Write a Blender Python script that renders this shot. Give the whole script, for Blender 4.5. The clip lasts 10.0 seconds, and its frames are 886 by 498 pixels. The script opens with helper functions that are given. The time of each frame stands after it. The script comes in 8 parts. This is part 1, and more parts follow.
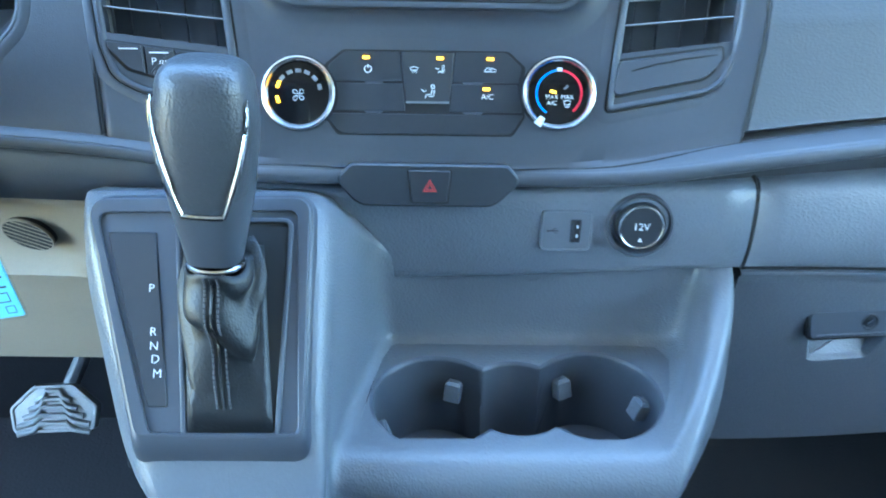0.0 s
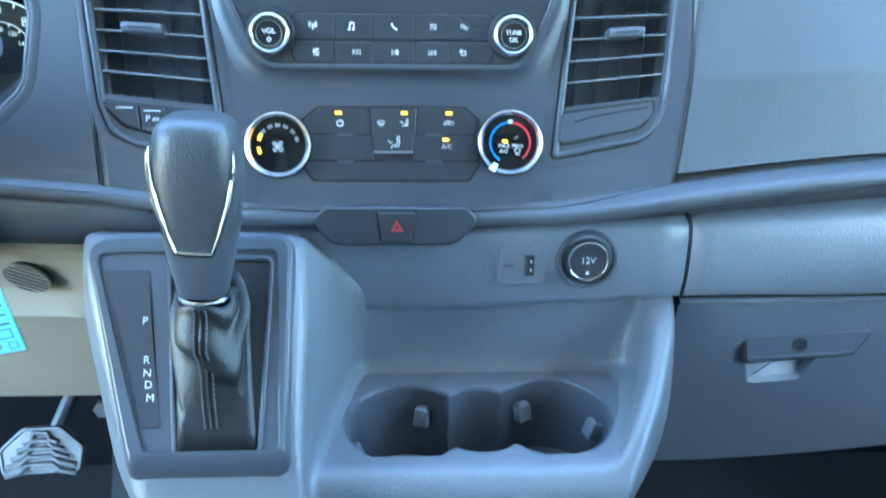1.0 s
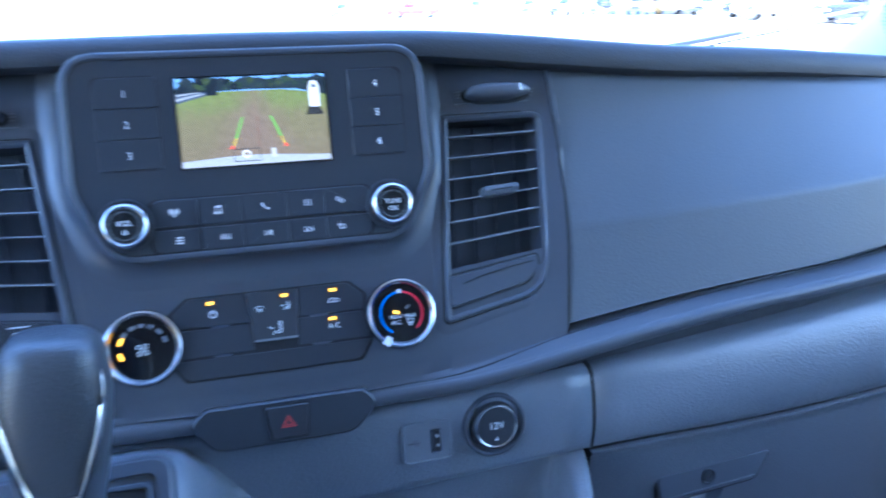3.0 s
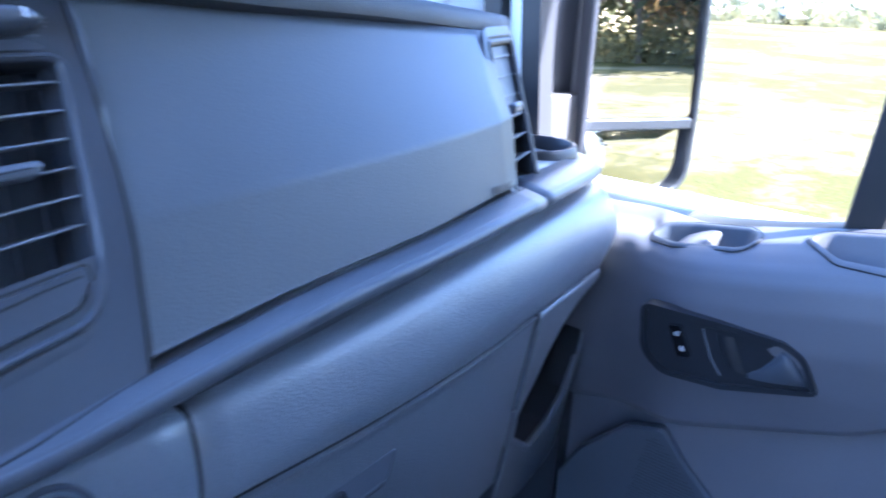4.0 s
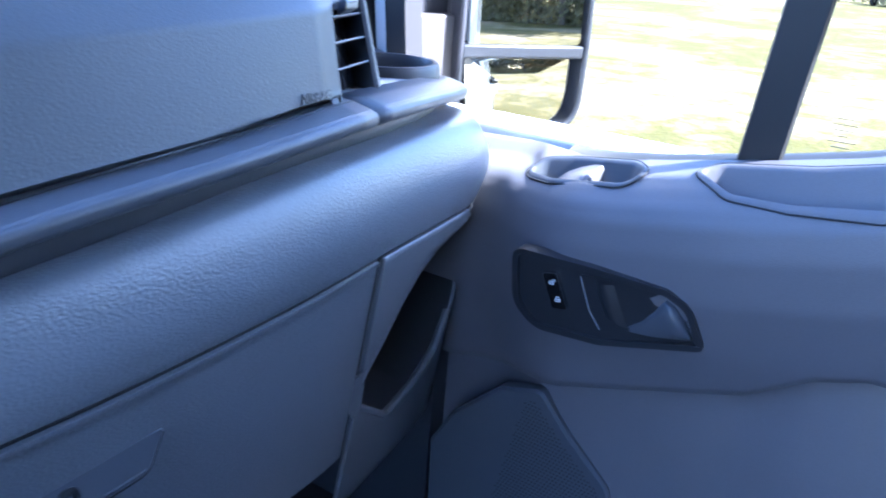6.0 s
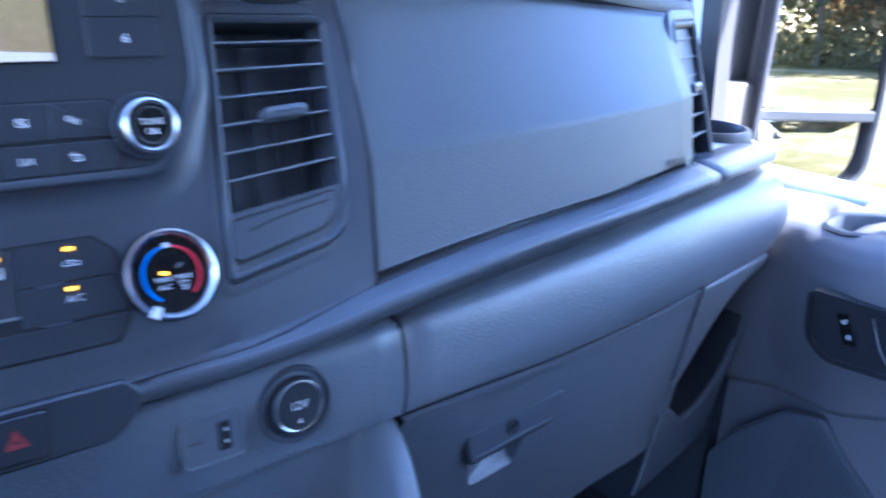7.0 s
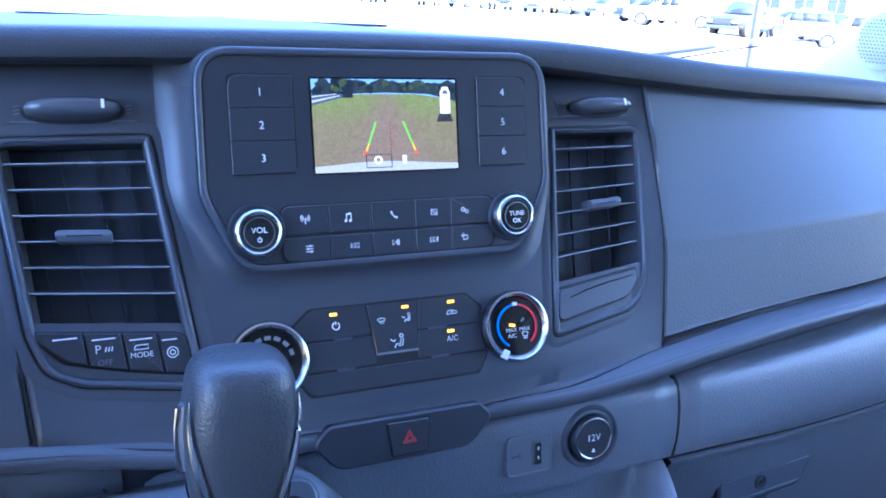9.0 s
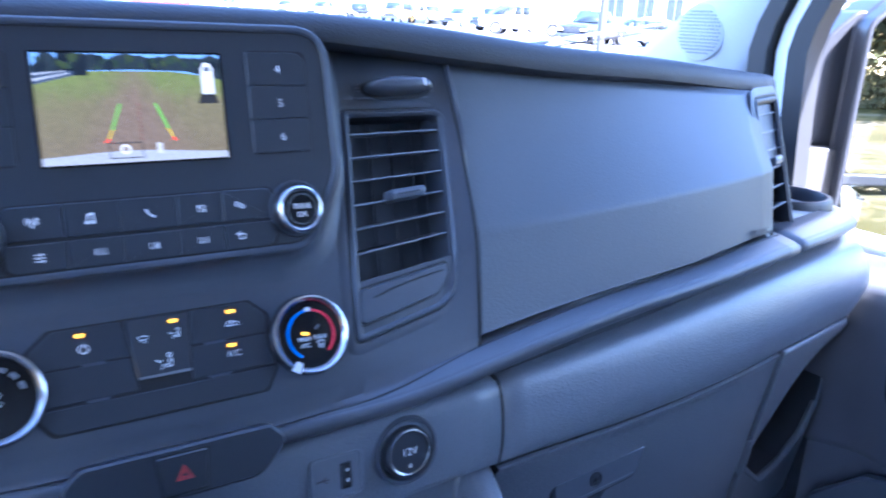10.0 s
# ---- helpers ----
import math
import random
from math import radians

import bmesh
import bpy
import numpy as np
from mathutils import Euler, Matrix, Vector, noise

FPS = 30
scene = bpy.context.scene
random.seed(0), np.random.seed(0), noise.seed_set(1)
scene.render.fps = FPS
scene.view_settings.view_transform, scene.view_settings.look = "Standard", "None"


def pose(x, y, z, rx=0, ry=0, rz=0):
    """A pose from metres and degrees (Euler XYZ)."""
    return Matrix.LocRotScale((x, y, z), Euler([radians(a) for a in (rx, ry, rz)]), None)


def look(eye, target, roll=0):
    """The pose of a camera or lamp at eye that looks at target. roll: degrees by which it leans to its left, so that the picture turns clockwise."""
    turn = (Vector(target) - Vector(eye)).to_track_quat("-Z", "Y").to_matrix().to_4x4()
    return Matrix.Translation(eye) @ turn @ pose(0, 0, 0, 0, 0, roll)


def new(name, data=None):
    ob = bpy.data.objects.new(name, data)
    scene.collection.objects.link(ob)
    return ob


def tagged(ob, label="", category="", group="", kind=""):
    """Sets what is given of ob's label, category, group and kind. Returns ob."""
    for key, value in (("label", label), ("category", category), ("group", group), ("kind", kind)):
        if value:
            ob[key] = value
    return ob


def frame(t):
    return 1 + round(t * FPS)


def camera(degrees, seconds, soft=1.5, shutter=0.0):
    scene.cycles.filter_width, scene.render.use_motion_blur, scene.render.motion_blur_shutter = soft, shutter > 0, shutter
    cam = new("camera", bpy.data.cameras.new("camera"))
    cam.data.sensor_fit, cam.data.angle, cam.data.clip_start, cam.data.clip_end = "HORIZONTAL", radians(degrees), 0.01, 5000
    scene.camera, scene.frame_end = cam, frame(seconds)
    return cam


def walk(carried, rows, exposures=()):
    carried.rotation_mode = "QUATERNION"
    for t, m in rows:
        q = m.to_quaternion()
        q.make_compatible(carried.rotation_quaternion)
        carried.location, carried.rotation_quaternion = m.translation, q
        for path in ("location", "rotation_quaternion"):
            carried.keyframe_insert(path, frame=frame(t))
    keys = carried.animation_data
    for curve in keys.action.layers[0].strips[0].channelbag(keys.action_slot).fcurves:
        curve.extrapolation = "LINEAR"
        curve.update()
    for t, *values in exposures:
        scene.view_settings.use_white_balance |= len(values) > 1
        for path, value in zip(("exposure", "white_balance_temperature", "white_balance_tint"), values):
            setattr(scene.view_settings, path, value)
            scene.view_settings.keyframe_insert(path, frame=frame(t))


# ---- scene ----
cam = camera(58.7, 10.0, soft=1.8, shutter=0.35)
PATH = [
    (0, (0.001, 0.0, 1.166), (0.041, 1.705, 0.121), 1.3),
    (0.5, (0.01, -0.044, 1.174), (0.099, 1.665, 0.139), 1.8),
    (1, (0.008, -0.052, 1.182), (0.103, 1.719, 0.256), 1.2),
    (1.5, (0.002, -0.07, 1.202), (0.089, 1.776, 0.436), 0.6),
    (2, (-0.003, -0.086, 1.205), (0.096, 1.817, 0.597), 0.2),
    (2.2, (-0.004, -0.08, 1.211), (0.097, 1.826, 0.613), 0.2),
    (3.3, (-0.028, 0.04, 1.168), (0.827, 1.754, 0.592), -0.9),
    (3.5, (-0.024, 0.075, 1.158), (1.064, 1.646, 0.567), -0.0),
    (4, (0.02, 0.128, 1.151), (1.492, 1.328, 0.524), 2.6),
    (4.5, (0.125, 0.14, 1.111), (1.74, 1.127, 0.464), 3.9),
    (5, (0.174, 0.136, 1.096), (1.809, 1.058, 0.406), 4.5),
    (5.2, (0.181, 0.136, 1.089), (1.81, 1.056, 0.383), 4.7),
    (6.3, (0.106, 0.131, 1.106), (1.597, 1.27, 0.414), 4.0),
    (6.5, (0.059, 0.117, 1.119), (1.478, 1.353, 0.44), 3.7),
    (7, (-0.044, 0.1, 1.14), (1.162, 1.555, 0.487), 2.9),
    (7.5, (-0.125, 0.076, 1.173), (0.865, 1.688, 0.526), 3.1),
    (8, (-0.158, 0.043, 1.196), (0.69, 1.743, 0.57), 3.0),
    (8.5, (-0.157, 0.047, 1.189), (0.63, 1.783, 0.585), 3.0),
    (9, (-0.154, 0.052, 1.195), (0.632, 1.787, 0.586), 3.1),
    (9.5, (-0.143, 0.056, 1.191), (0.753, 1.748, 0.613), 2.9),
    (10, (-0.089, 0.074, 1.174), (0.986, 1.662, 0.604), 2.9),
]
EXPOSE = [(0.0, 5.22, 5600, -4), (1.0, 5.30, 5600, -5), (1.6, 5.06, 5390, -3), (2.0, 4.60, 5120, -2), (2.2, 4.40, 5100, 2), (3.3, 4.25, 4780, 16), (4.2, 4.07, 4940, 20), (5.2, 3.78, 5050, 20), (6.5, 4.20, 4850, 19), (7.0, 4.25, 4860, 21), (7.5, 4.22, 4830, 22), (8.5, 4.24, 4780, 23), (9.5, 4.20, 4800, 23), (10.0, 4.08, 4900, 23)]
walk(cam, [(t, look(eye, target, roll)) for t, eye, target, roll in PATH], EXPOSE)

# ---- light ----
SUN_AZ, SUN_EL = 169.0, 42.0   # degrees: to the right of straight ahead, and above the horizon
world = bpy.data.worlds.new("sky")
scene.world = world
world.use_nodes = True
wn = world.node_tree
wn.nodes.clear()
sky = wn.nodes.new("ShaderNodeTexSky")
sky.sky_type = "NISHITA"
sky.sun_disc = False
sky.sun_elevation = radians(SUN_EL)
sky.sun_rotation = radians(SUN_AZ)
sky_bg = wn.nodes.new("ShaderNodeBackground")
sky_bg.inputs["Strength"].default_value = 0.15
sky_out = wn.nodes.new("ShaderNodeOutputWorld")
wn.links.new(sky.outputs[0], sky_bg.inputs[0])
wn.links.new(sky_bg.outputs[0], sky_out.inputs[0])

sun_data = bpy.data.lights.new("sun", "SUN")
sun_data.energy = 4.6
sun_data.angle = radians(0.5)
sun_data.color = (1.0, 0.90, 0.76)
sun = new("sun", sun_data)
to_sun = Vector((math.sin(radians(SUN_AZ)) * math.cos(radians(SUN_EL)), math.cos(radians(SUN_AZ)) * math.cos(radians(SUN_EL)), math.sin(radians(SUN_EL))))
sun.matrix_world = look(to_sun * 20, (0, 0, 0))


# ---- materials ----
def mat(name, colour, rough=0.5, metal=0.0, grain=0.0, grain_size=0.0012, mottle=0.08, spec=0.5, coat=0.0, emit=None, power=0.0, kind="noise"):
    """A procedural surface: colour varied at two scales, grain as fine relief, uneven gloss."""
    m = bpy.data.materials.new(name)
    m.use_nodes = True
    nt = m.node_tree
    n, l = nt.nodes, nt.links
    b = n["Principled BSDF"]
    b.inputs["Metallic"].default_value = metal
    b.inputs["Specular IOR Level"].default_value = spec
    b.inputs["Coat Weight"].default_value = coat
    co = n.new("ShaderNodeTexCoord")
    big = n.new("ShaderNodeTexNoise")
    big.inputs["Scale"].default_value = 9.0
    big.inputs["Detail"].default_value = 6.0
    l.new(co.outputs["Object"], big.inputs["Vector"])
    fine = n.new("ShaderNodeTexNoise")
    fine.inputs["Scale"].default_value = 420.0
    fine.inputs["Detail"].default_value = 3.0
    l.new(co.outputs["Object"], fine.inputs["Vector"])
    mixv = n.new("ShaderNodeMath")
    mixv.operation = "MULTIPLY_ADD"
    l.new(big.outputs["Fac"], mixv.inputs[0])
    mixv.inputs[1].default_value = 0.65
    half = n.new("ShaderNodeMath")
    half.operation = "MULTIPLY"
    half.inputs[1].default_value = 0.35
    l.new(fine.outputs["Fac"], half.inputs[0])
    l.new(half.outputs[0], mixv.inputs[2])
    ramp = n.new("ShaderNodeValToRGB")
    ramp.color_ramp.elements[0].position, ramp.color_ramp.elements[1].position = 0.3, 0.7
    ramp.color_ramp.elements[0].color = (*[c * (1 - mottle) for c in colour], 1)
    ramp.color_ramp.elements[1].color = (*[min(1, c * (1 + mottle)) for c in colour], 1)
    l.new(mixv.outputs[0], ramp.inputs[0])
    l.new(ramp.outputs[0], b.inputs["Base Color"])
    rr = n.new("ShaderNodeMapRange")
    rr.inputs["To Min"].default_value = max(0.02, rough - 0.07)
    rr.inputs["To Max"].default_value = min(1.0, rough + 0.07)
    l.new(mixv.outputs[0], rr.inputs["Value"])
    l.new(rr.outputs[0], b.inputs["Roughness"])
    if grain > 0:
        bump = n.new("ShaderNodeBump")
        bump.inputs["Strength"].default_value = grain
        bump.inputs["Distance"].default_value = grain_size * 0.4
        if kind == "hide":
            warp = n.new("ShaderNodeTexNoise")
            warp.inputs["Scale"].default_value = 0.35 / grain_size
            l.new(co.outputs["Object"], warp.inputs["Vector"])
            mixw = n.new("ShaderNodeMix")
            mixw.data_type = "VECTOR"
            mixw.inputs["Factor"].default_value = 0.0009
            l.new(co.outputs["Object"], mixw.inputs["A"])
            l.new(warp.outputs["Color"], mixw.inputs["B"])
            tex = n.new("ShaderNodeTexVoronoi")
            tex.feature = "SMOOTH_F1"
            tex.inputs["Scale"].default_value = 1.0 / grain_size
            l.new(mixw.outputs["Result"], tex.inputs["Vector"])
            l.new(tex.outputs["Distance"], bump.inputs["Height"])
        else:
            tex = n.new("ShaderNodeTexNoise")
            tex.inputs["Scale"].default_value = 1.0 / grain_size
            tex.inputs["Detail"].default_value = 4.0
            l.new(co.outputs["Object"], tex.inputs["Vector"])
            l.new(tex.outputs["Fac"], bump.inputs["Height"])
        l.new(bump.outputs[0], b.inputs["Normal"])
    if emit:
        b.inputs["Emission Color"].default_value = (*emit, 1)
        b.inputs["Emission Strength"].default_value = power
    return m


def mirror_mat(name, colour):
    m = bpy.data.materials.new(name)
    m.use_nodes = True
    nt = m.node_tree
    nt.nodes.clear()
    o = nt.nodes.new("ShaderNodeOutputMaterial")
    gl = nt.nodes.new("ShaderNodeBsdfGlossy")
    gl.inputs["Roughness"].default_value = 0.0
    gl.inputs["Color"].default_value = (*colour, 1)
    nt.links.new(gl.outputs[0], o.inputs[0])
    return m


def glass_mat(name, tint=(1, 1, 1), rough=0.0):
    m = bpy.data.materials.new(name)
    m.use_nodes = True
    nt = m.node_tree
    nt.nodes.clear()
    o = nt.nodes.new("ShaderNodeOutputMaterial")
    tr = nt.nodes.new("ShaderNodeBsdfTransparent")
    tr.inputs[0].default_value = (*tint, 1)
    gl = nt.nodes.new("ShaderNodeBsdfGlossy")
    gl.inputs["Roughness"].default_value = rough
    mx = nt.nodes.new("ShaderNodeMixShader")
    mx.inputs[0].default_value = 0.04
    nt.links.new(tr.outputs[0], mx.inputs[1])
    nt.links.new(gl.outputs[0], mx.inputs[2])
    nt.links.new(mx.outputs[0], o.inputs[0])
    return m


M_HIDE = mat("grained_plastic", (0.100, 0.109, 0.126), 0.36, grain=0.5, grain_size=0.0013, kind="hide")
M_AIRBAG = mat("airbag_panel_grey", (0.076, 0.084, 0.098), 0.47, grain=0.26, grain_size=0.0014, kind="hide")
M_HOOD = mat("dash_top_grey", (0.025, 0.027, 0.033), 0.62, grain=0.5, grain_size=0.0012, kind="hide")
M_PAD = mat("grained_pad", (0.135, 0.148, 0.174), 0.34, grain=0.55, grain_size=0.0015, kind="hide")
M_SOFT = mat("satin_plastic", (0.058, 0.064, 0.079), 0.37, grain=0.15, grain_size=0.0006)
M_TRIM = mat("smooth_grey_trim", (0.120, 0.130, 0.152), 0.32, grain=0.1, grain_size=0.0005)
M_CONSOLE = mat("console_grey", (0.120, 0.129, 0.146), 0.34, grain=0.5, grain_size=0.0014, kind="hide")
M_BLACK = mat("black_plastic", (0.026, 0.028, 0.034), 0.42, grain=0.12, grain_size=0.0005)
M_DEEP = mat("joint_black", (0.007, 0.007, 0.008), 0.6)
# duct and vane black, raised to put glare haze into the colour
M_DUCT = mat("duct_haze_grey", (0.046, 0.051, 0.064), 0.6)
M_GLOSS = mat("gloss_black", (0.006, 0.006, 0.007), 0.07, mottle=0.02)
# slat black, raised for the same haze
M_SLAT = mat("slat_haze_grey", (0.060, 0.066, 0.080), 0.42)
M_EDGE = mat("slat_edge_grey", (0.26, 0.275, 0.30), 0.35)
M_MODE = mat("smoked_gloss", (0.045, 0.047, 0.052), 0.12, mottle=0.03)
M_PANEL = mat("control_black", (0.028, 0.031, 0.038), 0.36, grain=0.12, grain_size=0.0005)
M_CHROME = mat("satin_chrome", (0.47, 0.47, 0.48), 0.24, metal=1.0, mottle=0.03)
M_LEATHER = mat("black_leather", (0.050, 0.054, 0.062), 0.40, grain=0.55, grain_size=0.0013, kind="hide")
M_BOOT = mat("boot_leather", (0.012, 0.013, 0.015), 0.42, grain=0.4, grain_size=0.0013, spec=0.4, kind="hide")
M_DRIVER = mat("driver_panel_grey", (0.062, 0.067, 0.080), 0.40, grain=0.4, grain_size=0.001)
M_THREAD = mat("dark_thread", (0.07, 0.07, 0.075), 0.8)
M_WHITE = mat("white_print", (0.75, 0.76, 0.78), 0.5)
M_GREYINK = mat("grey_print", (0.16, 0.165, 0.175), 0.5)
M_LIT = mat("backlit_print", (0.75, 0.76, 0.78), 0.5, emit=(0.85, 0.93, 1.0), power=0.013)
M_DIALLIT = mat("backlit_dial_print", (0.75, 0.76, 0.78), 0.5, emit=(0.88, 0.95, 1.0), power=0.035)
M_WHEEL = mat("glossy_wheel", (0.085, 0.092, 0.108), 0.22, mottle=0.04)
M_RED = mat("red_print", (0.55, 0.06, 0.06), 0.5)
M_BLUE = mat("blue_print", (0.02, 0.22, 0.75), 0.4)
M_ARCRED = mat("red_arc_print", (0.7, 0.02, 0.05), 0.4)
M_AMBER = mat("amber_lamp", (0.9, 0.5, 0.05), 0.4, emit=(1.0, 0.40, 0.01), power=0.24)
M_DOOR = mat("door_plastic", (0.096, 0.095, 0.110), 0.48, grain=0.35, grain_size=0.0009, kind="hide")
M_HANDLE = mat("handle_black", (0.018, 0.019, 0.023), 0.34, spec=0.35)
# grey dash plastic with warm light bounced off the ground coloured in
M_BEIGE = mat("knee_panel_warm_lit", (0.245, 0.208, 0.162), 0.6, grain=0.3, grain_size=0.001)
M_CARPET = mat("footwell_felt", (0.010, 0.010, 0.011), 0.95, grain=0.5, grain_size=0.003, spec=0.1)
M_FLOOR = mat("rubber_mat", (0.026, 0.026, 0.028), 0.8, spec=0.2, grain=0.6, grain_size=0.004)
M_LINER = mat("pale_headlining", (0.58, 0.575, 0.565), 0.85, grain=0.4, grain_size=0.002)
M_PILLAR = mat("pillar_trim", (0.36, 0.37, 0.385), 0.6, grain=0.25, grain_size=0.001)
M_BODY = mat("white_body_paint", (0.78, 0.78, 0.77), 0.25, coat=0.5, mottle=0.02)
M_RUBBER = mat("seal_rubber", (0.014, 0.014, 0.015), 0.65)
M_MIRROR = mirror_mat("mirror_silver", (0.62, 0.59, 0.50))
M_FOOT = mat("mirror_foot_grey", (0.05, 0.048, 0.048), 0.55, grain=0.2, grain_size=0.001)
M_GLASS = glass_mat("window_glass", (0.93, 0.96, 0.95))
# tint added to weaken the light that comes through the passenger window
M_SIDEGLASS = glass_mat("side_window_dimmer", (0.64, 0.67, 0.65))
M_STEEL = mat("pedal_steel", (0.20, 0.20, 0.20), 0.38, metal=0.7, mottle=0.25)
M_TAG = mat("blue_tag_card", (0.15, 0.47, 0.66), 0.35, mottle=0.05)
M_INK = mat("dark_ink", (0.02, 0.03, 0.05), 0.6)

# ---- building tools ----
def part(name, bm, material, parent=None, label="", smooth=40, bevel=0.0, solid=0.0, seg=2, m=None):
    """Links a bmesh as one mesh object, under a thing or a part."""
    bmesh.ops.recalc_face_normals(bm, faces=bm.faces) if solid == 0 else None
    me = bpy.data.meshes.new(name)
    bm.to_mesh(me)
    bm.free()
    me.materials.append(material)
    me.polygons.foreach_set("use_smooth", [True] * len(me.polygons))
    me.set_sharp_from_angle(angle=radians(smooth))
    ob = new(name, me)
    if m is not None:
        ob.matrix_basis = m
    if parent is not None:
        ob.parent = parent
    if solid:
        mod = ob.modifiers.new("thickness", "SOLIDIFY")
        mod.thickness, mod.offset = solid, -1.0
    if bevel:
        mod = ob.modifiers.new("edges", "BEVEL")
        mod.width, mod.segments, mod.limit_method, mod.angle_limit = bevel, seg, "ANGLE", radians(35)
        mod.harden_normals = False
    if label:
        tagged(ob, label)
    return ob


def thing(name, label, category, group="", kind="", at=(0, 0, 0)):
    ob = new(name)
    ob.empty_display_size = 0.02
    ob.location = at
    return tagged(ob, label, category, group, kind)


def curve(keys):
    """A smooth line along x through (x, y, z) keys: gives y, z at x."""
    k = np.array(keys, float)
    xs = k[:, 0]
    d = np.gradient(k[:, 1:], xs, axis=0)

    def at(x):
        if x <= xs[0]:
            v = k[0, 1:] + d[0] * (x - xs[0])
        elif x >= xs[-1]:
            v = k[-1, 1:] + d[-1] * (x - xs[-1])
        else:
            i = int(np.searchsorted(xs, x) - 1)
            h = xs[i + 1] - xs[i]
            s = (x - xs[i]) / h
            v = ((2 * s**3 - 3 * s**2 + 1) * k[i, 1:] + (s**3 - 2 * s**2 + s) * h * d[i]
                 + (-2 * s**3 + 3 * s**2) * k[i + 1, 1:] + (s**3 - s**2) * h * d[i + 1])
        return Vector((x, v[0], v[1]))
    return at


def loft(lines, bm=None, close=False):
    """Quads between successive lines of points."""
    bm = bm or bmesh.new()
    rows = [[bm.verts.new(p) for p in line] for line in lines]
    pairs = list(zip(rows, rows[1:])) + ([(rows[-1], rows[0])] if close else [])
    for a, b in pairs:
        for i in range(len(a) - 1):
            bm.faces.new((a[i], a[i + 1], b[i + 1], b[i]))
    return bm


def rounded(points, r, n=5):
    """A polygon with rounded corners. r: one radius, or one for each corner."""
    out = []
    c = len(points)
    for i, p in enumerate(points):
        p = Vector(p)
        a, b = Vector(points[i - 1]) - p, Vector(points[(i + 1) % c]) - p
        rad = r[i] if isinstance(r, (list, tuple)) else r
        if rad <= 0:
            out.append(p)
            continue
        ang = a.angle(b)
        t = min(rad / math.tan(ang / 2), a.length * 0.49, b.length * 0.49)
        p0, p1 = p + a.normalized() * t, p + b.normalized() * t
        for j in range(n + 1):
            s = j / n
            out.append(p0 * (1 - s) ** 2 + p * 2 * s * (1 - s) + p1 * s**2)
    return out


def rect(x0, y0, x1, y1):
    return [(x0, y0), (x1, y0), (x1, y1), (x0, y1)]


def slab(outline, w0, w1, bm=None, chamfer=0.0):
    """A plate from w0 to w1 over a flat outline, its front edge eased by chamfer."""
    bm = bm or bmesh.new()
    pts = [Vector((p[0], p[1])) for p in outline]
    area = sum(a.x * b.y - b.x * a.y for a, b in zip(pts, pts[1:] + pts[:1]))
    if area < 0:
        pts.reverse()
    n = len(pts)
    rings = [[bm.verts.new((p.x, p.y, w0)) for p in pts]]
    if chamfer:
        rings.append([bm.verts.new((p.x, p.y, w1 - chamfer)) for p in pts])
        inner = []
        for i, p in enumerate(pts):
            e = (pts[(i + 1) % n] - pts[i - 1])
            e = e.normalized() if e.length > 1e-9 else Vector((1, 0))
            inner.append(p + Vector((-e.y, e.x)) * chamfer)
        rings.append([bm.verts.new((p.x, p.y, w1)) for p in inner])
    else:
        rings.append([bm.verts.new((p.x, p.y, w1)) for p in pts])
    for a, b in zip(rings, rings[1:]):
        for i in range(n):
            bm.faces.new((a[i], a[(i + 1) % n], b[(i + 1) % n], b[i]))
    bm.faces.new(rings[-1])
    bm.faces.new(rings[0][::-1])
    return bm


def band(outer, inner, w0, w1, bm=None):
    """A frame: the strip between two outlines with as many points, from w0 to w1."""
    bm = bm or bmesh.new()
    n = len(outer)
    rows = [[bm.verts.new((p[0], p[1], w)) for p in o] for o, w in ((outer, w0), (outer, w1), (inner, w1), (inner, w0))]
    for a, b in zip(rows, rows[1:] + rows[:1]):
        for i in range(n):
            bm.faces.new((a[i], a[(i + 1) % n], b[(i + 1) % n], b[i]))
    return bm


def inset(points, d):
    """The outline moved inwards by d."""
    pts = [Vector((p[0], p[1])) for p in points]
    area = sum(a.x * b.y - b.x * a.y for a, b in zip(pts, pts[1:] + pts[:1]))
    s = 1 if area > 0 else -1
    out = []
    n = len(pts)
    for i, p in enumerate(pts):
        e = pts[(i + 1) % n] - pts[i - 1]
        e = e.normalized() if e.length > 1e-9 else Vector((1, 0))
        out.append(p + Vector((-e.y, e.x)) * d * s)
    return out


def lathe(profile, seg=40, bm=None, about=(0, 0)):
    """A turned form: profile of (radius, w) about the w axis."""
    bm = bm or bmesh.new()
    rows = []
    for r, w in profile:
        if r < 1e-6:
            rows.append([bm.verts.new((about[0], about[1], w))])
        else:
            rows.append([bm.verts.new((about[0] + r * math.cos(2 * math.pi * i / seg), about[1] + r * math.sin(2 * math.pi * i / seg), w)) for i in range(seg)])
    for a, b in zip(rows, rows[1:]):
        for i in range(seg):
            j = (i + 1) % seg
            if len(a) == 1 and len(b) > 1:
                bm.faces.new((a[0], b[j], b[i]))
            elif len(b) == 1 and len(a) > 1:
                bm.faces.new((a[i], a[j], b[0]))
            elif len(a) > 1:
                bm.faces.new((a[i], a[j], b[j], b[i]))
    return bm


def box(x0, x1, y0, y1, z0, z1, bm=None):
    return slab(rect(x0, y0, x1, y1), z0, z1, bm)


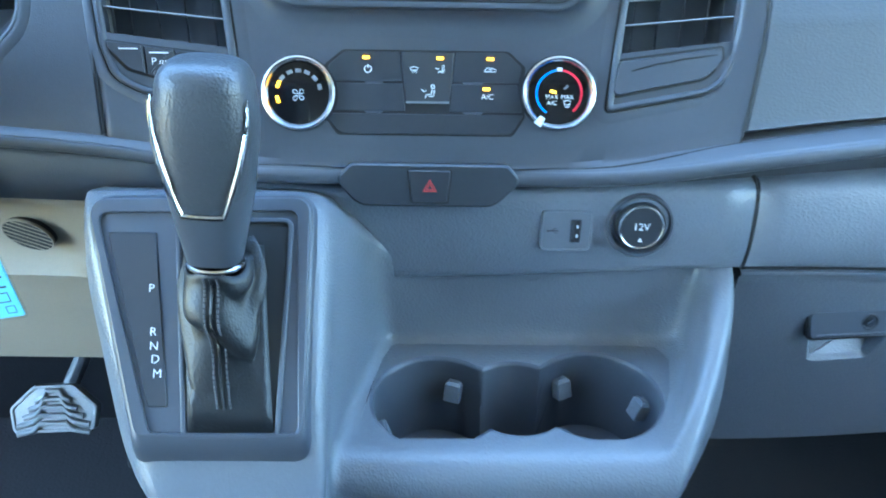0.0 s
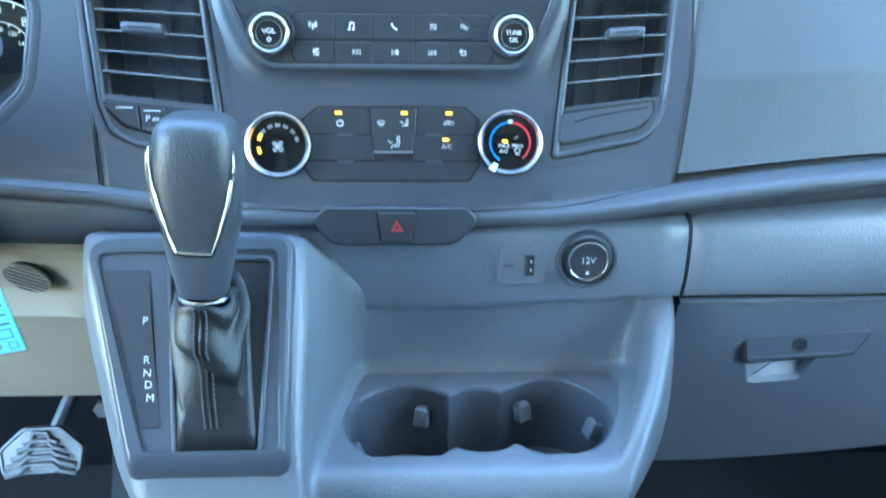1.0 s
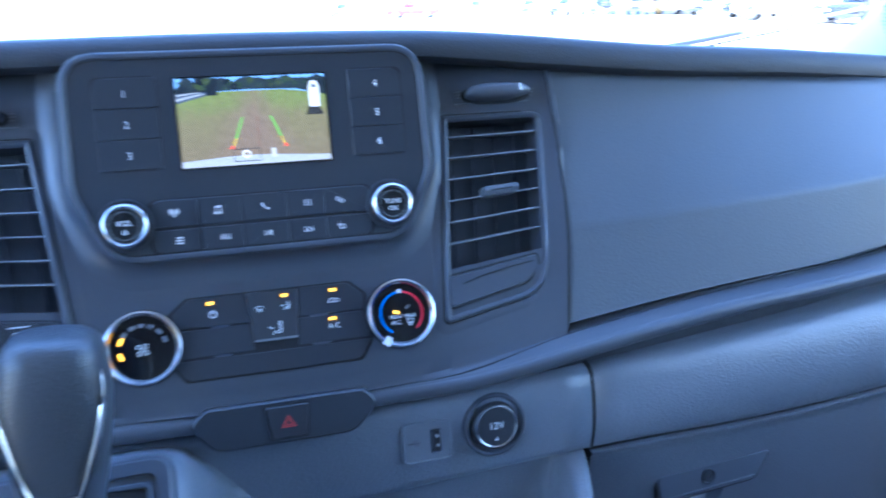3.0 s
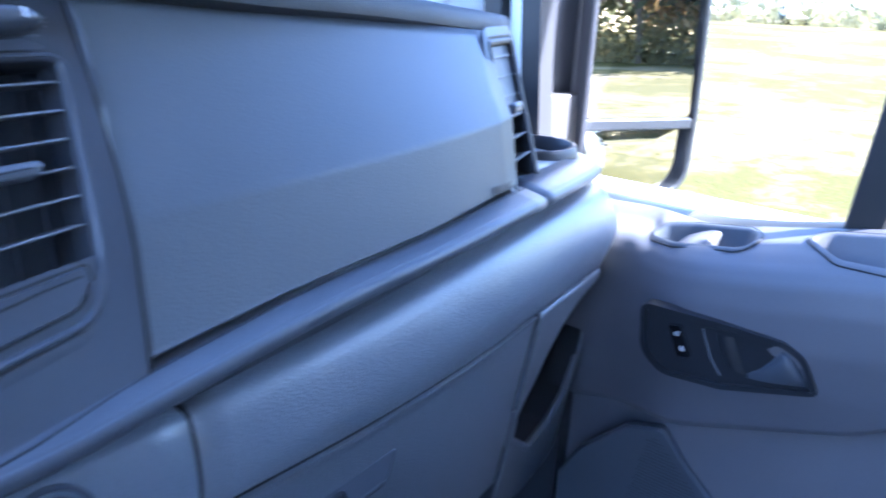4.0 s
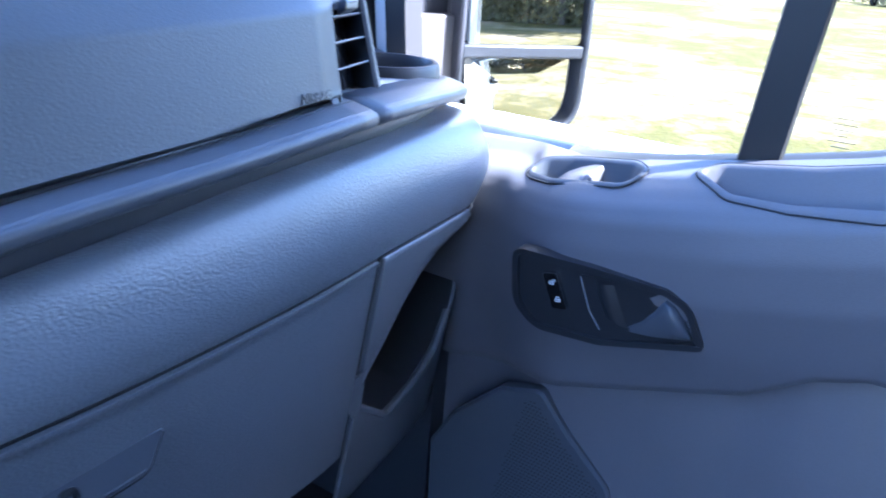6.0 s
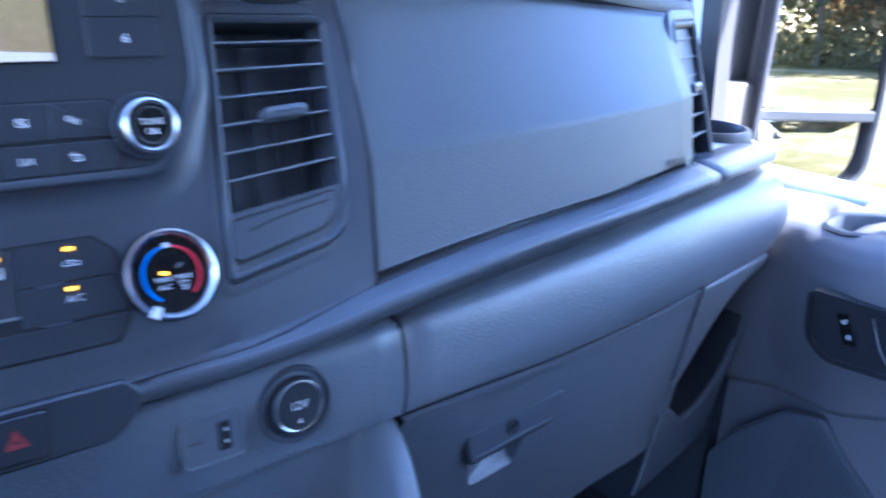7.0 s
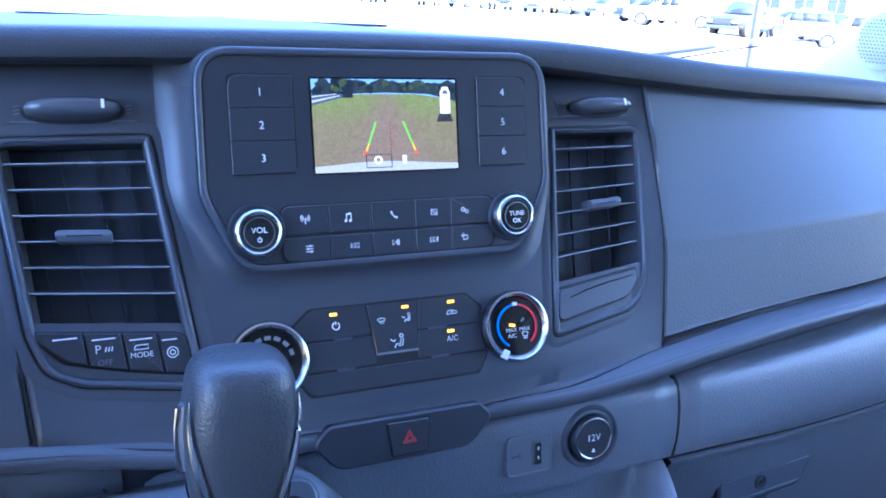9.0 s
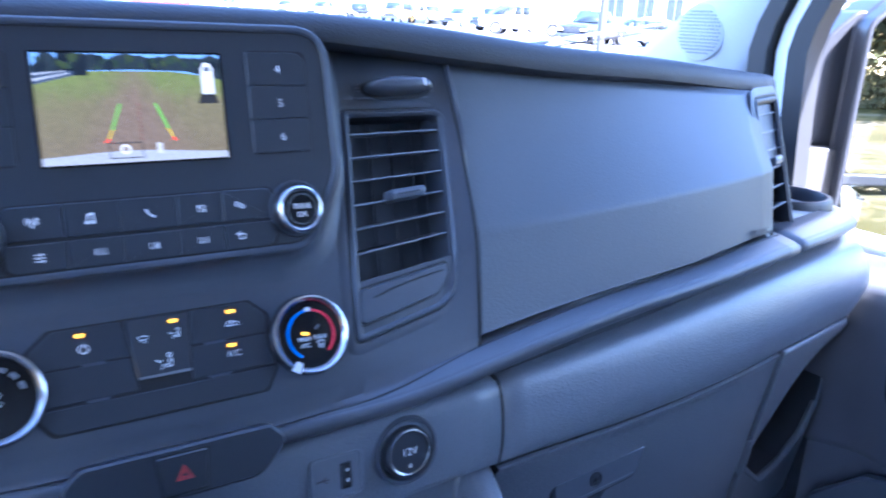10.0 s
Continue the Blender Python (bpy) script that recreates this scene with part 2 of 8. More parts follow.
def tube(points, r, seg=10, bm=None):
    """A round bar along points. r: one radius or one for each point."""
    bm = bm or bmesh.new()
    pts = [Vector(p) for p in points]
    rows = []
    up = Vector((0.13, 0.31, 0.94)).normalized()
    for i, p in enumerate(pts):
        d = (pts[min(i + 1, len(pts) - 1)] - pts[max(i - 1, 0)]).normalized()
        a = d.cross(up)
        a = a.normalized() if a.length > 0.05 else d.cross(Vector((1, 0, 0))).normalized()
        b = d.cross(a).normalized()
        rad = r[i] if isinstance(r, (list, tuple)) else r
        rows.append([bm.verts.new(p + a * rad * math.cos(2 * math.pi * j / seg) + b * rad * math.sin(2 * math.pi * j / seg)) for j in range(seg)])
    for a, b in zip(rows, rows[1:]):
        for j in range(seg):
            bm.faces.new((a[j], a[(j + 1) % seg], b[(j + 1) % seg], b[j]))
    bm.faces.new(rows[0][::-1])
    bm.faces.new(rows[-1])
    return bm


def lettering(name, body, size, material, parent, m, label="", depth=0.0001, align="CENTER"):
    """Raised letters in the built-in font, as a mesh."""
    cu = bpy.data.curves.new(name, "FONT")
    cu.body, cu.size, cu.align_x, cu.align_y, cu.extrude = body, size, align, "CENTER", depth
    cu.resolution_u, cu.offset = 3, -0.007 * size
    ob = bpy.data.objects.new(name, cu)
    scene.collection.objects.link(ob)
    bpy.context.view_layer.update()
    me = bpy.data.meshes.new_from_object(ob.evaluated_get(bpy.context.evaluated_depsgraph_get()))
    bpy.data.objects.remove(ob)
    bpy.data.curves.remove(cu)
    me.materials.clear()
    me.materials.append(material)
    out = new(name, me)
    out.matrix_basis = m
    out.parent = parent
    if label:
        tagged(out, label)
    return out


def plane_frame(origin, slope):
    """Axes of a face that leans forward: x across, y up the face, z out of it towards the cab."""
    u = Vector((1, 0, 0))
    v = Vector((0, slope, 1)).normalized()
    n = u.cross(v)
    return Matrix((u, v, n)).transposed().to_4x4(), Vector(origin)


def on(slope, x, z, y0, z0, w=0.0):
    """The pose at world x, z on a face y = y0 + slope * (z - z0), lifted by w."""
    r, _ = plane_frame((0, 0, 0), slope)
    n = Vector((r[0][2], r[1][2], r[2][2]))
    return Matrix.Translation(Vector((x, y0 + slope * (z - z0), z)) + n * w) @ r


C_SLOPE, F_SLOPE = 0.24, 0.44


def on_c(x, z, w=0.0):
    return on(C_SLOPE, x, z, 0.44, 0.973, w)


def on_f(x, z, w=0.0):
    return on(F_SLOPE, x, z, 0.441, 0.973, w)


def smoothstep(a, b, x):
    t = min(1.0, max(0.0, (x - a) / (b - a)))
    return t * t * (3 - 2 * t)


def xs_between(a, b, step):
    n = max(2, int(math.ceil((b - a) / step)) + 1)
    return [a + (b - a) * i / (n - 1) for i in range(n)]

# ---- dashboard ----
# smooth lines along the dash, from the driver's side to the door on the right
PANEL_FOOT = curve([(-0.75, 0.47, 0.985), (-0.45, 0.45, 0.985), (-0.29, 0.443, 0.979), (-0.193, 0.441, 0.972), (-0.1, 0.437, 0.961), (0, 0.436, 0.957), (0.1, 0.437, 0.961), (0.192, 0.441, 0.974),
                    (0.3, 0.449, 0.986), (0.42, 0.459, 0.993), (0.54, 0.475, 0.998), (0.64, 0.497, 0.996), (0.74, 0.532, 0.988), (0.83, 0.59, 0.975)])
CREASE = curve([(0.19, 0.4655, 1.042), (0.23, 0.4650, 1.044), (0.3, 0.4655, 1.047), (0.42, 0.4735, 1.052), (0.56, 0.488, 1.056), (0.68, 0.510, 1.058)])
HEAD = curve([(-0.75, 0.52, 1.155), (-0.21, 0.518, 1.152), (0.2, 0.516, 1.148), (0.3, 0.525, 1.139), (0.42, 0.537, 1.129), (0.56, 0.556, 1.118), (0.68, 0.585, 1.112)])
LIP = curve([(-0.75, 0.50, 1.163), (-0.3, 0.497, 1.164), (-0.12, 0.495, 1.167), (0, 0.495, 1.168), (0.1, 0.496, 1.166), (0.2, 0.501, 1.157), (0.3, 0.511, 1.148), (0.42, 0.526, 1.141), (0.56, 0.552, 1.130), (0.672, 0.587, 1.122)])


def face_y(x, z):
    """The centre fascia leans forward towards the top and tucks in at its foot."""
    return 0.441 + F_SLOPE * (z - 0.973) + 0.005 * smoothstep(0.972, 0.956, z)


def shear_x(s, z):
    """Columns of the fascia lean outwards towards the top."""
    k = smoothstep(0.09, 0.13, abs(s))
    return s - math.copysign(k * (1.14 - z) * 0.108, s)


def seam_x(z):
    """The joint between the fascia and the airbag panel."""
    return float(np.interp(z, [0.97, 1.0, 1.03, 1.06, 1.10, 1.14, 1.17], [0.1912, 0.1955, 0.1995, 0.2018, 0.2024, 0.2018, 0.2010]))


def seam_y(z):
    """How far forward that joint stands: it bows out at the crease."""
    f, c, h = PANEL_FOOT(0.2), CREASE(0.2), HEAD(0.2)
    lo, hi = (f.y, f.z), (h.y, h.z)
    u = max(0.0, min(1.0, (z - lo[1]) / (hi[1] - lo[1])))
    straight = lo[0] + (hi[0] - lo[0]) * u
    v = (c.z - lo[1]) / (hi[1] - lo[1])
    bow = lo[0] + (hi[0] - lo[0]) * v - c.y
    return straight - bow * (u / v if u < v else (1 - u) / (1 - v)) ** 0.9


dash = thing("dashboard", "dark grey grained plastic van dashboard with a padded hood", "dashboard")

# hood pad: overhanging rounded lip, then the top deck to the windscreen
xs = xs_between(-0.95, 0.672, 0.03)
lines = []
def lip_top(x):
    return 0.005 + 0.0035 * smoothstep(0.05, 0.2, x) - 0.001 * smoothstep(0.3, 0.6, x)


for dy, dz, k in ((0.03, -0.014, 0), (0.012, -0.0145, 0), (0.0045, -0.0125, 0), (0.0005, -0.0095, 0), (0.0, -0.0065, 0.2), (0.002, -0.003, 0.6), (0.006, -0.0008, 0.9), (0.013, 0.0, 1), (0.035, 0.0, 1)):
    lines.append([LIP(x) + Vector((0, dy, dz + k * lip_top(x))) for x in xs])
for f in (0.25, 0.5, 0.75, 1.0):
    lines.append([(LIP(x) + Vector((0, 0.035, lip_top(x)))).lerp(Vector((x, 1.12 - 0.18 * (x / 0.95) ** 2, LIP(x).z - 0.011 - 0.019 * smoothstep(0.0, 0.60, x))), f) for x in xs])
part("hood_pad", loft(lines), M_HOOD, dash, "soft dark grey padded dash top with rolled lip", solid=0.006)

# defroster slot on the top deck
slot = slab(rounded(rect(-0.185, -0.022, 0.185, 0.022), 0.012), 0.0, 0.003)
part("defroster_outlet", slot, M_BLACK, dash, "black slotted demister outlet", m=pose(-0.03, 0.93, 1.1590, -0.8, 0, 0))

def over_ledge(x, u):
    """A point on the fascia's foot where it laps over the ledge; u = 1 is its front edge."""
    p = 0.8 * smoothstep(0.20, 0.07, abs(x)) * u
    return PANEL_FOOT(x) + Vector((0, -0.0178 * p * 0.75 + 0.014 * smoothstep(0.17, 0.04, abs(x)) * p / 0.8, -0.0008 - 0.0042 * p))


# centre fascia, with real openings for the vents
cols = sorted(set([-0.21, -0.206, -0.2030, -0.195, -0.185, -0.17, -0.16, -0.15, -0.14, -0.1285, 0.1285] + [round(-0.125 + 0.0125 * i, 4) for i in range(21)] + [0.14, 0.15, 0.16, 0.17, 0.18, 0.1950, 0.198, 0.201, 0.204, 0.207, 0.21]))
VENT_Z0, VENT_Z1 = 1.019, 1.114
zrow = [1.0, 1.005, 1.01, VENT_Z0] + [VENT_Z0 + (VENT_Z1 - VENT_Z0) * i / 8 for i in range(1, 9)] + [1.125, 1.135]
bm = bmesh.new()
grid = {}
for i, s in enumerate(cols):
    foot = PANEL_FOOT(shear_x(s, PANEL_FOOT(s).z))
    top = min(HEAD(max(-0.2, min(0.2, s))).z + 0.012, LIP(s).z - 0.008)
    zz = [foot.z + (1.0 - foot.z) * j / 4 for j in range(4)] + zrow + [top]
    # the foot sweeps out over the ledge towards the middle
    for j, u in enumerate((1.0, 0.75, 0.5, 0.25)):
        grid[i, j] = bm.verts.new(over_ledge(foot.x, u))
    for j, z in enumerate(zz):
        x = shear_x(s, z)
        k = smoothstep(0.195, 0.21, s)
        y = face_y(x, z)
        x += k * (seam_x(z) - 0.0008 - x)
        k = smoothstep(0.180, 0.2105, s)
        grid[i, j + 4] = bm.verts.new((x, y + k * (seam_y(z) - 0.0002 - y), z))
nz = 4 + len(zrow) + 1 + 4
for i in range(len(cols) - 1):
    for j in range(nz - 1):
        a, b = cols[i], cols[i + 1]
        za = j - 8
        if min(abs(a), abs(b)) >= 0.1284 and max(abs(a), abs(b)) <= (0.2031 if a < 0 else 0.1951) and 3 <= za < 11:
            continue
        bm.faces.new((grid[i, j], grid[i + 1, j], grid[i + 1, j + 1], grid[i, j + 1]))
part("centre_fascia", bm, M_SOFT, dash, "smooth charcoal centre fascia", solid=0.004, smooth=60)

# the grooves beside the fascia
for sx in (-1, 1):
    if sx < 0:
        pts = [Vector((shear_x(sx * 0.2113, z), face_y(0.21, z) + 0.0004, z)) for z in xs_between(0.974, 1.158, 0.02)]
    else:
        pts = [Vector((seam_x(z) - 0.0002, seam_y(z) - 0.0001, z)) for z in xs_between(0.974, 1.155, 0.005)]
    part("fascia_gap", tube(pts, 0.0009, 6), M_DEEP, dash)

part("seam_backing", loft([[Vector((shear_x(-0.2115, z) + dx, face_y(0.21, z) + 0.008, z)) for z in xs_between(0.974, 1.160, 0.02)] for dx in (-0.012, 0.012)]), M_DEEP, dash, solid=0.002)

# airbag panel in front of the passenger
xs = [0.2122, 0.2126, 0.2135, 0.2146, 0.2162] + xs_between(0.2190, 0.575, 0.025)
lines = []
for x in xs:
    f, c, h = PANEL_FOOT(x), CREASE(x), HEAD(x)
    row = [f + Vector((0, 0.006, 0)), f + Vector((0, 0.001, 0.004))]
    for t in (0.07, 0.10, 0.2, 0.4, 0.6, 0.8, 0.93, 0.98):
        row.append(f.lerp(c, t))
    row.append(c.lerp(h, 0.012) + Vector((0, 0.0007, 0.0)))
    for t in (0.12, 0.3, 0.5, 0.7, 0.9, 1.0):
        row.append(c.lerp(h, t) + Vector((0, 0.004 * math.sin(math.pi * min(1, t)), 0)))
    k = max(0.0, 1 - (x - 0.2135) / 0.2)
    e = smoothstep(0.40, 0.575, x)
    back = {0.2122: 0.006, 0.2126: 0.0015}.get(x, 0.0)
    lines.append([Vector((p.x + (seam_x(p.z) + 0.0004 - 0.2122) * k + e * float(np.interp(p.z, [1.0, 1.056, 1.117], [-0.034, -0.036, 0.018])), p.y + back - 0.0040 * smoothstep(0.215, 0.40, x), p.z + 0.0006 * smoothstep(0.215, 0.40, x))) for p in row])
bm = loft(lines)
bmesh.ops.reverse_faces(bm, faces=bm.faces)
part("airbag_panel", bm, M_AIRBAG, dash, "grained grey passenger airbag panel with a soft crease", solid=0.004, smooth=60)
lettering("airbag_lettering", "AIRBAG", 0.0092, M_SOFT, dash, Matrix.Translation((0.5085, 0.4693, 1.0060)) @ pose(0, 0, 0, 79, 0, 7.5), "embossed airbag lettering", depth=0.0003)

# driver's side panel round the instruments
xs = xs_between(-0.75, -0.2190, 0.025) + [-0.2162, -0.2146, -0.2135, -0.2126, -0.2122]
lines = []
for x in xs:
    f, h = PANEL_FOOT(x), HEAD(x)
    k = max(0.0, 1 - (-0.2135 - x) / 0.2)
    row = [f + Vector((0, 0.006, -0.004)), f + Vector((0, 0.0, -0.0016))] + [f.lerp(h, t) for t in (0.04, 0.1, 0.2, 0.3, 0.4, 0.5, 0.6, 0.7, 0.8, 0.9, 1.0)]
    back = {-0.2122: 0.006, -0.2126: 0.0015}.get(x, 0.0)
    lines.append([Vector((p.x + (1.14 - p.z) * 0.108 * k, p.y + back, p.z)) for p in row])
bm = loft(lines)
HOLE = rounded([(-0.42, 1.128), (-0.290, 1.1265), (-0.2445, 1.102), (-0.239, 1.074), (-0.2445, 1.034), (-0.268, 1.0125), (-0.42, 1.002)], [0.03, 0.03, 0.016, 0.02, 0.02, 0.03, 0.03], 6)


def snap_rim(bm, outline, axis, settle):
    """Draws the open rim of a cut-out onto its outline. axis: 1 or 2, the second axis of the outline."""
    pts = [Vector((p[0], p[1])) for p in outline]
    for v in bm.verts:
        if not v.is_boundary:
            continue
        q = Vector((v.co.x, v.co[axis]))
        best, far = None, 0.011
        for a, b in zip(pts, pts[1:] + pts[:1]):
            t = max(0.0, min(1.0, (q - a).dot(b - a) / max(1e-12, (b - a).length_squared)))
            c = a.lerp(b, t)
            if (c - q).length < far:
                best, far = c, (c - q).length
        if best is not None:
            v.co = settle(v.co, best)


def within(poly, x, z):
    inside = False
    for a, b in zip(poly, poly[1:] + poly[:1]):
        if (a.y > z) != (b.y > z) and x < (b.x - a.x) * (z - a.y) / (b.y - a.y) + a.x:
            inside = not inside
    return inside


bmesh.ops.subdivide_edges(bm, edges=[ed for ed in bm.edges if max(v.co.x for v in ed.verts) > -0.47], cuts=3, use_grid_fill=True)
kill = [fc for fc in bm.faces if within([Vector(p) for p in inset(HOLE, -0.0035)], fc.calc_center_median().x, fc.calc_center_median().z)]
bmesh.ops.delete(bm, geom=kill, context="FACES")
snap_rim(bm, inset(HOLE, -0.0035), 2, lambda o, p: Vector((p.x, o.y + F_SLOPE * (p.y - o.z), p.y)))
bmesh.ops.reverse_faces(bm, faces=bm.faces)
part("driver_panel", bm, M_DRIVER, dash, "charcoal panel beside the instrument cluster", solid=0.004, smooth=60)

# black tube along the joint, thick enough to draw the fascia foot's shadow
part("panel_gap", tube([over_ledge(x, 1.0) + Vector((0, 0.0006, -0.0004)) for x in xs_between(-0.7, 0.55, 0.02)], 0.0017, 6), M_DEEP, dash, "black tube in the joint above the ledge, widened as shadow")

# trim ledge that runs right across below the panels, with its rounded nose


def ledge_line(dy, dz, lo=-0.75, hi=0.83):
    out = []
    for x in xs_between(lo, hi, 0.02):
        w = 0.75 + 0.35 * smoothstep(0.15, 0.5, x) - 0.45 * smoothstep(-0.09, -0.175, x)
        back = 0.014 * smoothstep(0.17, 0.04, abs(x))
        out.append(PANEL_FOOT(x) + Vector((0, dy * w + back, dz * (1 - 0.30 * smoothstep(-0.09, -0.175, x)))))
    return out


for nm, lo, hi in (("ledge_trim", -0.75, 0.552), ("ledge_end", 0.5526, 0.83)):
    prof = ((0.016, -0.0008), (0.0, -0.002), (-0.006, -0.0033), (-0.0130, -0.0048), (-0.0142, -0.0050), (-0.0147, -0.0056), (-0.0160, -0.0059), (-0.0174, -0.0063), (-0.0181, -0.0071), (-0.0183, -0.0080), (-0.0184, -0.0104), (-0.0181, -0.0112), (-0.0172, -0.0117), (-0.015, -0.0118), (0.012, -0.0118))
    part(nm, loft([ledge_line(a, b, lo, hi) for a, b in prof]), M_DRIVER, dash, "smooth grey trim ledge", smooth=60, solid=0.002)
# the groove is coloured black to strengthen the shadow under the ledge
part("ledge_groove", loft([ledge_line(a, b, -0.165, 0.76) for a, b in ((0.006, -0.0115), (0.012, -0.016), (0.014, -0.028), (0.010, -0.040))]), M_BLACK, dash, "recessed groove under the ledge, blackened for its shadow", solid=0.003)

# rounded knee pad below the ledge: passenger's length and the middle length
PAD_TOP = curve([(-0.75, 0.46, 0.949), (-0.3, 0.452, 0.950), (-0.19, 0.452, 0.947), (-0.06, 0.452, 0.938), (0.06, 0.452, 0.938), (0.14, 0.452, 0.943), (0.21, 0.455, 0.947), (0.35, 0.464, 0.955), (0.5, 0.482, 0.963), (0.64, 0.508, 0.962), (0.75, 0.540, 0.957), (0.80, 0.565, 0.952), (0.845, 0.62, 0.946)])
PAD_FRONT = curve([(-0.75, 0.44, 0.92), (-0.06, 0.441, 0.91), (0.06, 0.440, 0.91), (0.14, 0.4375, 0.91), (0.21, 0.432, 0.910), (0.35, 0.434, 0.914), (0.5, 0.447, 0.917), (0.62, 0.469, 0.917), (0.72, 0.489, 0.915), (0.77, 0.501, 0.913), (0.805, 0.518, 0.911), (0.83, 0.553, 0.91), (0.845, 0.62, 0.91)])
PAD_FOOT = curve([(-0.75, 0.45, 0.88), (-0.06, 0.442, 0.872), (0.06, 0.442, 0.876), (0.14, 0.4395, 0.882), (0.21, 0.434, 0.889), (0.35, 0.440, 0.886), (0.5, 0.459, 0.881), (0.62, 0.483, 0.876), (0.72, 0.502, 0.872), (0.77, 0.514, 0.869), (0.805, 0.531, 0.868), (0.83, 0.565, 0.866), (0.845, 0.63, 0.865)])


def pad_lines(lo, hi, step=0.02):
    out = []
    for x in xs_between(lo, hi, step):
        t, f, b = PAD_TOP(x), PAD_FRONT(x), PAD_FOOT(x)
        mid = Vector((x, f.y * 0.52 + t.y * 0.48, t.z * 0.76 + f.z * 0.24))
        row = [t + Vector((0, 0.02, 0.002))]
        knots = [t, mid + Vector((0, -0.004, 0.004)), f, b]
        for i in range(13):
            s = i / 12 * 3
            j = min(2, int(s))
            u = s - j
            p0, p1, p2, p3 = knots[max(0, j - 1)], knots[j], knots[j + 1], knots[min(3, j + 2)]
            row.append(0.5 * ((2 * p1) + (p2 - p0) * u + (2 * p0 - 5 * p1 + 4 * p2 - p3) * u**2 + (3 * p1 - p0 - 3 * p2 + p3) * u**3))
        row.append(b + Vector((0, 0.0015, -0.0012)))
        row.append(b + Vector((0, 0.012, -0.0016)))
        out.append(row)
    return out


part("knee_pad", loft(pad_lines(0.2105, 0.845)), M_PAD, dash, "grained grey rounded knee pad", solid=0.004, smooth=70)
part("socket_panel", loft(pad_lines(-0.165, 0.2075)), M_PAD, dash, "grained grey panel around the sockets", solid=0.004, smooth=70)
part("pad_gap", tube([Vector((0.209, p.y + 0.002, p.z)) for p in pad_lines(0.209, 0.22)[0]], 0.002, 6), M_DEEP, dash)

# shelf behind the ledge end, by the door
shelf = loft([[PANEL_FOOT(x) + Vector((0, 0.014, -0.001)) for x in xs_between(0.56, 0.83, 0.02)], [Vector((x, 0.72, 0.99)) for x in xs_between(0.56, 0.86, 0.022)][:len(xs_between(0.56, 0.83, 0.02))]])
part("corner_shelf", shelf, M_HIDE, dash, "flat grained shelf by the door", solid=0.004)

# ring-shaped cup holder on the shelf
ring = thing("dash_cup_holder", "black round cup holder set in the dash corner shelf", "cup holder")
part("rim", lathe([(0.053, 0.0), (0.052, 0.018), (0.050, 0.022), (0.046, 0.022), (0.043, 0.016), (0.042, -0.03), (0.0, -0.03)]), M_BLACK, ring, smooth=50, m=pose(0.715, 0.585, 0.979))

# glovebox
glove = thing("glovebox", "closed grey glovebox with a lockable pull latch", "glovebox")


def glove_at(x, z, w=0.0):
    f = PAD_FOOT(x)
    return Vector((x, f.y + 0.0012 + (f.z - z) * 0.17 - w, z))


LID_END = 0.588
xs = xs_between(0.2095, LID_END, 0.0075)
LATCH_SCOOP = rounded([(0.2745, 0.826), (0.2830, 0.7935), (0.3290, 0.7955), (0.3380, 0.826)], [0.003, 0.004, 0.006, 0.003], 4)
rows = [[glove_at(x, PAD_FOOT(x).z - 0.0048, -0.008) for x in xs], [glove_at(x, PAD_FOOT(x).z - 0.0050, -0.002) for x in xs], [glove_at(x, PAD_FOOT(x).z - 0.0056, 0.0012) for x in xs], [glove_at(x, PAD_FOOT(x).z - 0.0075, 0.0018) for x in xs]]
for k in range(25):
    rows.append([glove_at(x, (PAD_FOOT(x).z - 0.0105) * (1 - k / 24) + (0.700 - 0.02 * smoothstep(0.45, 0.6, x)) * k / 24) for x in xs])
rows.append([p + Vector((0, 0.03, -0.012)) for p in rows[-1]])
bm = loft(rows)
bmesh.ops.delete(bm, geom=[f for f in bm.faces if 0.79 < f.calc_center_median().z < 0.83 and within(LATCH_SCOOP, f.calc_center_median().x, f.calc_center_median().z)], context="FACES")
snap_rim(bm, LATCH_SCOOP, 2, lambda o, p: glove_at(p.x, p.y) if 0.785 < o.z < 0.832 else o)
part("lid", bm, M_HIDE, glove, "grained grey glovebox lid", smooth=50)
part("lid_gap", tube([glove_at(x, PAD_FOOT(x).z - 0.0030, -0.0022) for x in xs], 0.0017, 6), M_DEEP, glove, "thin dark joint above the lid")
part("lid_gap", tube([glove_at(LID_END + 0.0012, z, -0.0008) for z in np.linspace(PAD_FOOT(LID_END).z - 0.003, 0.70, 8)], 0.0009, 6), M_DEEP, glove, "thin dark joint beside the lid")
# finger scoop: deep under the latch, rising to the lid's face at its foot
rings = []
for d, deep in ((-0.0004, 0.0), (0.0008, 0.06), (0.0022, 0.45), (0.0040, 1.0)):
    ring = []
    for p in inset(LATCH_SCOOP, d):
        t = max(0.0, min(1.0, (p[1] - 0.7935) / 0.032))
        ring.append(glove_at(p[0], p[1], -deep * (0.002 + 0.019 * t)))
    rings.append(ring + [ring[0]])
bm = loft(rings)
bmesh.ops.remove_doubles(bm, verts=bm.verts, dist=1e-6)
bmesh.ops.holes_fill(bm, edges=[e for e in bm.edges if e.is_boundary and all(v.co.y > glove_at(v.co.x, v.co.z, -0.0012).y for v in e.verts)])
# greyer-white than the lid: the light on the upturned slope is coloured in
part("latch_recess", bm, M_PAD, glove, "smooth finger scoop, lighter grey for the light it catches", smooth=40)
g = Matrix.Translation(glove_at(0.32, 0.838)) @ pose(0, 0, 0, 90 - 9.6, 0, 3.5)
rec = rounded([(-0.0490, -0.0150), (0.0400, -0.0125), (0.0560, 0.0100), (-0.0520, 0.0085)], [0.006, 0.012, 0.004, 0.006])
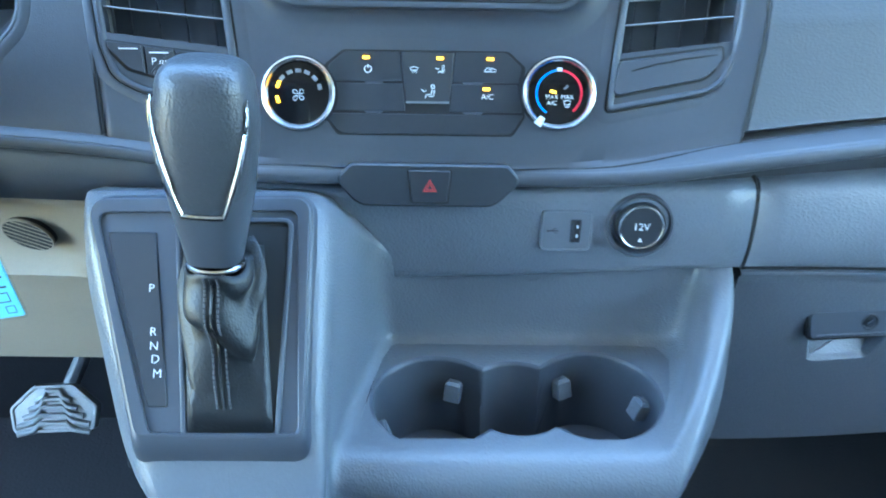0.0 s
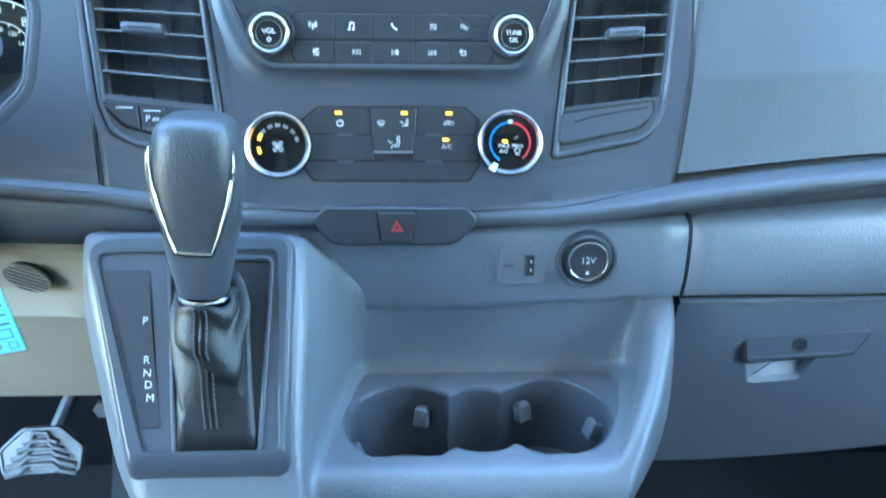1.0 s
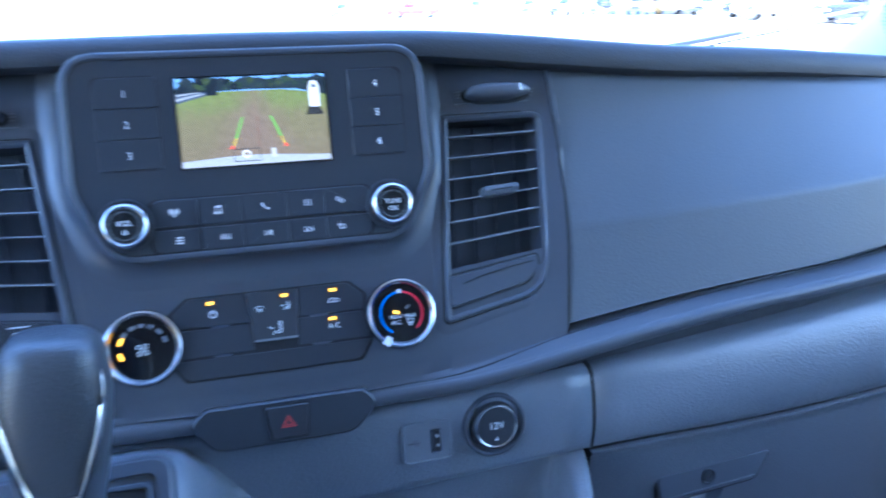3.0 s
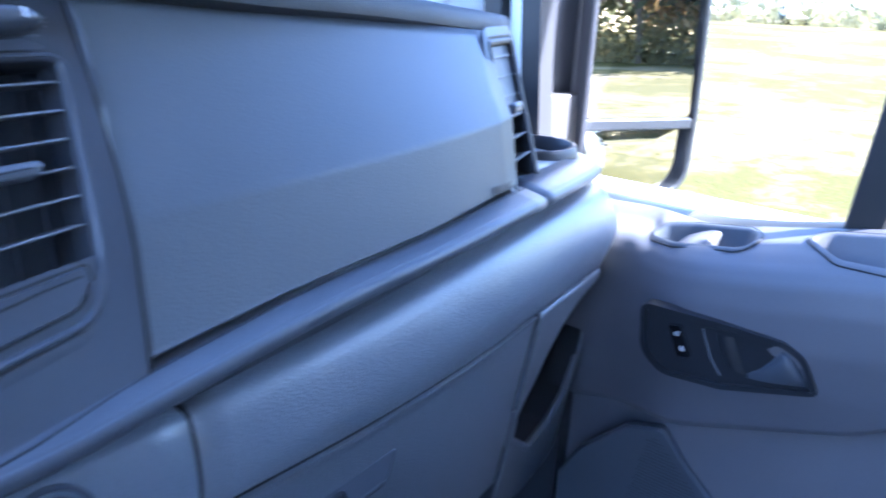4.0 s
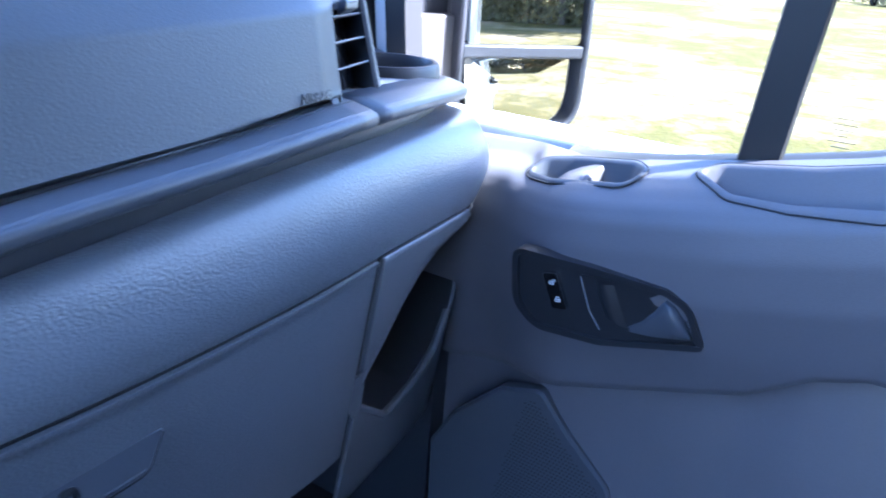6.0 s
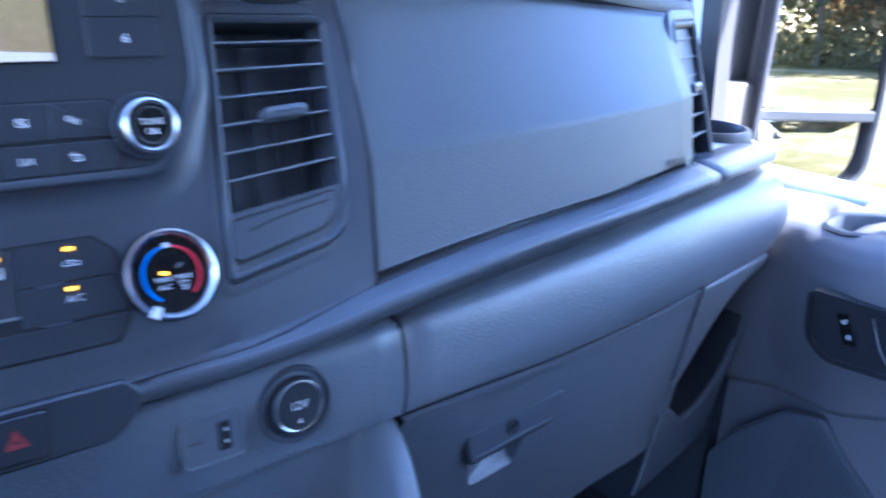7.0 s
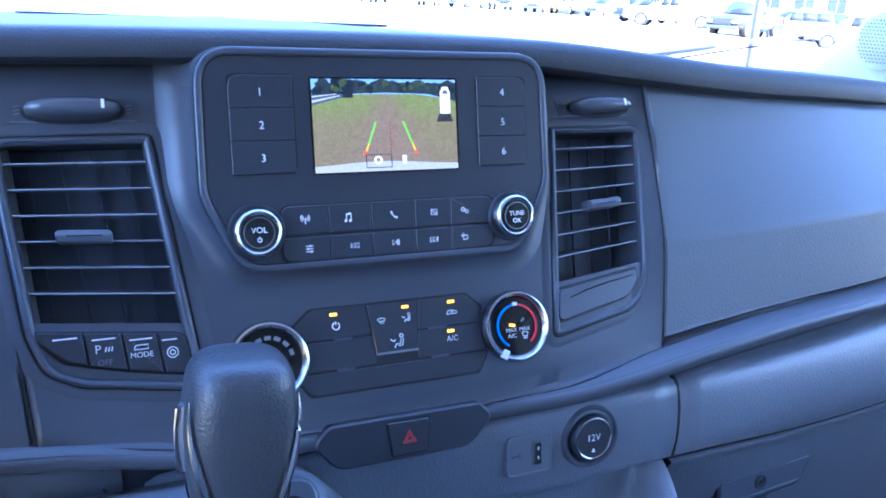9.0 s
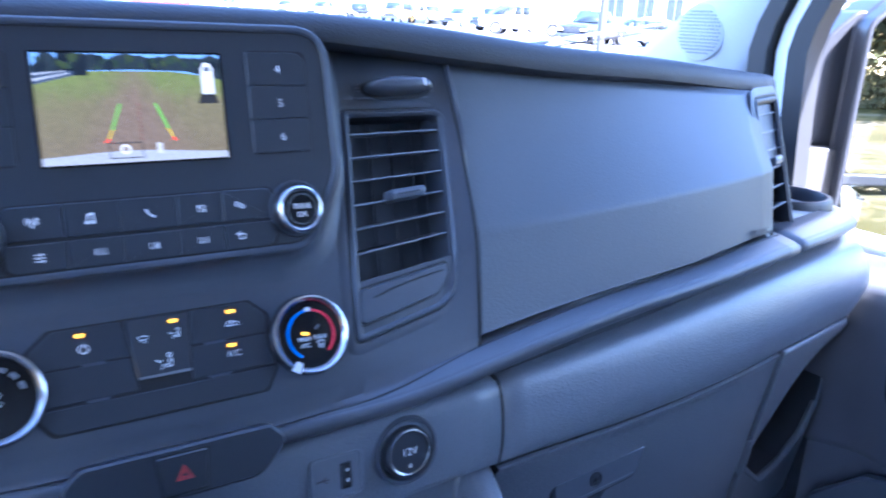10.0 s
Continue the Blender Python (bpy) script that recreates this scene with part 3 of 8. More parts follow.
part("latch_outline", band(inset(rec, -0.0012), inset(rec, 0.0006), -0.002, 0.0008), M_DEEP, glove, "thin dark joint", m=g)
latch = part("latch", slab(inset(rec, 0.0004), -0.002, 0.0026, chamfer=0.0014), M_SOFT, glove, "grey pull latch", m=g)
lip = [(-0.043, -0.0118), (0.036, -0.0095), (0.0375, -0.0085), (-0.043, -0.0105)]
part("latch_lip", slab(lip, 0.0022, 0.0032, chamfer=0.0003), M_SOFT, latch)
part("lock", lathe([(0.0062, 0.0020), (0.0062, 0.0034), (0.0052, 0.0034), (0.0048, 0.0026), (0.0, 0.0026)], 24), M_BLACK, latch, "black key lock", m=pose(-0.006, -0.001, 0))
part("keyway", box(-0.0022, 0.0022, -0.0006, 0.0006, 0.0026, 0.0032), M_CHROME, latch, m=pose(-0.006, -0.001, 0) @ pose(0, 0, 0, 0, 0, 35))

# lower side panel with its open pocket between glovebox and door
side = thing("side_cubby", "dark grey end panel with an open storage pocket", "storage pocket")
xs = xs_between(0.5904, 0.835, 0.0125)
rows = []
for k in range(8):
    rows.append([glove_at(x, (PAD_FOOT(x).z - 0.002) * (1 - k / 7) + 0.615 * k / 7) for x in xs])
bm = loft(rows)


POCKET = rounded([(0.8335, 0.863), (0.760, 0.856), (0.700, 0.847), (0.670, 0.834), (0.645, 0.812), (0.622, 0.783), (0.5965, 0.757), (0.600, 0.728), (0.664, 0.680), (0.720, 0.686), (0.764, 0.708), (0.786, 0.742), (0.806, 0.765), (0.8335, 0.785)], [0.003, 0.02, 0.02, 0.02, 0.03, 0.03, 0.012, 0.012, 0.02, 0.02, 0.02, 0.02, 0.02, 0.003], 5)


def in_pocket(p):
    return within(POCKET, p.x, p.z)


bmesh.ops.subdivide_edges(bm, edges=bm.edges, cuts=5, use_grid_fill=True)
bmesh.ops.delete(bm, geom=[f for f in bm.faces if in_pocket(f.calc_center_median())], context="FACES")
snap_rim(bm, POCKET, 2, lambda o, p: glove_at(p.x, p.y))
part("end_panel", bm, M_HIDE, side, solid=0.004)
# pocket back and walls are coloured black to deepen the shade inside
part("pocket", box(0.55, 0.86, 0.64, 0.65, 0.60, 0.87), M_BLACK, side, "pocket back, blackened for the shade inside")
ring = [glove_at(p.x, p.y, 0.001) for p in POCKET]
lower = [p for p in ring if p.z < 0.758 and p.x < 0.80]
part("pocket_rim", tube(lower, [0.002] + [0.0042] * (len(lower) - 2) + [0.002], 8), M_HIDE, side, "rounded pocket rim")
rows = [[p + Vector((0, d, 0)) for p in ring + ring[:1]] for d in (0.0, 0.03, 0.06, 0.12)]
part("pocket_wall", loft(rows), M_BLACK, side, "pocket wall, blackened for the shade inside")

# ---- radio ----
def cv(x, z):
    """Face coordinates on the centre plane, from world x and z."""
    return (x, (z - 0.973) * math.sqrt(1 + C_SLOPE**2))


def c_poly(pts):
    return [cv(*p) for p in pts]


MC = on_c(0, 0.973)
MF = on_f(0, 0.973)
SW = -0.0030   # height of the radio front on its plane
radio = thing("radio_unit", "black radio head unit with a colour screen, buttons and two knobs", "car radio")
outline = c_poly([(-0.1058, 1.1655), (0.1058, 1.1655), (0.1070, 1.088), (0.087, 1.0465), (-0.087, 1.0465), (-0.1070, 1.088)])
outer = rounded(outline, [0.022, 0.022, 0.035, 0.022, 0.022, 0.035], 8)
bm = slab(inset(outer, 0.0006), -0.04, SW - 0.001, chamfer=0.003)
part("housing", bm, M_SOFT, radio, "charcoal radio housing", m=MC, smooth=50)
part("bezel_rim", band(inset(outer, 0.0004), inset(outer, 0.0046), SW - 0.0030, SW + 0.0008), M_SOFT, radio, "rounded charcoal rim", m=MC, bevel=0.0014, seg=3)
part("rim_joint", band(inset(outer, 0.0044), inset(outer, 0.0054), SW - 0.002, SW), M_DEEP, radio, m=MC)
part("front_panel", slab(inset(outer, 0.005), SW - 0.002, SW - 0.0002, chamfer=0.0005), M_PANEL, radio, "matt charcoal front panel", m=MC)
part("button_joints", slab(rounded(c_poly(rect(-0.0655, 1.0508, 0.0665, 1.0822)), 0.006), SW - 0.001, SW + 0.0001), M_DEEP, radio, "dark joints round the buttons", m=MC)
for x0, x1 in ((-0.0892, -0.0533), (0.0571, 0.0912)):
    part("button_joints", slab(rounded(c_poly(rect(x0, 1.0988, x1, 1.1515)), 0.004), SW - 0.001, SW + 0.0001), M_DEEP, radio, "dark joints round the buttons", m=MC)

rows = []
for grow, t in ((0.0, 0.0), (0.0025, 0.35), (0.006, 0.68), (0.011, 0.9), (0.017, 1.0)):
    ring = []
    for p in inset(outer, -grow):
        a = MC @ Vector((p[0], p[1], SW - 0.003))
        a.z = min(a.z, 1.1645)
        ring.append(Vector((a.x, a.y * (1 - t) + (face_y(a.x, a.z) - 0.0004 + 0.001 * (1 - t)) * t, a.z - 0.001 * t)))
    rows.append(ring + [ring[0]])
part("flared_surround", loft(rows), M_SOFT, radio, "charcoal surround blending into the dash", smooth=70)

screen = part("screen", slab(rounded(c_poly(rect(-0.0445, 1.0976, 0.0445, 1.1500)), 0.001), SW - 0.001, SW + 0.0004), M_GLOSS, radio, "lit display showing the reversing camera picture", m=MC)


def glow(name, colour, power=1.0):
    m = bpy.data.materials.new(name)
    m.use_nodes = True
    nt = m.node_tree
    b = nt.nodes["Principled BSDF"]
    b.inputs["Base Color"].default_value = (0.01, 0.01, 0.01, 1)
    b.inputs["Roughness"].default_value = 0.15
    co = nt.nodes.new("ShaderNodeTexCoord")
    no = nt.nodes.new("ShaderNodeTexNoise")
    no.inputs["Scale"].default_value = 900.0
    no.inputs["Detail"].default_value = 5.0
    nt.links.new(co.outputs["Object"], no.inputs["Vector"])
    rp = nt.nodes.new("ShaderNodeValToRGB")
    rp.color_ramp.elements[0].position, rp.color_ramp.elements[1].position = 0.35, 0.65
    rp.color_ramp.elements[0].color = (*[c * 0.9 for c in colour], 1)
    rp.color_ramp.elements[1].color = (*[min(1, c * 1.1) for c in colour], 1)
    nt.links.new(no.outputs["Fac"], rp.inputs[0])
    nt.links.new(rp.outputs[0], b.inputs["Emission Color"])
    b.inputs["Emission Strength"].default_value = power * 0.10
    return m


PX0, PZ0, PW, PH = -0.0435, 1.0985, 0.087, 0.0505


def pix(u, v):
    return cv(PX0 + PW * u, PZ0 + PH * v)


def display(name, pts, colour, level, power=1.0, parent=None):
    m = bpy.data.materials.get(name + "_glow") or glow(name + "_glow", colour, power)
    return part(name, slab([pix(*p) for p in pts], SW, SW + 0.0005 + 0.00012 * level), m, parent or screen, m=None)


rng = random.Random(4)


def lawn_glow():
    """The camera's picture of the field: green far off, tan in front, worn soil in the middle."""
    m = glow("display_grass_glow", (0.20, 0.165, 0.085))
    nt = m.node_tree
    n, l = nt.nodes, nt.links
    co = next(q for q in n if q.bl_idname == "ShaderNodeTexCoord")
    b = n["Principled BSDF"]
    xyz = n.new("ShaderNodeSeparateXYZ")
    l.new(co.outputs["Object"], xyz.inputs[0])
    rough = n.new("ShaderNodeTexNoise")
    rough.inputs["Scale"].default_value = 160.0
    rough.inputs["Detail"].default_value = 6.0
    l.new(co.outputs["Object"], rough.inputs["Vector"])
    lo, hi = pix(0, 0)[1], pix(0, 1)[1]
    up = n.new("ShaderNodeMapRange")
    up.inputs["From Min"].default_value, up.inputs["From Max"].default_value = lo, hi
    l.new(xyz.outputs["Y"], up.inputs["Value"])
    wob = n.new("ShaderNodeMath")
    wob.operation = "MULTIPLY_ADD"
    wob.inputs[1].default_value = 0.30
    l.new(rough.outputs["Fac"], wob.inputs[0])
    l.new(up.outputs[0], wob.inputs[2])
    tone = n.new("ShaderNodeValToRGB")
    tone.color_ramp.elements[0].position, tone.color_ramp.elements[0].color = 0.30, (0.205, 0.165, 0.090, 1)
    tone.color_ramp.elements[1].position, tone.color_ramp.elements[1].color = 0.92, (0.185, 0.225, 0.065, 1)
    e = tone.color_ramp.elements.new(0.68)
    e.color = (0.205, 0.180, 0.085, 1)
    l.new(wob.outputs[0], tone.inputs[0])
    # worn soil narrows with distance
    side_ = n.new("ShaderNodeMath")
    side_.operation = "ABSOLUTE"
    l.new(xyz.outputs["X"], side_.inputs[0])
    edge_ = n.new("ShaderNodeMath")
    edge_.operation = "MULTIPLY_ADD"
    edge_.inputs[1].default_value = 0.026
    l.new(wob.outputs[0], edge_.inputs[0])
    l.new(side_.outputs[0], edge_.inputs[2])
    worn = n.new("ShaderNodeMapRange")
    worn.inputs["From Min"].default_value, worn.inputs["From Max"].default_value = 0.020, 0.038
    worn.inputs["To Min"].default_value, worn.inputs["To Max"].default_value = 0.85, 0.0
    l.new(edge_.outputs[0], worn.inputs["Value"])
    mix = n.new("ShaderNodeMix")
    mix.data_type = "RGBA"
    l.new(worn.outputs[0], mix.inputs[0])
    l.new(tone.outputs[0], mix.inputs[6])
    mix.inputs[7].default_value = (0.225, 0.160, 0.110, 1)
    fine = n.new("ShaderNodeTexNoise")
    fine.inputs["Scale"].default_value = 620.0
    fine.inputs["Detail"].default_value = 3.0
    l.new(co.outputs["Object"], fine.inputs["Vector"])
    speck = n.new("ShaderNodeMapRange")
    speck.inputs["From Min"].default_value, speck.inputs["From Max"].default_value = 0.3, 0.7
    speck.inputs["To Min"].default_value, speck.inputs["To Max"].default_value = 0.82, 1.18
    l.new(fine.outputs["Fac"], speck.inputs["Value"])
    mul = n.new("ShaderNodeMix")
    mul.data_type, mul.blend_type = "RGBA", "MULTIPLY"
    mul.inputs[0].default_value = 1.0
    l.new(mix.outputs[2], mul.inputs[6])
    l.new(speck.outputs[0], mul.inputs[7])
    l.new(mul.outputs[2], b.inputs["Emission Color"])
    return m


lawn_glow()
display("display_grass", [(0, 0), (1, 0), (1, 1), (0, 1)], (0.20, 0.165, 0.085), 1)
display("display_sky", [(0, 0.80), (0.3, 0.84), (0.7, 0.84), (1, 0.78), (1, 1), (0, 1)], (0.22, 0.42, 0.72), 2)
far = [(0, 0.80), (0.2, 0.84), (0.5, 0.855), (0.8, 0.84), (1.0, 0.76)]
tops = [(1.0 - i / 40, 0.95 + 0.05 * rng.random() + 0.03 * math.sin(i * 0.7) - (0.10 if i > 38 else 0.0)) for i in range(41)]
display("display_treeline", far + [(u, min(1.0, v)) for u, v in tops], (0.022, 0.034, 0.040), 3)
for i in range(46):
    u, r = rng.uniform(0.03, 0.97), rng.uniform(0.012, 0.035)
    v = rng.uniform(0.86, 0.96)
    blob = [(u + r * math.cos(a) * rng.uniform(0.6, 1.1), min(1.0, v + 1.7 * r * math.sin(a) * rng.uniform(0.6, 1.1))) for a in np.linspace(0, 2 * math.pi, 9, endpoint=False)]
    if i % 5 == 4:
        blob = [(u + (p[0] - u) * 0.5, v + (p[1] - v) * 0.5) for p in blob]
    display(("display_leaves", "display_shade", "display_foliage", "display_shade", "display_leaves")[i % 5], blob, ((0.030, 0.055, 0.035), (0.010, 0.016, 0.024), (0.045, 0.070, 0.030), (0.010, 0.016, 0.024), (0.030, 0.055, 0.035))[i % 5], 4 + i % 5)
display("display_shade", [(0.11, 0.80), (0.27, 0.80), (0.28, 0.97), (0.2, 1.0), (0.13, 1.0)], (0.010, 0.016, 0.024), 5)
display("display_road", [(0.0, 0.72), (0.20, 0.80), (0.20, 0.84), (0.0, 0.83)], (0.06, 0.085, 0.13), 9)
display("display_kerb", [(0.0, 0.745), (0.18, 0.815), (0.18, 0.825), (0.0, 0.77)], (0.45, 0.48, 0.50), 10)
display("display_kerb", [(0.0, 0.80), (0.16, 0.835), (0.16, 0.842), (0.0, 0.815)], (0.45, 0.48, 0.50), 10)
bend = [(i / 16, 0.085 + 0.022 * math.cos((i / 16 - 0.45) * 5.4)) for i in range(17)]
display("display_bumper", [(0, 0), (1, 0)] + bend[::-1], (0.42, 0.44, 0.46), 5)


def guide(name, a, b, w, colour, level=6):
    (u0, v0), (u1, v1) = a, b
    return display(name, [(u0 - w, v0), (u0 + w, v0), (u1 + w, v1), (u1 - w, v1)], colour, level, 1.2)


guide("guide_green", (0.365, 0.30), (0.42, 0.54), 0.0065, (0.16, 0.46, 0.06))
guide("guide_green", (0.67, 0.30), (0.61, 0.54), 0.0065, (0.16, 0.46, 0.06))
guide("guide_amber", (0.345, 0.22), (0.365, 0.30), 0.0055, (0.62, 0.42, 0.03))
guide("guide_amber", (0.69, 0.22), (0.67, 0.30), 0.0055, (0.62, 0.42, 0.03))
guide("guide_red", (0.325, 0.19), (0.345, 0.22), 0.008, (0.9, 0.06, 0.03))
guide("guide_red", (0.705, 0.19), (0.69, 0.22), 0.008, (0.9, 0.06, 0.03))
for i in range(9):
    guide("guide_dash", (0.518, 0.2 + i * 0.04), (0.518, 0.222 + i * 0.04), 0.002, (0.16, 0.02, 0.02))
guide("guide_amber", (0.365, 0.298), (0.395, 0.302), 0.004, (0.62, 0.42, 0.03))
guide("guide_amber", (0.64, 0.302), (0.67, 0.298), 0.004, (0.62, 0.42, 0.03))
guide("guide_red", (0.325, 0.185), (0.36, 0.19), 0.008, (0.6, 0.05, 0.03))
guide("guide_red", (0.675, 0.19), (0.71, 0.185), 0.008, (0.6, 0.05, 0.03))
display("icon_shadow", [(0.855, 0.53), (0.975, 0.53), (0.955, 0.62), (0.875, 0.62)], (0.03, 0.03, 0.03), 6)
icon = [pix(u, v) for u, v in ((0.885, 0.62), (0.955, 0.62), (0.955, 0.86), (0.94, 0.92), (0.9, 0.92), (0.885, 0.86))]
part("icon_van", slab(rounded(icon, 0.0008, 2), SW, SW + 0.0014), glow("icon_van_glow", (0.8, 0.82, 0.84)), screen)
display("icon_glass", [(0.9, 0.84), (0.94, 0.84), (0.935, 0.88), (0.905, 0.88)], (0.1, 0.12, 0.15), 9)
part("icon_box", band([pix(*p) for p in ((0.34, 0.035), (0.52, 0.035), (0.52, 0.185), (0.34, 0.185))], [pix(*p) for p in ((0.345, 0.045), (0.515, 0.045), (0.515, 0.175), (0.345, 0.175))], SW, SW + 0.0014), glow("icon_dark_glow", (0.05, 0.05, 0.05)), screen)
gx, gy = pix(0.425, 0.12)
part("icon_lens", lathe([(0.0024, SW), (0.0024, SW + 0.0014), (0.0014, SW + 0.0014), (0.0014, SW)], 20, about=(gx, gy)), glow("icon_lens_glow", (0.85, 0.85, 0.8)), screen)
gx, gy = pix(0.61, 0.12)
part("icon_car", slab(rounded([(gx - 0.0013, gy - 0.0026), (gx + 0.0013, gy - 0.0026), (gx + 0.0013, gy + 0.0026), (gx - 0.0013, gy + 0.0026)], 0.0007), SW, SW + 0.0013), glow("icon_car_glow", (0.6, 0.6, 0.55)), screen)

for ob in list(screen.children):
    ob.matrix_parent_inverse = Matrix.Identity(4)

# preset buttons
for k in range(3):
    z1 = (1.1508, 1.1336, 1.1163)[k]
    z0 = (1.1340, 1.1167, 1.0995)[k]
    for sx, x0, x1, lab in ((-1, -0.0885, -0.0540, str(k + 1)), (1, 0.0578, 0.0905, str(k + 4))):
        pts = c_poly(rect(x0, z0, x1, z1))
        rad = 0.0009
        if k == 0:
            rad = [0.0009, 0.0009, 0.0009, 0.007] if sx < 0 else [0.0009, 0.0009, 0.007, 0.0009]
        b = part("preset_button", slab(rounded(pts, rad, 4), SW - 0.001, SW + 0.0007, chamfer=0.0003), M_PANEL, radio, m=MC)
        x, v = cv((x0 + x1) / 2 - (0.0005 if sx < 0 else -0.0005), (z0 + z1) / 2 - 0.0006)
        lettering("numeral", lab, 0.0060, M_LIT, b, Matrix.Translation((x, v, SW + 0.001)))

# two rows of function buttons
def sym_tower(bm, x, y):
    tube([(x, y - 0.0018, 0), (x, y + 0.001, 0)], 0.0003, 6, bm)
    for r in (0.0010, 0.0016, 0.0022):
        for s in (-1, 1):
            pts = [(x + s * r * math.cos(a), y + 0.0008 + r * math.sin(a), 0) for a in (-0.8, -0.3, 0.3, 0.8)]
            tube(pts, 0.00016, 6, bm)


def sym_note(bm, x, y):
    for s in (-1, 1):
        lathe([(0.0, -0.0001), (0.0007, -0.0001), (0.0007, 0.0002), (0.0, 0.0002)], 10, bm, (x + s * 0.0011 - 0.0004, y - 0.0015))
        tube([(x + s * 0.0011, y - 0.0015, 0), (x + s * 0.0011, y + 0.0016, 0)], 0.00025, 6, bm)
    tube([(x - 0.0011, y + 0.0014, 0), (x + 0.0011, y + 0.0019, 0)], 0.0004, 6, bm)


def sym_phone(bm, x, y):
    tube([(x - 0.0014, y + 0.0016, 0), (x - 0.0009, y + 0.0002, 0), (x + 0.0003, y - 0.001, 0), (x + 0.0017, y - 0.0015, 0)], [0.0006, 0.0003, 0.0003, 0.0006], 8, bm)


def sym_square(bm, x, y):
    o = [(x - 0.0016, y - 0.0014), (x + 0.0016, y - 0.0014), (x + 0.0016, y + 0.0014), (x - 0.0016, y + 0.0014)]
    band(o, [(x + (a - x) * 0.82, y + (b - y) * 0.82) for a, b in o], -0.0001, 0.0002, bm)
    tube([(x - 0.0016, y + 0.0014, 0), (x + 0.0016, y - 0.0014, 0)], 0.00022, 6, bm)


def sym_gears(bm, x, y):
    for dx, dy, r in ((-0.0009, 0.0005, 0.0011), (0.0011, -0.0006, 0.0010)):
        lathe([(r, -0.0001), (r, 0.0002), (r * 0.66, 0.0002), (r * 0.66, -0.0001)], 12, bm, (x + dx, y + dy))


def sym_sliders(bm, x, y):
    for i, o in ((-1, 0.0008), (0, -0.0008), (1, 0.0005)):
        tube([(x - 0.0018, y + i * 0.0013, 0), (x + 0.0018, y + i * 0.0013, 0)], 0.0002, 6, bm)
        tube([(x + o, y + i * 0.0013 - 0.0006, 0), (x + o, y + i * 0.0013 + 0.0006, 0)], 0.0003, 6, bm)


def tri(bm, x, y, s):
    o = [Vector((x - 0.0009 * s, y - 0.0013, 0)), Vector((x + 0.0010 * s, y, 0)), Vector((x - 0.0009 * s, y + 0.0013, 0))]
    tube(o + o[:1], 0.00016, 6, bm)


def sym_back(bm, x, y):
    tri(bm, x - 0.0004, y, -1), tri(bm, x + 0.0013, y, -1)
    tube([(x - 0.0016, y - 0.0013, 0), (x - 0.0016, y + 0.0013, 0)], 0.0002, 6, bm)


def sym_play(bm, x, y):
    tri(bm, x - 0.0008, y, 1)
    for d in (0.0007, 0.0015):
        tube([(x + d, y - 0.0013, 0), (x + d, y + 0.0013, 0)], 0.00025, 6, bm)


def sym_next(bm, x, y):
    tri(bm, x - 0.0013, y, 1), tri(bm, x + 0.0004, y, 1)
    tube([(x + 0.0016, y - 0.0013, 0), (x + 0.0016, y + 0.0013, 0)], 0.0002, 6, bm)


def sym_return(bm, x, y):
    tube([(x - 0.0016, y + 0.0009, 0), (x + 0.001, y + 0.0009, 0), (x + 0.0015, y + 0.0003, 0), (x + 0.0014, y - 0.0008, 0), (x + 0.0009, y - 0.0011, 0), (x - 0.0013, y - 0.0011, 0)], 0.00022, 6, bm)
    tri(bm, x - 0.0015, y + 0.0009, -0.7)


rows = ((1.0660, 1.0815, (sym_tower, sym_note, sym_phone, sym_square, sym_gears)), (1.0515, 1.0645, (sym_sliders, sym_back, sym_play, sym_next, sym_return)))
edges = (-0.0645, -0.0375, -0.0125, 0.0145, 0.0375, 0.0655)
for r, (z0, z1, syms) in enumerate(rows):
    for i, sym in enumerate(syms):
        x0, x1 = edges[i] + 0.0002, edges[i + 1] - 0.0002
        pts = c_poly(rect(x0, z0, x1, z1))
        rad = [0.0003] * 4
        if i == 0:
            rad[0 if r else 3] = 0.006
        if i == 4:
            rad[1 if r else 2] = 0.006
        b = part("function_button", slab(rounded(pts, rad, 4), SW - 0.001, SW + 0.0006, chamfer=0.0004), M_PANEL, radio, m=MC)
        bm = bmesh.new()
        x, v = cv((-0.051, -0.026, 0.0012, 0.0265, 0.0465)[i] if r == 0 else (-0.0495, -0.0235, 0.0017, 0.0262, 0.0462)[i], (z0 + z1) / 2)
        sym(bm, x, v)
        for q in bm.verts:
            q.co.x, q.co.y = x + (q.co.x - x) * 1.2, v + (q.co.y - v) * 1.2
        part("symbol", bm, M_LIT, b, m=Matrix.Translation((0, 0, SW + 0.001)))


def radio_knob(x, z):
    k = part("knob", lathe([(0.0138, SW - 0.001), (0.0138, SW + 0.0042), (0.0131, SW + 0.0070), (0.0122, SW + 0.0085), (0.0113, SW + 0.0090), (0.0106, SW + 0.0086), (0.0101, SW + 0.0077), (0.0, SW + 0.0077)], 48), M_CHROME, radio, "satin silver radio knob", m=on_c(x, z))
    part("knob_skirt", lathe([(0.0156, SW - 0.001), (0.0156, SW + 0.0012), (0.0148, SW + 0.0022), (0.0139, SW + 0.0022)], 48), M_BLACK, k, "black skirt below the knob")
    part("knob_face", lathe([(0.0099, SW + 0.0070), (0.0099, SW + 0.0083), (0.0, SW + 0.0085)], 40), M_GLOSS, k, "black knob face")
    part("knob_ring", lathe([(0.0084, SW + 0.0083), (0.0084, SW + 0.0088), (0.0079, SW + 0.0088), (0.0079, SW + 0.0083)], 40), M_CHROME, k)
    return k


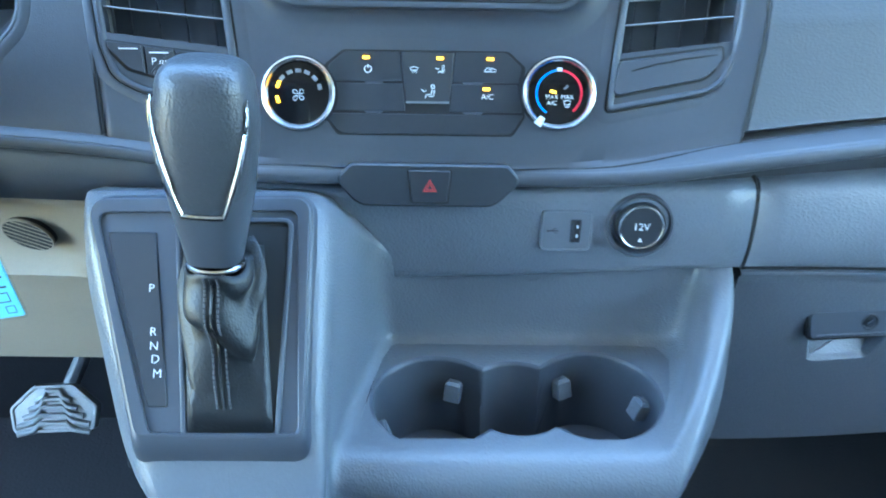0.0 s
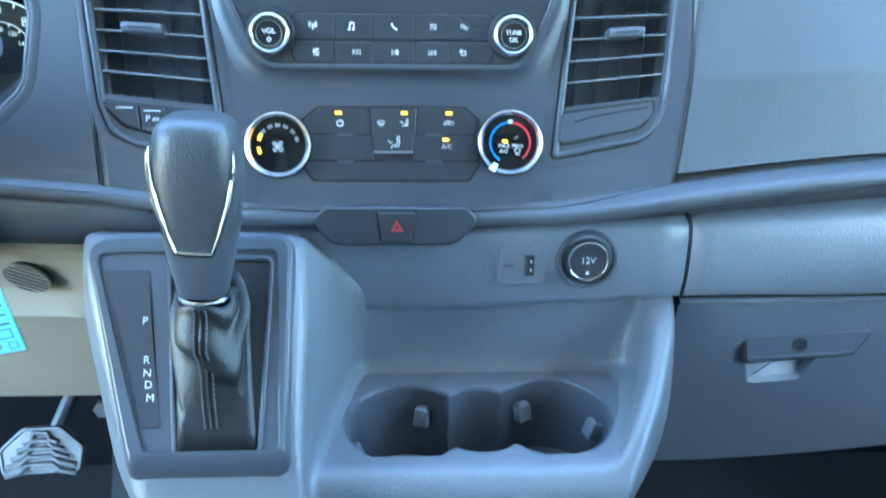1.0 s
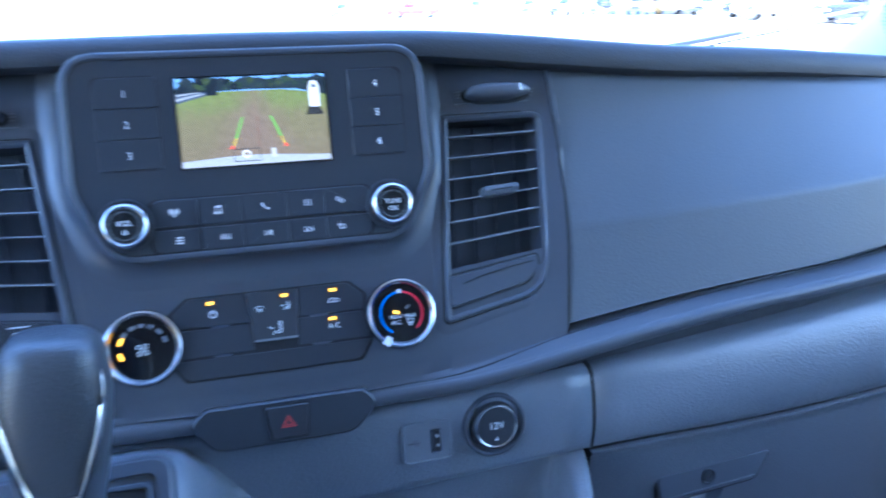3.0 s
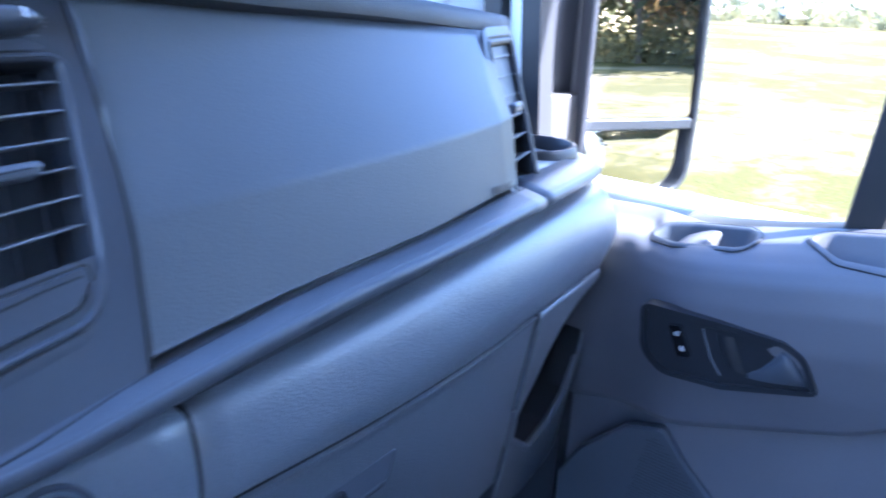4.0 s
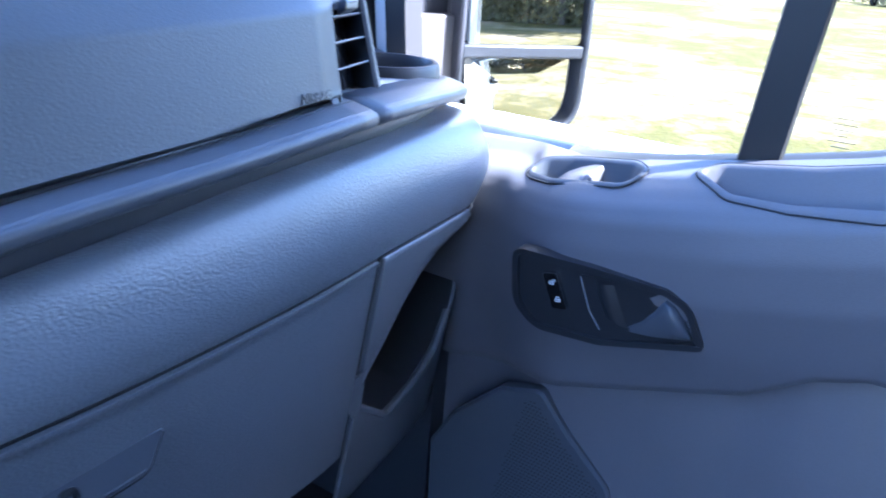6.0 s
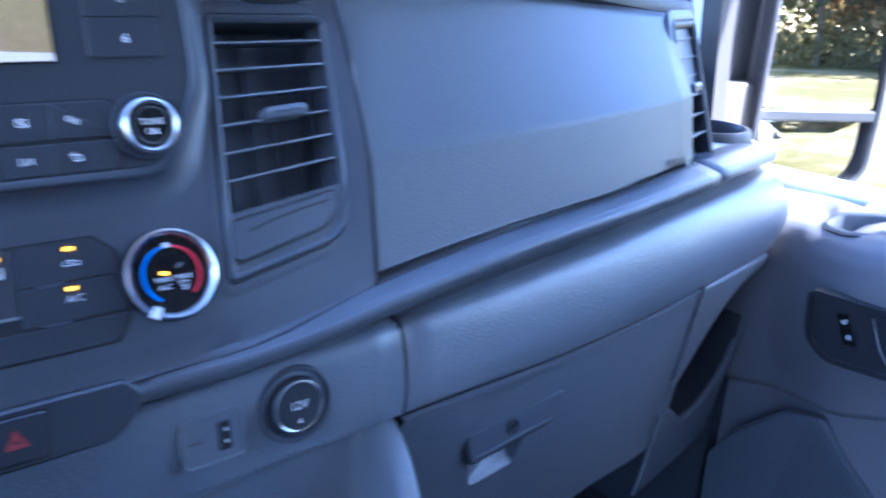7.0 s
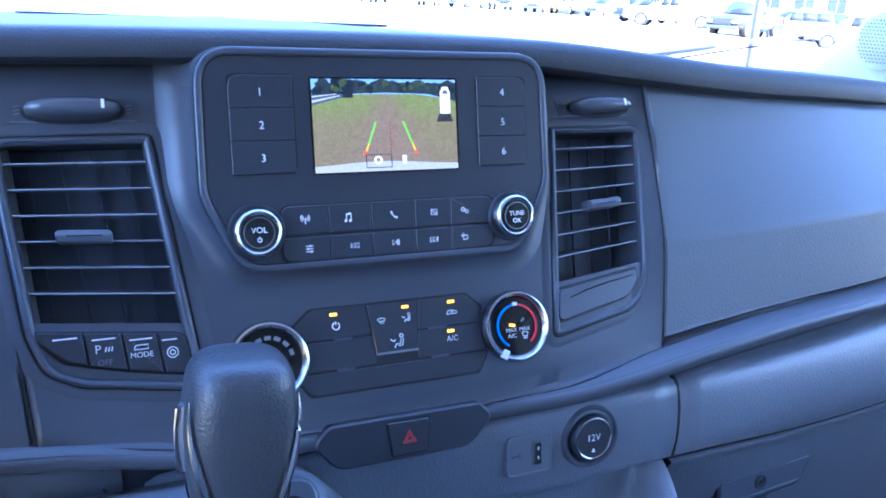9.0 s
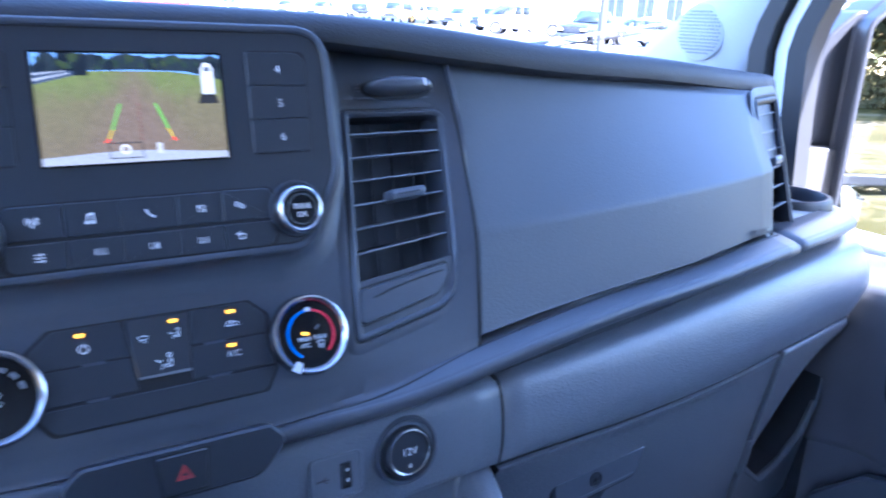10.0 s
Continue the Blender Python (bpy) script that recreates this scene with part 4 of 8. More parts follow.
k = radio_knob(-0.078, 1.069)
lettering("knob_word", "VOL", 0.0045, M_LIT, k, Matrix.Translation((0, 0.0012, SW + 0.0087)))
bm = bmesh.new()
tube([(0.0011 * math.sin(a), -0.0038 + 0.0011 * math.cos(a), 0) for a in np.linspace(0.6, 5.7, 12)], 0.0002, 6, bm)
tube([(0, -0.0036, 0), (0, -0.0022, 0)], 0.0002, 6, bm)
part("power_symbol", bm, M_LIT, k, m=Matrix.Translation((0, 0, SW + 0.0088)))
k = radio_knob(0.078, 1.069)
lettering("knob_word", "TUNE", 0.0040, M_LIT, k, Matrix.Translation((0, 0.0014, SW + 0.0087)))
lettering("knob_word", "OK", 0.0040, M_LIT, k, Matrix.Translation((0, -0.0030, SW + 0.0087)))


def fv(x, z):
    """Face coordinates on the leaning fascia, from world x and z."""
    return (x, (z - 0.973) * math.sqrt(1 + F_SLOPE**2))


# ---- climate controls ----
def kv(x, z):
    """Face coordinates of the heater panel, which sits a little low and towards the driver."""
    return fv(x - 0.001 - 0.002 * smoothstep(0.030, 0.018, x), z - 0.0022)


def k_poly(pts):
    return [kv(*p) for p in pts]


clim = thing("climate_control", "black heater control panel with two silver-rimmed dials", "climate control")
part("panel", slab(rounded(k_poly([(-0.0475, 1.0236), (0.0495, 1.0236), (0.0600, 1.0150), (0.0570, 1.0), (0.0605, 0.9885), (0.0530, 0.9774), (-0.0510, 0.9774), (-0.0595, 0.9885), (-0.0560, 1.0), (-0.0590, 1.0150)]), 0.004, 4), -0.002, 0.0003), M_DEEP, clim, "dark joints between the buttons", m=MF)
for sgn, q in ((-1, ((0.0137, 1.0228), (0.046, 1.0228), (0.0565, 1.0150), (0.0545, 1.0065), (0.0118, 1.0065))), (-1, ((0.0116, 1.0057), (0.0540, 1.0057), (0.0575, 0.9905), (0.0100, 0.9905))),
               (1, ((0.0197, 1.0228), (0.048, 1.0228), (0.0575, 1.0150), (0.0555, 1.0065), (0.0180, 1.0065))), (1, ((0.0178, 1.0057), (0.0550, 1.0057), (0.0585, 0.9905), (0.0162, 0.9905)))):
    rad = [0.0008, 0.006, 0.003, 0.0008, 0.0008] if len(q) == 5 else 0.0008
    part("climate_button", slab(rounded(k_poly([(sgn * a, b2) for a, b2 in q]), rad, 4), 0.0, 0.0008, chamfer=0.0004), M_PANEL, clim, m=MF)
    part("button_lip", slab(rounded(k_poly([(sgn * 0.029 - 0.006, q[-1][1] + 0.0002), (sgn * 0.029 + 0.006, q[-1][1] + 0.0002), (sgn * 0.029 + 0.0045, q[-1][1] - 0.0011), (sgn * 0.029 - 0.0045, q[-1][1] - 0.0011)]), 0.0004, 2), 0.0, 0.0011), M_SOFT, clim, m=MF)
part("lower_strip", slab(rounded(k_poly([(-0.0585, 0.9893), (0.0595, 0.9893), (0.0520, 0.9782), (-0.0500, 0.9782)]), [0.001, 0.001, 0.008, 0.008], 5), 0.0, 0.0008, chamfer=0.0004), M_PANEL, clim, m=MF)
mode = part("mode_button", slab(rounded(k_poly([(-0.0131, 1.0229), (0.0191, 1.0229), (0.0163, 0.9950), (-0.0097, 0.9950)]), 0.0012, 3), 0.0, 0.0012, chamfer=0.0006), M_MODE, clim, "gloss smoked airflow mode pad", m=MF)
part("mode_edge", slab(k_poly([(-0.0097, 0.9962), (0.0163, 0.9962), (0.0162, 0.9950), (-0.0096, 0.9950)]), 0.0012, 0.0015), M_GREYINK, mode)
for x, z in ((-0.0335, 1.0192), (0.0105, 1.0192), (0.0385, 1.0192), (0.0365, 1.0030)):
    part("indicator_lamp", slab(rounded(k_poly(rect(x - 0.0021, z - 0.0006, x + 0.0021, z + 0.0009)), 0.0003, 2), 0.0, 0.0017), M_AMBER, clim, "lit amber indicator", m=MF)
bm = bmesh.new()
x, v = kv(-0.0325, 1.0132)
tube([(x + 0.0021 * math.sin(a), v + 0.0021 * math.cos(a), 0) for a in np.linspace(0.5, 5.8, 14)], 0.00028, 6, bm)
tube([(x, v + 0.0005, 0), (x, v + 0.0026, 0)], 0.00028, 6, bm)
part("power_symbol", bm, M_LIT, clim, m=MF @ Matrix.Translation((0, 0, 0.0010)))
bm = bmesh.new()
x, v = kv(0.0385, 1.0135)
tube([(x - 0.0034, v - 0.0008, 0), (x - 0.0022, v + 0.001, 0), (x - 0.0002, v + 0.0013, 0), (x + 0.0016, v + 0.0008, 0), (x + 0.0034, v + 0.0002, 0), (x + 0.0034, v - 0.001, 0), (x - 0.0034, v - 0.0011, 0)], 0.00026, 6, bm)
tube([(x - 0.001, v, 0), (x + 0.0008, v + 0.0004, 0), (x + 0.0006, v - 0.0006, 0)], 0.0003, 6, bm)
part("recirculation_symbol", bm, M_WHITE, clim, m=MF @ Matrix.Translation((0, 0, 0.0010)))
bm = bmesh.new()
x, v = kv(-0.005, 1.0132)
tube([(x - 0.0024, v + 0.0010, 0), (x, v + 0.0016, 0), (x + 0.0024, v + 0.0010, 0), (x + 0.0017, v - 0.0004, 0), (x - 0.0017, v - 0.0004, 0), (x - 0.0024, v + 0.0010, 0)], 0.00026, 6, bm)
for d in (-0.001, 0, 0.001):
    tube([(x + d, v - 0.0008, 0), (x + d + 0.0003, v - 0.0020, 0)], 0.0002, 6, bm)


def seat_symbol(bm, x, v, s):
    lathe([(0.0010 * s, -0.0001), (0.0010 * s, 0.0002), (0.0006 * s, 0.0002), (0.0006 * s, -0.0001)], 12, bm, (x + 0.0022 * s, v + 0.0022 * s))
    tube([(x + 0.0020 * s, v + 0.0010 * s, 0), (x + 0.0014 * s, v - 0.0014 * s, 0), (x - 0.0006 * s, v - 0.0014 * s, 0), (x - 0.0014 * s, v - 0.0030 * s, 0)], 0.0003, 6, bm)
    tube([(x + 0.0030 * s, v + 0.0008 * s, 0), (x + 0.0024 * s, v - 0.0022 * s, 0), (x + 0.0002 * s, v - 0.0022 * s, 0)], 0.0003, 6, bm)
    tube([(x - 0.0032 * s, v + 0.0010 * s, 0), (x - 0.0016 * s, v - 0.0002 * s, 0), (x - 0.0008 * s, v + 0.0006 * s, 0)], 0.0003, 6, bm)


part("windscreen_symbol", bm, M_WHITE, clim, m=MF @ Matrix.Translation((0, 0, 0.0014)))
for x, z, k in ((0.0105, 1.0135, 0.85), (0.0035, 1.0015, 1.3)):
    bm = bmesh.new()
    seat_symbol(bm, *kv(x, z), k)
    part("airflow_symbol", bm, M_WHITE, clim, m=MF @ Matrix.Translation((0, 0, 0.0014)))
lettering("climate_word", "A/C", 0.0046, M_WHITE, clim, on_f(0.0362, 0.9967, 0.0010))


def dial(x, z):
    k = part("dial", lathe([(0.0225, 0.0), (0.0224, 0.008), (0.0216, 0.0100), (0.0205, 0.0105), (0.0188, 0.0090), (0.0180, 0.0070), (0.0, 0.0070)], 64), M_CHROME, clim, "satin silver dial ring", m=on_f(x, z, -0.002))
    part("dial_face", lathe([(0.0180, 0.0060), (0.0180, 0.0075), (0.0, 0.0081)], 48), M_GLOSS, k, "gloss black dial face")
    return k


W = 0.0088
k = dial(-0.0760, 0.9972)
bm = bmesh.new()
for i in range(4):
    a = math.pi / 4 + i * math.pi / 2
    pts = []
    for q in np.linspace(0, 2 * math.pi, 13):
        r = 0.0023 + 0.0017 * math.cos(q)
        pts.append((r * math.cos(a + 0.42 * math.sin(q) + 0.1 * math.cos(q)), r * math.sin(a + 0.42 * math.sin(q) + 0.1 * math.cos(q)), 0))
    tube(pts, 0.0002, 5, bm)
part("fan_symbol", bm, M_WHITE, k, m=Matrix.Translation((0, -0.001, W)))


def dial_tick(a, r, w, h, material, name):
    m = pose(0, 0, 0, 0, 0, math.degrees(a)) @ Matrix.Translation((r, 0, W - 0.0008))
    return part(name, box(-w / 2, w / 2, -h / 2, h / 2, 0, 0.0011), material, k, m=m)


for a in (157, 197):
    dial_tick(radians(a), 0.0128, 0.0018, 0.0042, M_AMBER, "fan_lamp")
for a in (138, 113, 90, 67, 42, 17):
    dial_tick(radians(a), 0.0130, 0.0022, 0.0034, M_GREYINK, "fan_mark")
k = dial(0.0783, 0.9990)


def arc(r0, r1, a0, a1, material, name):
    n = 20
    aa = [radians(a0 + (a1 - a0) * i / n) for i in range(n + 1)]
    pts = [(r1 * math.cos(a), r1 * math.sin(a)) for a in aa] + [(r0 * math.cos(a), r0 * math.sin(a)) for a in aa[::-1]]
    return part(name, slab(pts, W - 0.0008, W + 0.0002), material, k)


arc(0.0128, 0.0140, 98, 238, M_BLUE, "cold_arc")
arc(0.0128, 0.0140, 82, -50, M_ARCRED, "hot_arc")
arc(0.0128, 0.0150, 84, 96, M_WHITE, "dial_mark")
dial_tick(radians(166), 0.0035, 0.0036, 0.0016, M_AMBER, "dial_lamp")
dial_tick(radians(40), 0.0055, 0.0030, 0.0012, M_GREYINK, "dial_lamp_off")
lettering("dial_word", "MAX", 0.0036, M_WHITE, k, Matrix.Translation((-0.0042, -0.0022, W)))
lettering("dial_word", "A/C", 0.0036, M_WHITE, k, Matrix.Translation((-0.0042, -0.0058, W)))
lettering("dial_word", "MAX", 0.0036, M_WHITE, k, Matrix.Translation((0.0050, -0.0022, W)))
bm = bmesh.new()
tube([(0.0030, -0.0045, 0), (0.005, -0.0040, 0), (0.0070, -0.0045, 0), (0.0064, -0.0066, 0), (0.0036, -0.0066, 0), (0.0030, -0.0045, 0)], 0.00026, 6, bm)
for d in (-0.001, 0, 0.001):
    tube([(0.005 + d, -0.0072, 0), (0.005 + d, -0.0084, 0)], 0.00022, 6, bm)
part("screen_symbol", bm, M_WHITE, k, m=Matrix.Translation((0, 0, W)))
m = pose(0, 0, 0, 0, 0, 236) @ Matrix.Translation((0.0200, 0, 0.0092))
part("pointer", slab([(-0.0030, -0.0016), (0.0026, -0.0024), (0.0026, 0.0024), (-0.0030, 0.0016)], 0, 0.0022, chamfer=0.0003), M_WHITE, k, "white pointer notch", m=m)

# ---- hazard switch plate ----
haz = thing("hazard_switch", "dark grey switch plate with a red triangle hazard button", "switch")
hz = rounded(c_poly([(-0.056, 0.9500), (-0.0455, 0.9595), (0.0495, 0.9592), (0.0590, 0.9495), (0.0420, 0.9335), (-0.0420, 0.9335)]), [0.007, 0.006, 0.006, 0.007, 0.016, 0.016], 6)
part("plate", slab(hz, -0.02, 0.0032, chamfer=0.0012), M_PANEL, haz, m=MC)
part("button_joint", slab(rounded(c_poly([(-0.0120, 0.9567), (0.0158, 0.9565), (0.0137, 0.9358), (-0.0095, 0.9358)]), 0.0018, 3), 0.002, 0.0034), M_DEEP, haz, m=MC)
b = part("button", slab(rounded(c_poly([(-0.0112, 0.9560), (0.0150, 0.9558), (0.0130, 0.9365), (-0.0088, 0.9365)]), 0.0015, 3), 0.002, 0.0042, chamfer=0.0007), M_BLACK, haz, "black hazard button", m=MC)
x, v = cv(0.0022, 0.9462)
for r0, r1, nm in ((0.0052, 0.0044, "triangle"), (0.0030, 0.0022, "triangle")):
    tri_o = [(x + r0 * math.sin(a), v - 0.0006 + r0 * math.cos(a)) for a in (0, 2.094, 4.189)]
    tri_i = [(x + r1 * math.sin(a) * 0.9, v - 0.0006 + r1 * math.cos(a) * 0.9) for a in (0, 2.094, 4.189)]
    part(nm, band(tri_o, tri_i, 0.0041, 0.0045), M_RED, b)


# ---- air vents ----
def louvre_vent(name, label, pts_of, outline, depth=0.023, slats=6, tab_at=0.475, tab_side=0.5, frame_w=0.0045, group="", frame_mat=None):
    """A framed air outlet. pts_of(s, t, w): a point at s across, t up, w in front of the face.
    outline: the frame's outer edge in s and t, which may run on below the louvres."""
    v = thing(name, label, "air vent", group)
    n = len(outline)
    SX, SY = 0.064, 0.104          # width and height of the louvred part
    flat = [(p[0] * SX, p[1] * SY) for p in outline]

    def ring(d, w):
        return [bm.verts.new(pts_of(p[0] / SX, p[1] / SY, w)) for p in inset(flat, d)]

    def skin(rings):
        for a, b in zip(rings, rings[1:]):
            for q in range(n):
                bm.faces.new((a[q], a[(q + 1) % n], b[(q + 1) % n], b[q]))
    bm = bmesh.new()
    skin([ring(-0.0100, -0.0006), ring(-0.006, 0.0004), ring(-0.003, 0.0010), ring(-0.0014, 0.0008), ring(-0.0011, -0.001)])
    part("surround", bm, frame_mat or M_SOFT, v, "softly raised charcoal surround", smooth=70)
    bm = bmesh.new()
    skin([ring(-0.0014, 0.0003), ring(0.0002, 0.0003)])
    part("gap", bm, M_DEEP, v)
    bm = bmesh.new()
    skin([ring(0.0, -0.003), ring(0.0, 0.0010), ring(0.0008, 0.0022), ring(0.0022, 0.0026), ring(frame_w - 0.0006, 0.0014), ring(frame_w, 0.0)])
    part("frame", bm, frame_mat or M_SOFT, v, "charcoal vent frame", smooth=60)
    bm = bmesh.new()
    skin([ring(frame_w, 0.0), ring(frame_w + 0.0004, -0.008)])
    # inner wall of the frame, coloured black so that it reads as shaded
    part("throat", bm, M_BLACK, v, "throat of the outlet, blackened for shade")
    # the frame's flat face runs in to the edge of the louvres
    bm = bmesh.new()
    rim = [(p[0] / SX, p[1] / SY) for p in inset(flat, 0.0026)]
    for p, q in zip(rim, rim[1:] + rim[:1]):
        if min(p[1], q[1]) > -0.03:
            inner = [(min(max(c[0], 0.0), 1.0), min(max(c[1], 0.0), 1.0)) for c in (p, q)]
            corners = [pts_of(*p, 0.0026), pts_of(*q, 0.0026), pts_of(*inner[1], 0.0004), pts_of(*inner[0], 0.0004)]
            bm.faces.new([bm.verts.new(c) for c in corners])
    bmesh.ops.remove_doubles(bm, verts=bm.verts, dist=0.00002)
    part("frame_face", bm, frame_mat or M_SOFT, v, smooth=60)
    bm = bmesh.new()
    rows = [[bm.verts.new(pts_of(s_ + ds, t_ + dt, w)) for s_, t_, ds, dt in ((0, 0, -e, -e), (1, 0, e, -e), (1, 1, e, e), (0, 1, -e, e))] for w, e in ((-0.001, 0.012), (-depth, 0.012))]
    for q in range(4):
        bm.faces.new((rows[0][q], rows[0][(q + 1) % 4], rows[1][(q + 1) % 4], rows[1][q]))
    bm.faces.new(rows[1])
    part("duct", bm, M_DUCT, v, "duct behind the slats, lifted from black for haze")
    for i in range(slats):
        t = 0.155 + i * 0.1455
        bm = bmesh.new()
        prof = ((-0.0022, 0.003), (-0.0014, 0.008), (-0.0020, 0.012), (-0.017, 0.036), (-0.017, 0.029))
        rows = []
        for s in (0.0, 0.25, 0.5, 0.75, 1.0):
            rows.append([bm.verts.new(pts_of(s, t + dt, w)) for w, dt in prof])
        for a, b in zip(rows, rows[1:]):
            for q in range(len(prof)):
                r = (q + 1) % len(prof)
                bm.faces.new((a[q], a[r], b[r], b[q]))
        bm.faces.new(rows[0][::-1]), bm.faces.new(rows[-1])
        slat = part("slat", bm, M_SLAT, v)
        part("slat_edge", tube([pts_of(s, t + 0.010, -0.0012) for s in (0.005, 0.5, 0.995)], 0.0005, 6), M_EDGE, slat)
    for i in range(4):
        s = (i + 0.6) / 4.2
        bm = bmesh.new()
        vs = [bm.verts.new(pts_of(s, t, w)) for t, w in ((0.0, -0.0190), (0.0, -0.0210), (1.0, -0.0210), (1.0, -0.0190))]
        bm.faces.new(vs)
        part("vane", bm, M_DUCT, v, solid=0.0006)
    bm = bmesh.new()
    rows = []
    for s in (tab_side - 0.19, tab_side - 0.17, tab_side + 0.17, tab_side + 0.19):
        k2 = 1.0 if abs(s - tab_side) < 0.18 else 0.6
        rows.append([bm.verts.new(pts_of(s, tab_at + dt * k2, w)) for w, dt in ((-0.006, -0.034), (0.0048, -0.031), (0.0068, 0.006), (0.0056, 0.036), (-0.006, 0.042))])
    for a, b in zip(rows, rows[1:]):
        for q in range(5):
            bm.faces.new((a[q], a[(q + 1) % 5], b[(q + 1) % 5], b[q]))
    bm.faces.new(rows[0][::-1]), bm.faces.new(rows[-1])
    tab = part("tab", bm, M_TRIM, v, "grey adjusting tab", bevel=0.0008)
    part("tab_groove", tube([pts_of(tab_side - 0.12, tab_at + 0.002, 0.0066), pts_of(tab_side + 0.12, tab_at + 0.004, 0.0066)], 0.0004, 6), M_DEEP, tab)
    return v


def centre_vent_point(side):
    """Louvres fan out a little: the outer ends stand higher towards the foot."""
    def at(s, t, w):
        o = s if side > 0 else 1 - s
        foot = 1.0213 + 0.0072 * o
        z = foot + (1.1122 - foot) * t
        if side > 0:
            x = (0.1165 + 0.0093 * t) * (1 - o) + (0.1815 + 0.0090 * t) * o
        else:
            x = -((0.1185 + 0.0120 * t) * (1 - o) + (0.1910 + 0.0085 * t) * o)
        n = Vector((0, -1, F_SLOPE)).normalized()
        return Vector((x, 0.441 + F_SLOPE * (z - 0.973), z)) + n * w
    return at


def vent_edge(side):
    """The frame's outer edge: square at the screen side, swept up at the outer foot."""
    pts = [(-0.05, 1.035), (1.08, 1.04), (1.15, 0.49), (1.12, -0.02), (1.0, -0.26), (0.84, -0.325), (-0.09, -0.345)] if side > 0 else \
          [(1.06, 1.035), (-0.085, 1.035), (-0.045, -0.08), (0.03, -0.29), (0.25, -0.352), (1.065, -0.365)]
    scaled = [(p[0] * 0.064, p[1] * 0.104) for p in pts]
    out = rounded(scaled, [0.003, 0.012, 0.03, 0.02, 0.012, 0.012, 0.005] if side > 0 else [0.003, 0.011, 0.02, 0.014, 0.014, 0.006], 6)
    return [(p[0] / 0.064, p[1] / 0.104) for p in out]


for side, nm in ((1, "blanked below"), (-1, "switches below")):
    at = centre_vent_point(side)
    v = louvre_vent("air_vent", "black louvred air vent in grey frame, %s" % nm, at, vent_edge(side), tab_side=0.55 if side > 0 else 0.45, group="dash vents")
    # the flat field of the frame below the louvres
    field = [(-0.03, 0.0), (1.06, 0.0), (1.06, -0.03), (0.955, -0.235), (0.80, -0.285), (-0.05, -0.305)] if side > 0 else [(1.02, 0.0), (-0.02, 0.0), (-0.01, -0.07), (0.065, -0.24), (0.27, -0.302), (1.02, -0.316)]
    fl = rounded([((p[0]) * 0.064, p[1] * 0.104) for p in field], [0.001, 0.001, 0.01, 0.012, 0.012, 0.003], 5)
    bm = bmesh.new()
    a = [bm.verts.new(at(p[0] / 0.064, p[1] / 0.104, 0.0006)) for p in fl]
    b = [bm.verts.new(at(p[0] / 0.064, p[1] / 0.104, -0.006)) for p in fl]
    bm.faces.new(a)
    for q in range(len(fl)):
        bm.faces.new((a[q], a[(q + 1) % len(fl)], b[(q + 1) % len(fl)], b[q]))
    part("lower_field", bm, M_SOFT, v, smooth=30)
    if side > 0:
        cov = rounded([(p[0] * 0.064, p[1] * 0.104) for p in ((-0.03, -0.045), (0.925, -0.033), (0.945, -0.12), (0.81, -0.222), (0.0, -0.253), (-0.05, -0.225))], [0.003, 0.002, 0.008, 0.010, 0.003, 0.003], 5)
        for nm2, grow, w0, w1, mt in (("cover_gap", -0.0014, 0.0, 0.0009, M_DEEP), ("blank_cover", 0.0, 0.0, 0.0030, M_SOFT)):
            bm = bmesh.new()
            o = inset(cov, grow)
            a = [bm.verts.new(at(p[0] / 0.064, p[1] / 0.104, w1)) for p in (inset(o, 0.0008) if w1 > 0.002 else o)]
            b = [bm.verts.new(at(p[0] / 0.064, p[1] / 0.104, min(w1 - 0.0008, 0.0004))) for p in o]
            bm.faces.new(a)
            for q in range(len(o)):
                bm.faces.new((a[q], a[(q + 1) % len(o)], b[(q + 1) % len(o)], b[q]))
            part(nm2, bm, mt, v, "plain blanking cover" if mt is M_SOFT else "", smooth=30)
        part("cover_lip", tube([at(0.10, -0.115, 0.0026), at(0.30, -0.092, 0.0030), at(0.60, -0.078, 0.0030), at(0.88, -0.078, 0.0026)], 0.0006, 6), M_DEEP, v)
    # thumbwheel above, in its shallow slot
    mw = on_f(side * 0.1635, 1.1280)
    slot = rounded([(-0.031, -0.0058), (0.031, -0.0058), (0.034, 0.0058), (-0.034, 0.0058)], 0.001, 3)
    part("wheel_slot", slab(slot, -0.003, 0.0005), M_SOFT, v, m=mw)
    part("slot_edge", tube([(-0.030, -0.0058, 0.0004), (0.030, -0.0058, 0.0004)], 0.0005, 6), M_TRIM, v, m=mw)
    lens = [(math.copysign(0.0235 * abs(math.cos(a2)) ** 0.72, math.cos(a2)), math.copysign(0.0054 * abs(math.sin(a2)) ** 0.85, math.sin(a2))) for a2 in np.linspace(0, 2 * math.pi, 36, endpoint=False)]
    # black gap round the wheel, stretched downwards to draw the shadow below it
    part("wheel_gap", slab([(p[0] * 1.06, p[1] * 1.22 - 0.0006) for p in lens], 0.0, 0.0011), M_DEEP, v, m=mw)
    bm = bmesh.new()
    rows = [[bm.verts.new((p[0] * k2, p[1] * k2, w)) for p in lens] for k2, w in ((1.0, 0.0), (0.985, 0.006), (0.93, 0.0100), (0.80, 0.0122), (0.5, 0.0138), (0.2, 0.0142))]
    for a, b in zip(rows, rows[1:]):
        for q in range(36):
            bm.faces.new((a[q], a[(q + 1) % 36], b[(q + 1) % 36], b[q]))
    bm.faces.new(rows[-1])
    wheel = part("thumbwheel", bm, M_WHEEL, v, "glossy black thumbwheel with a white mark", m=mw, smooth=60)
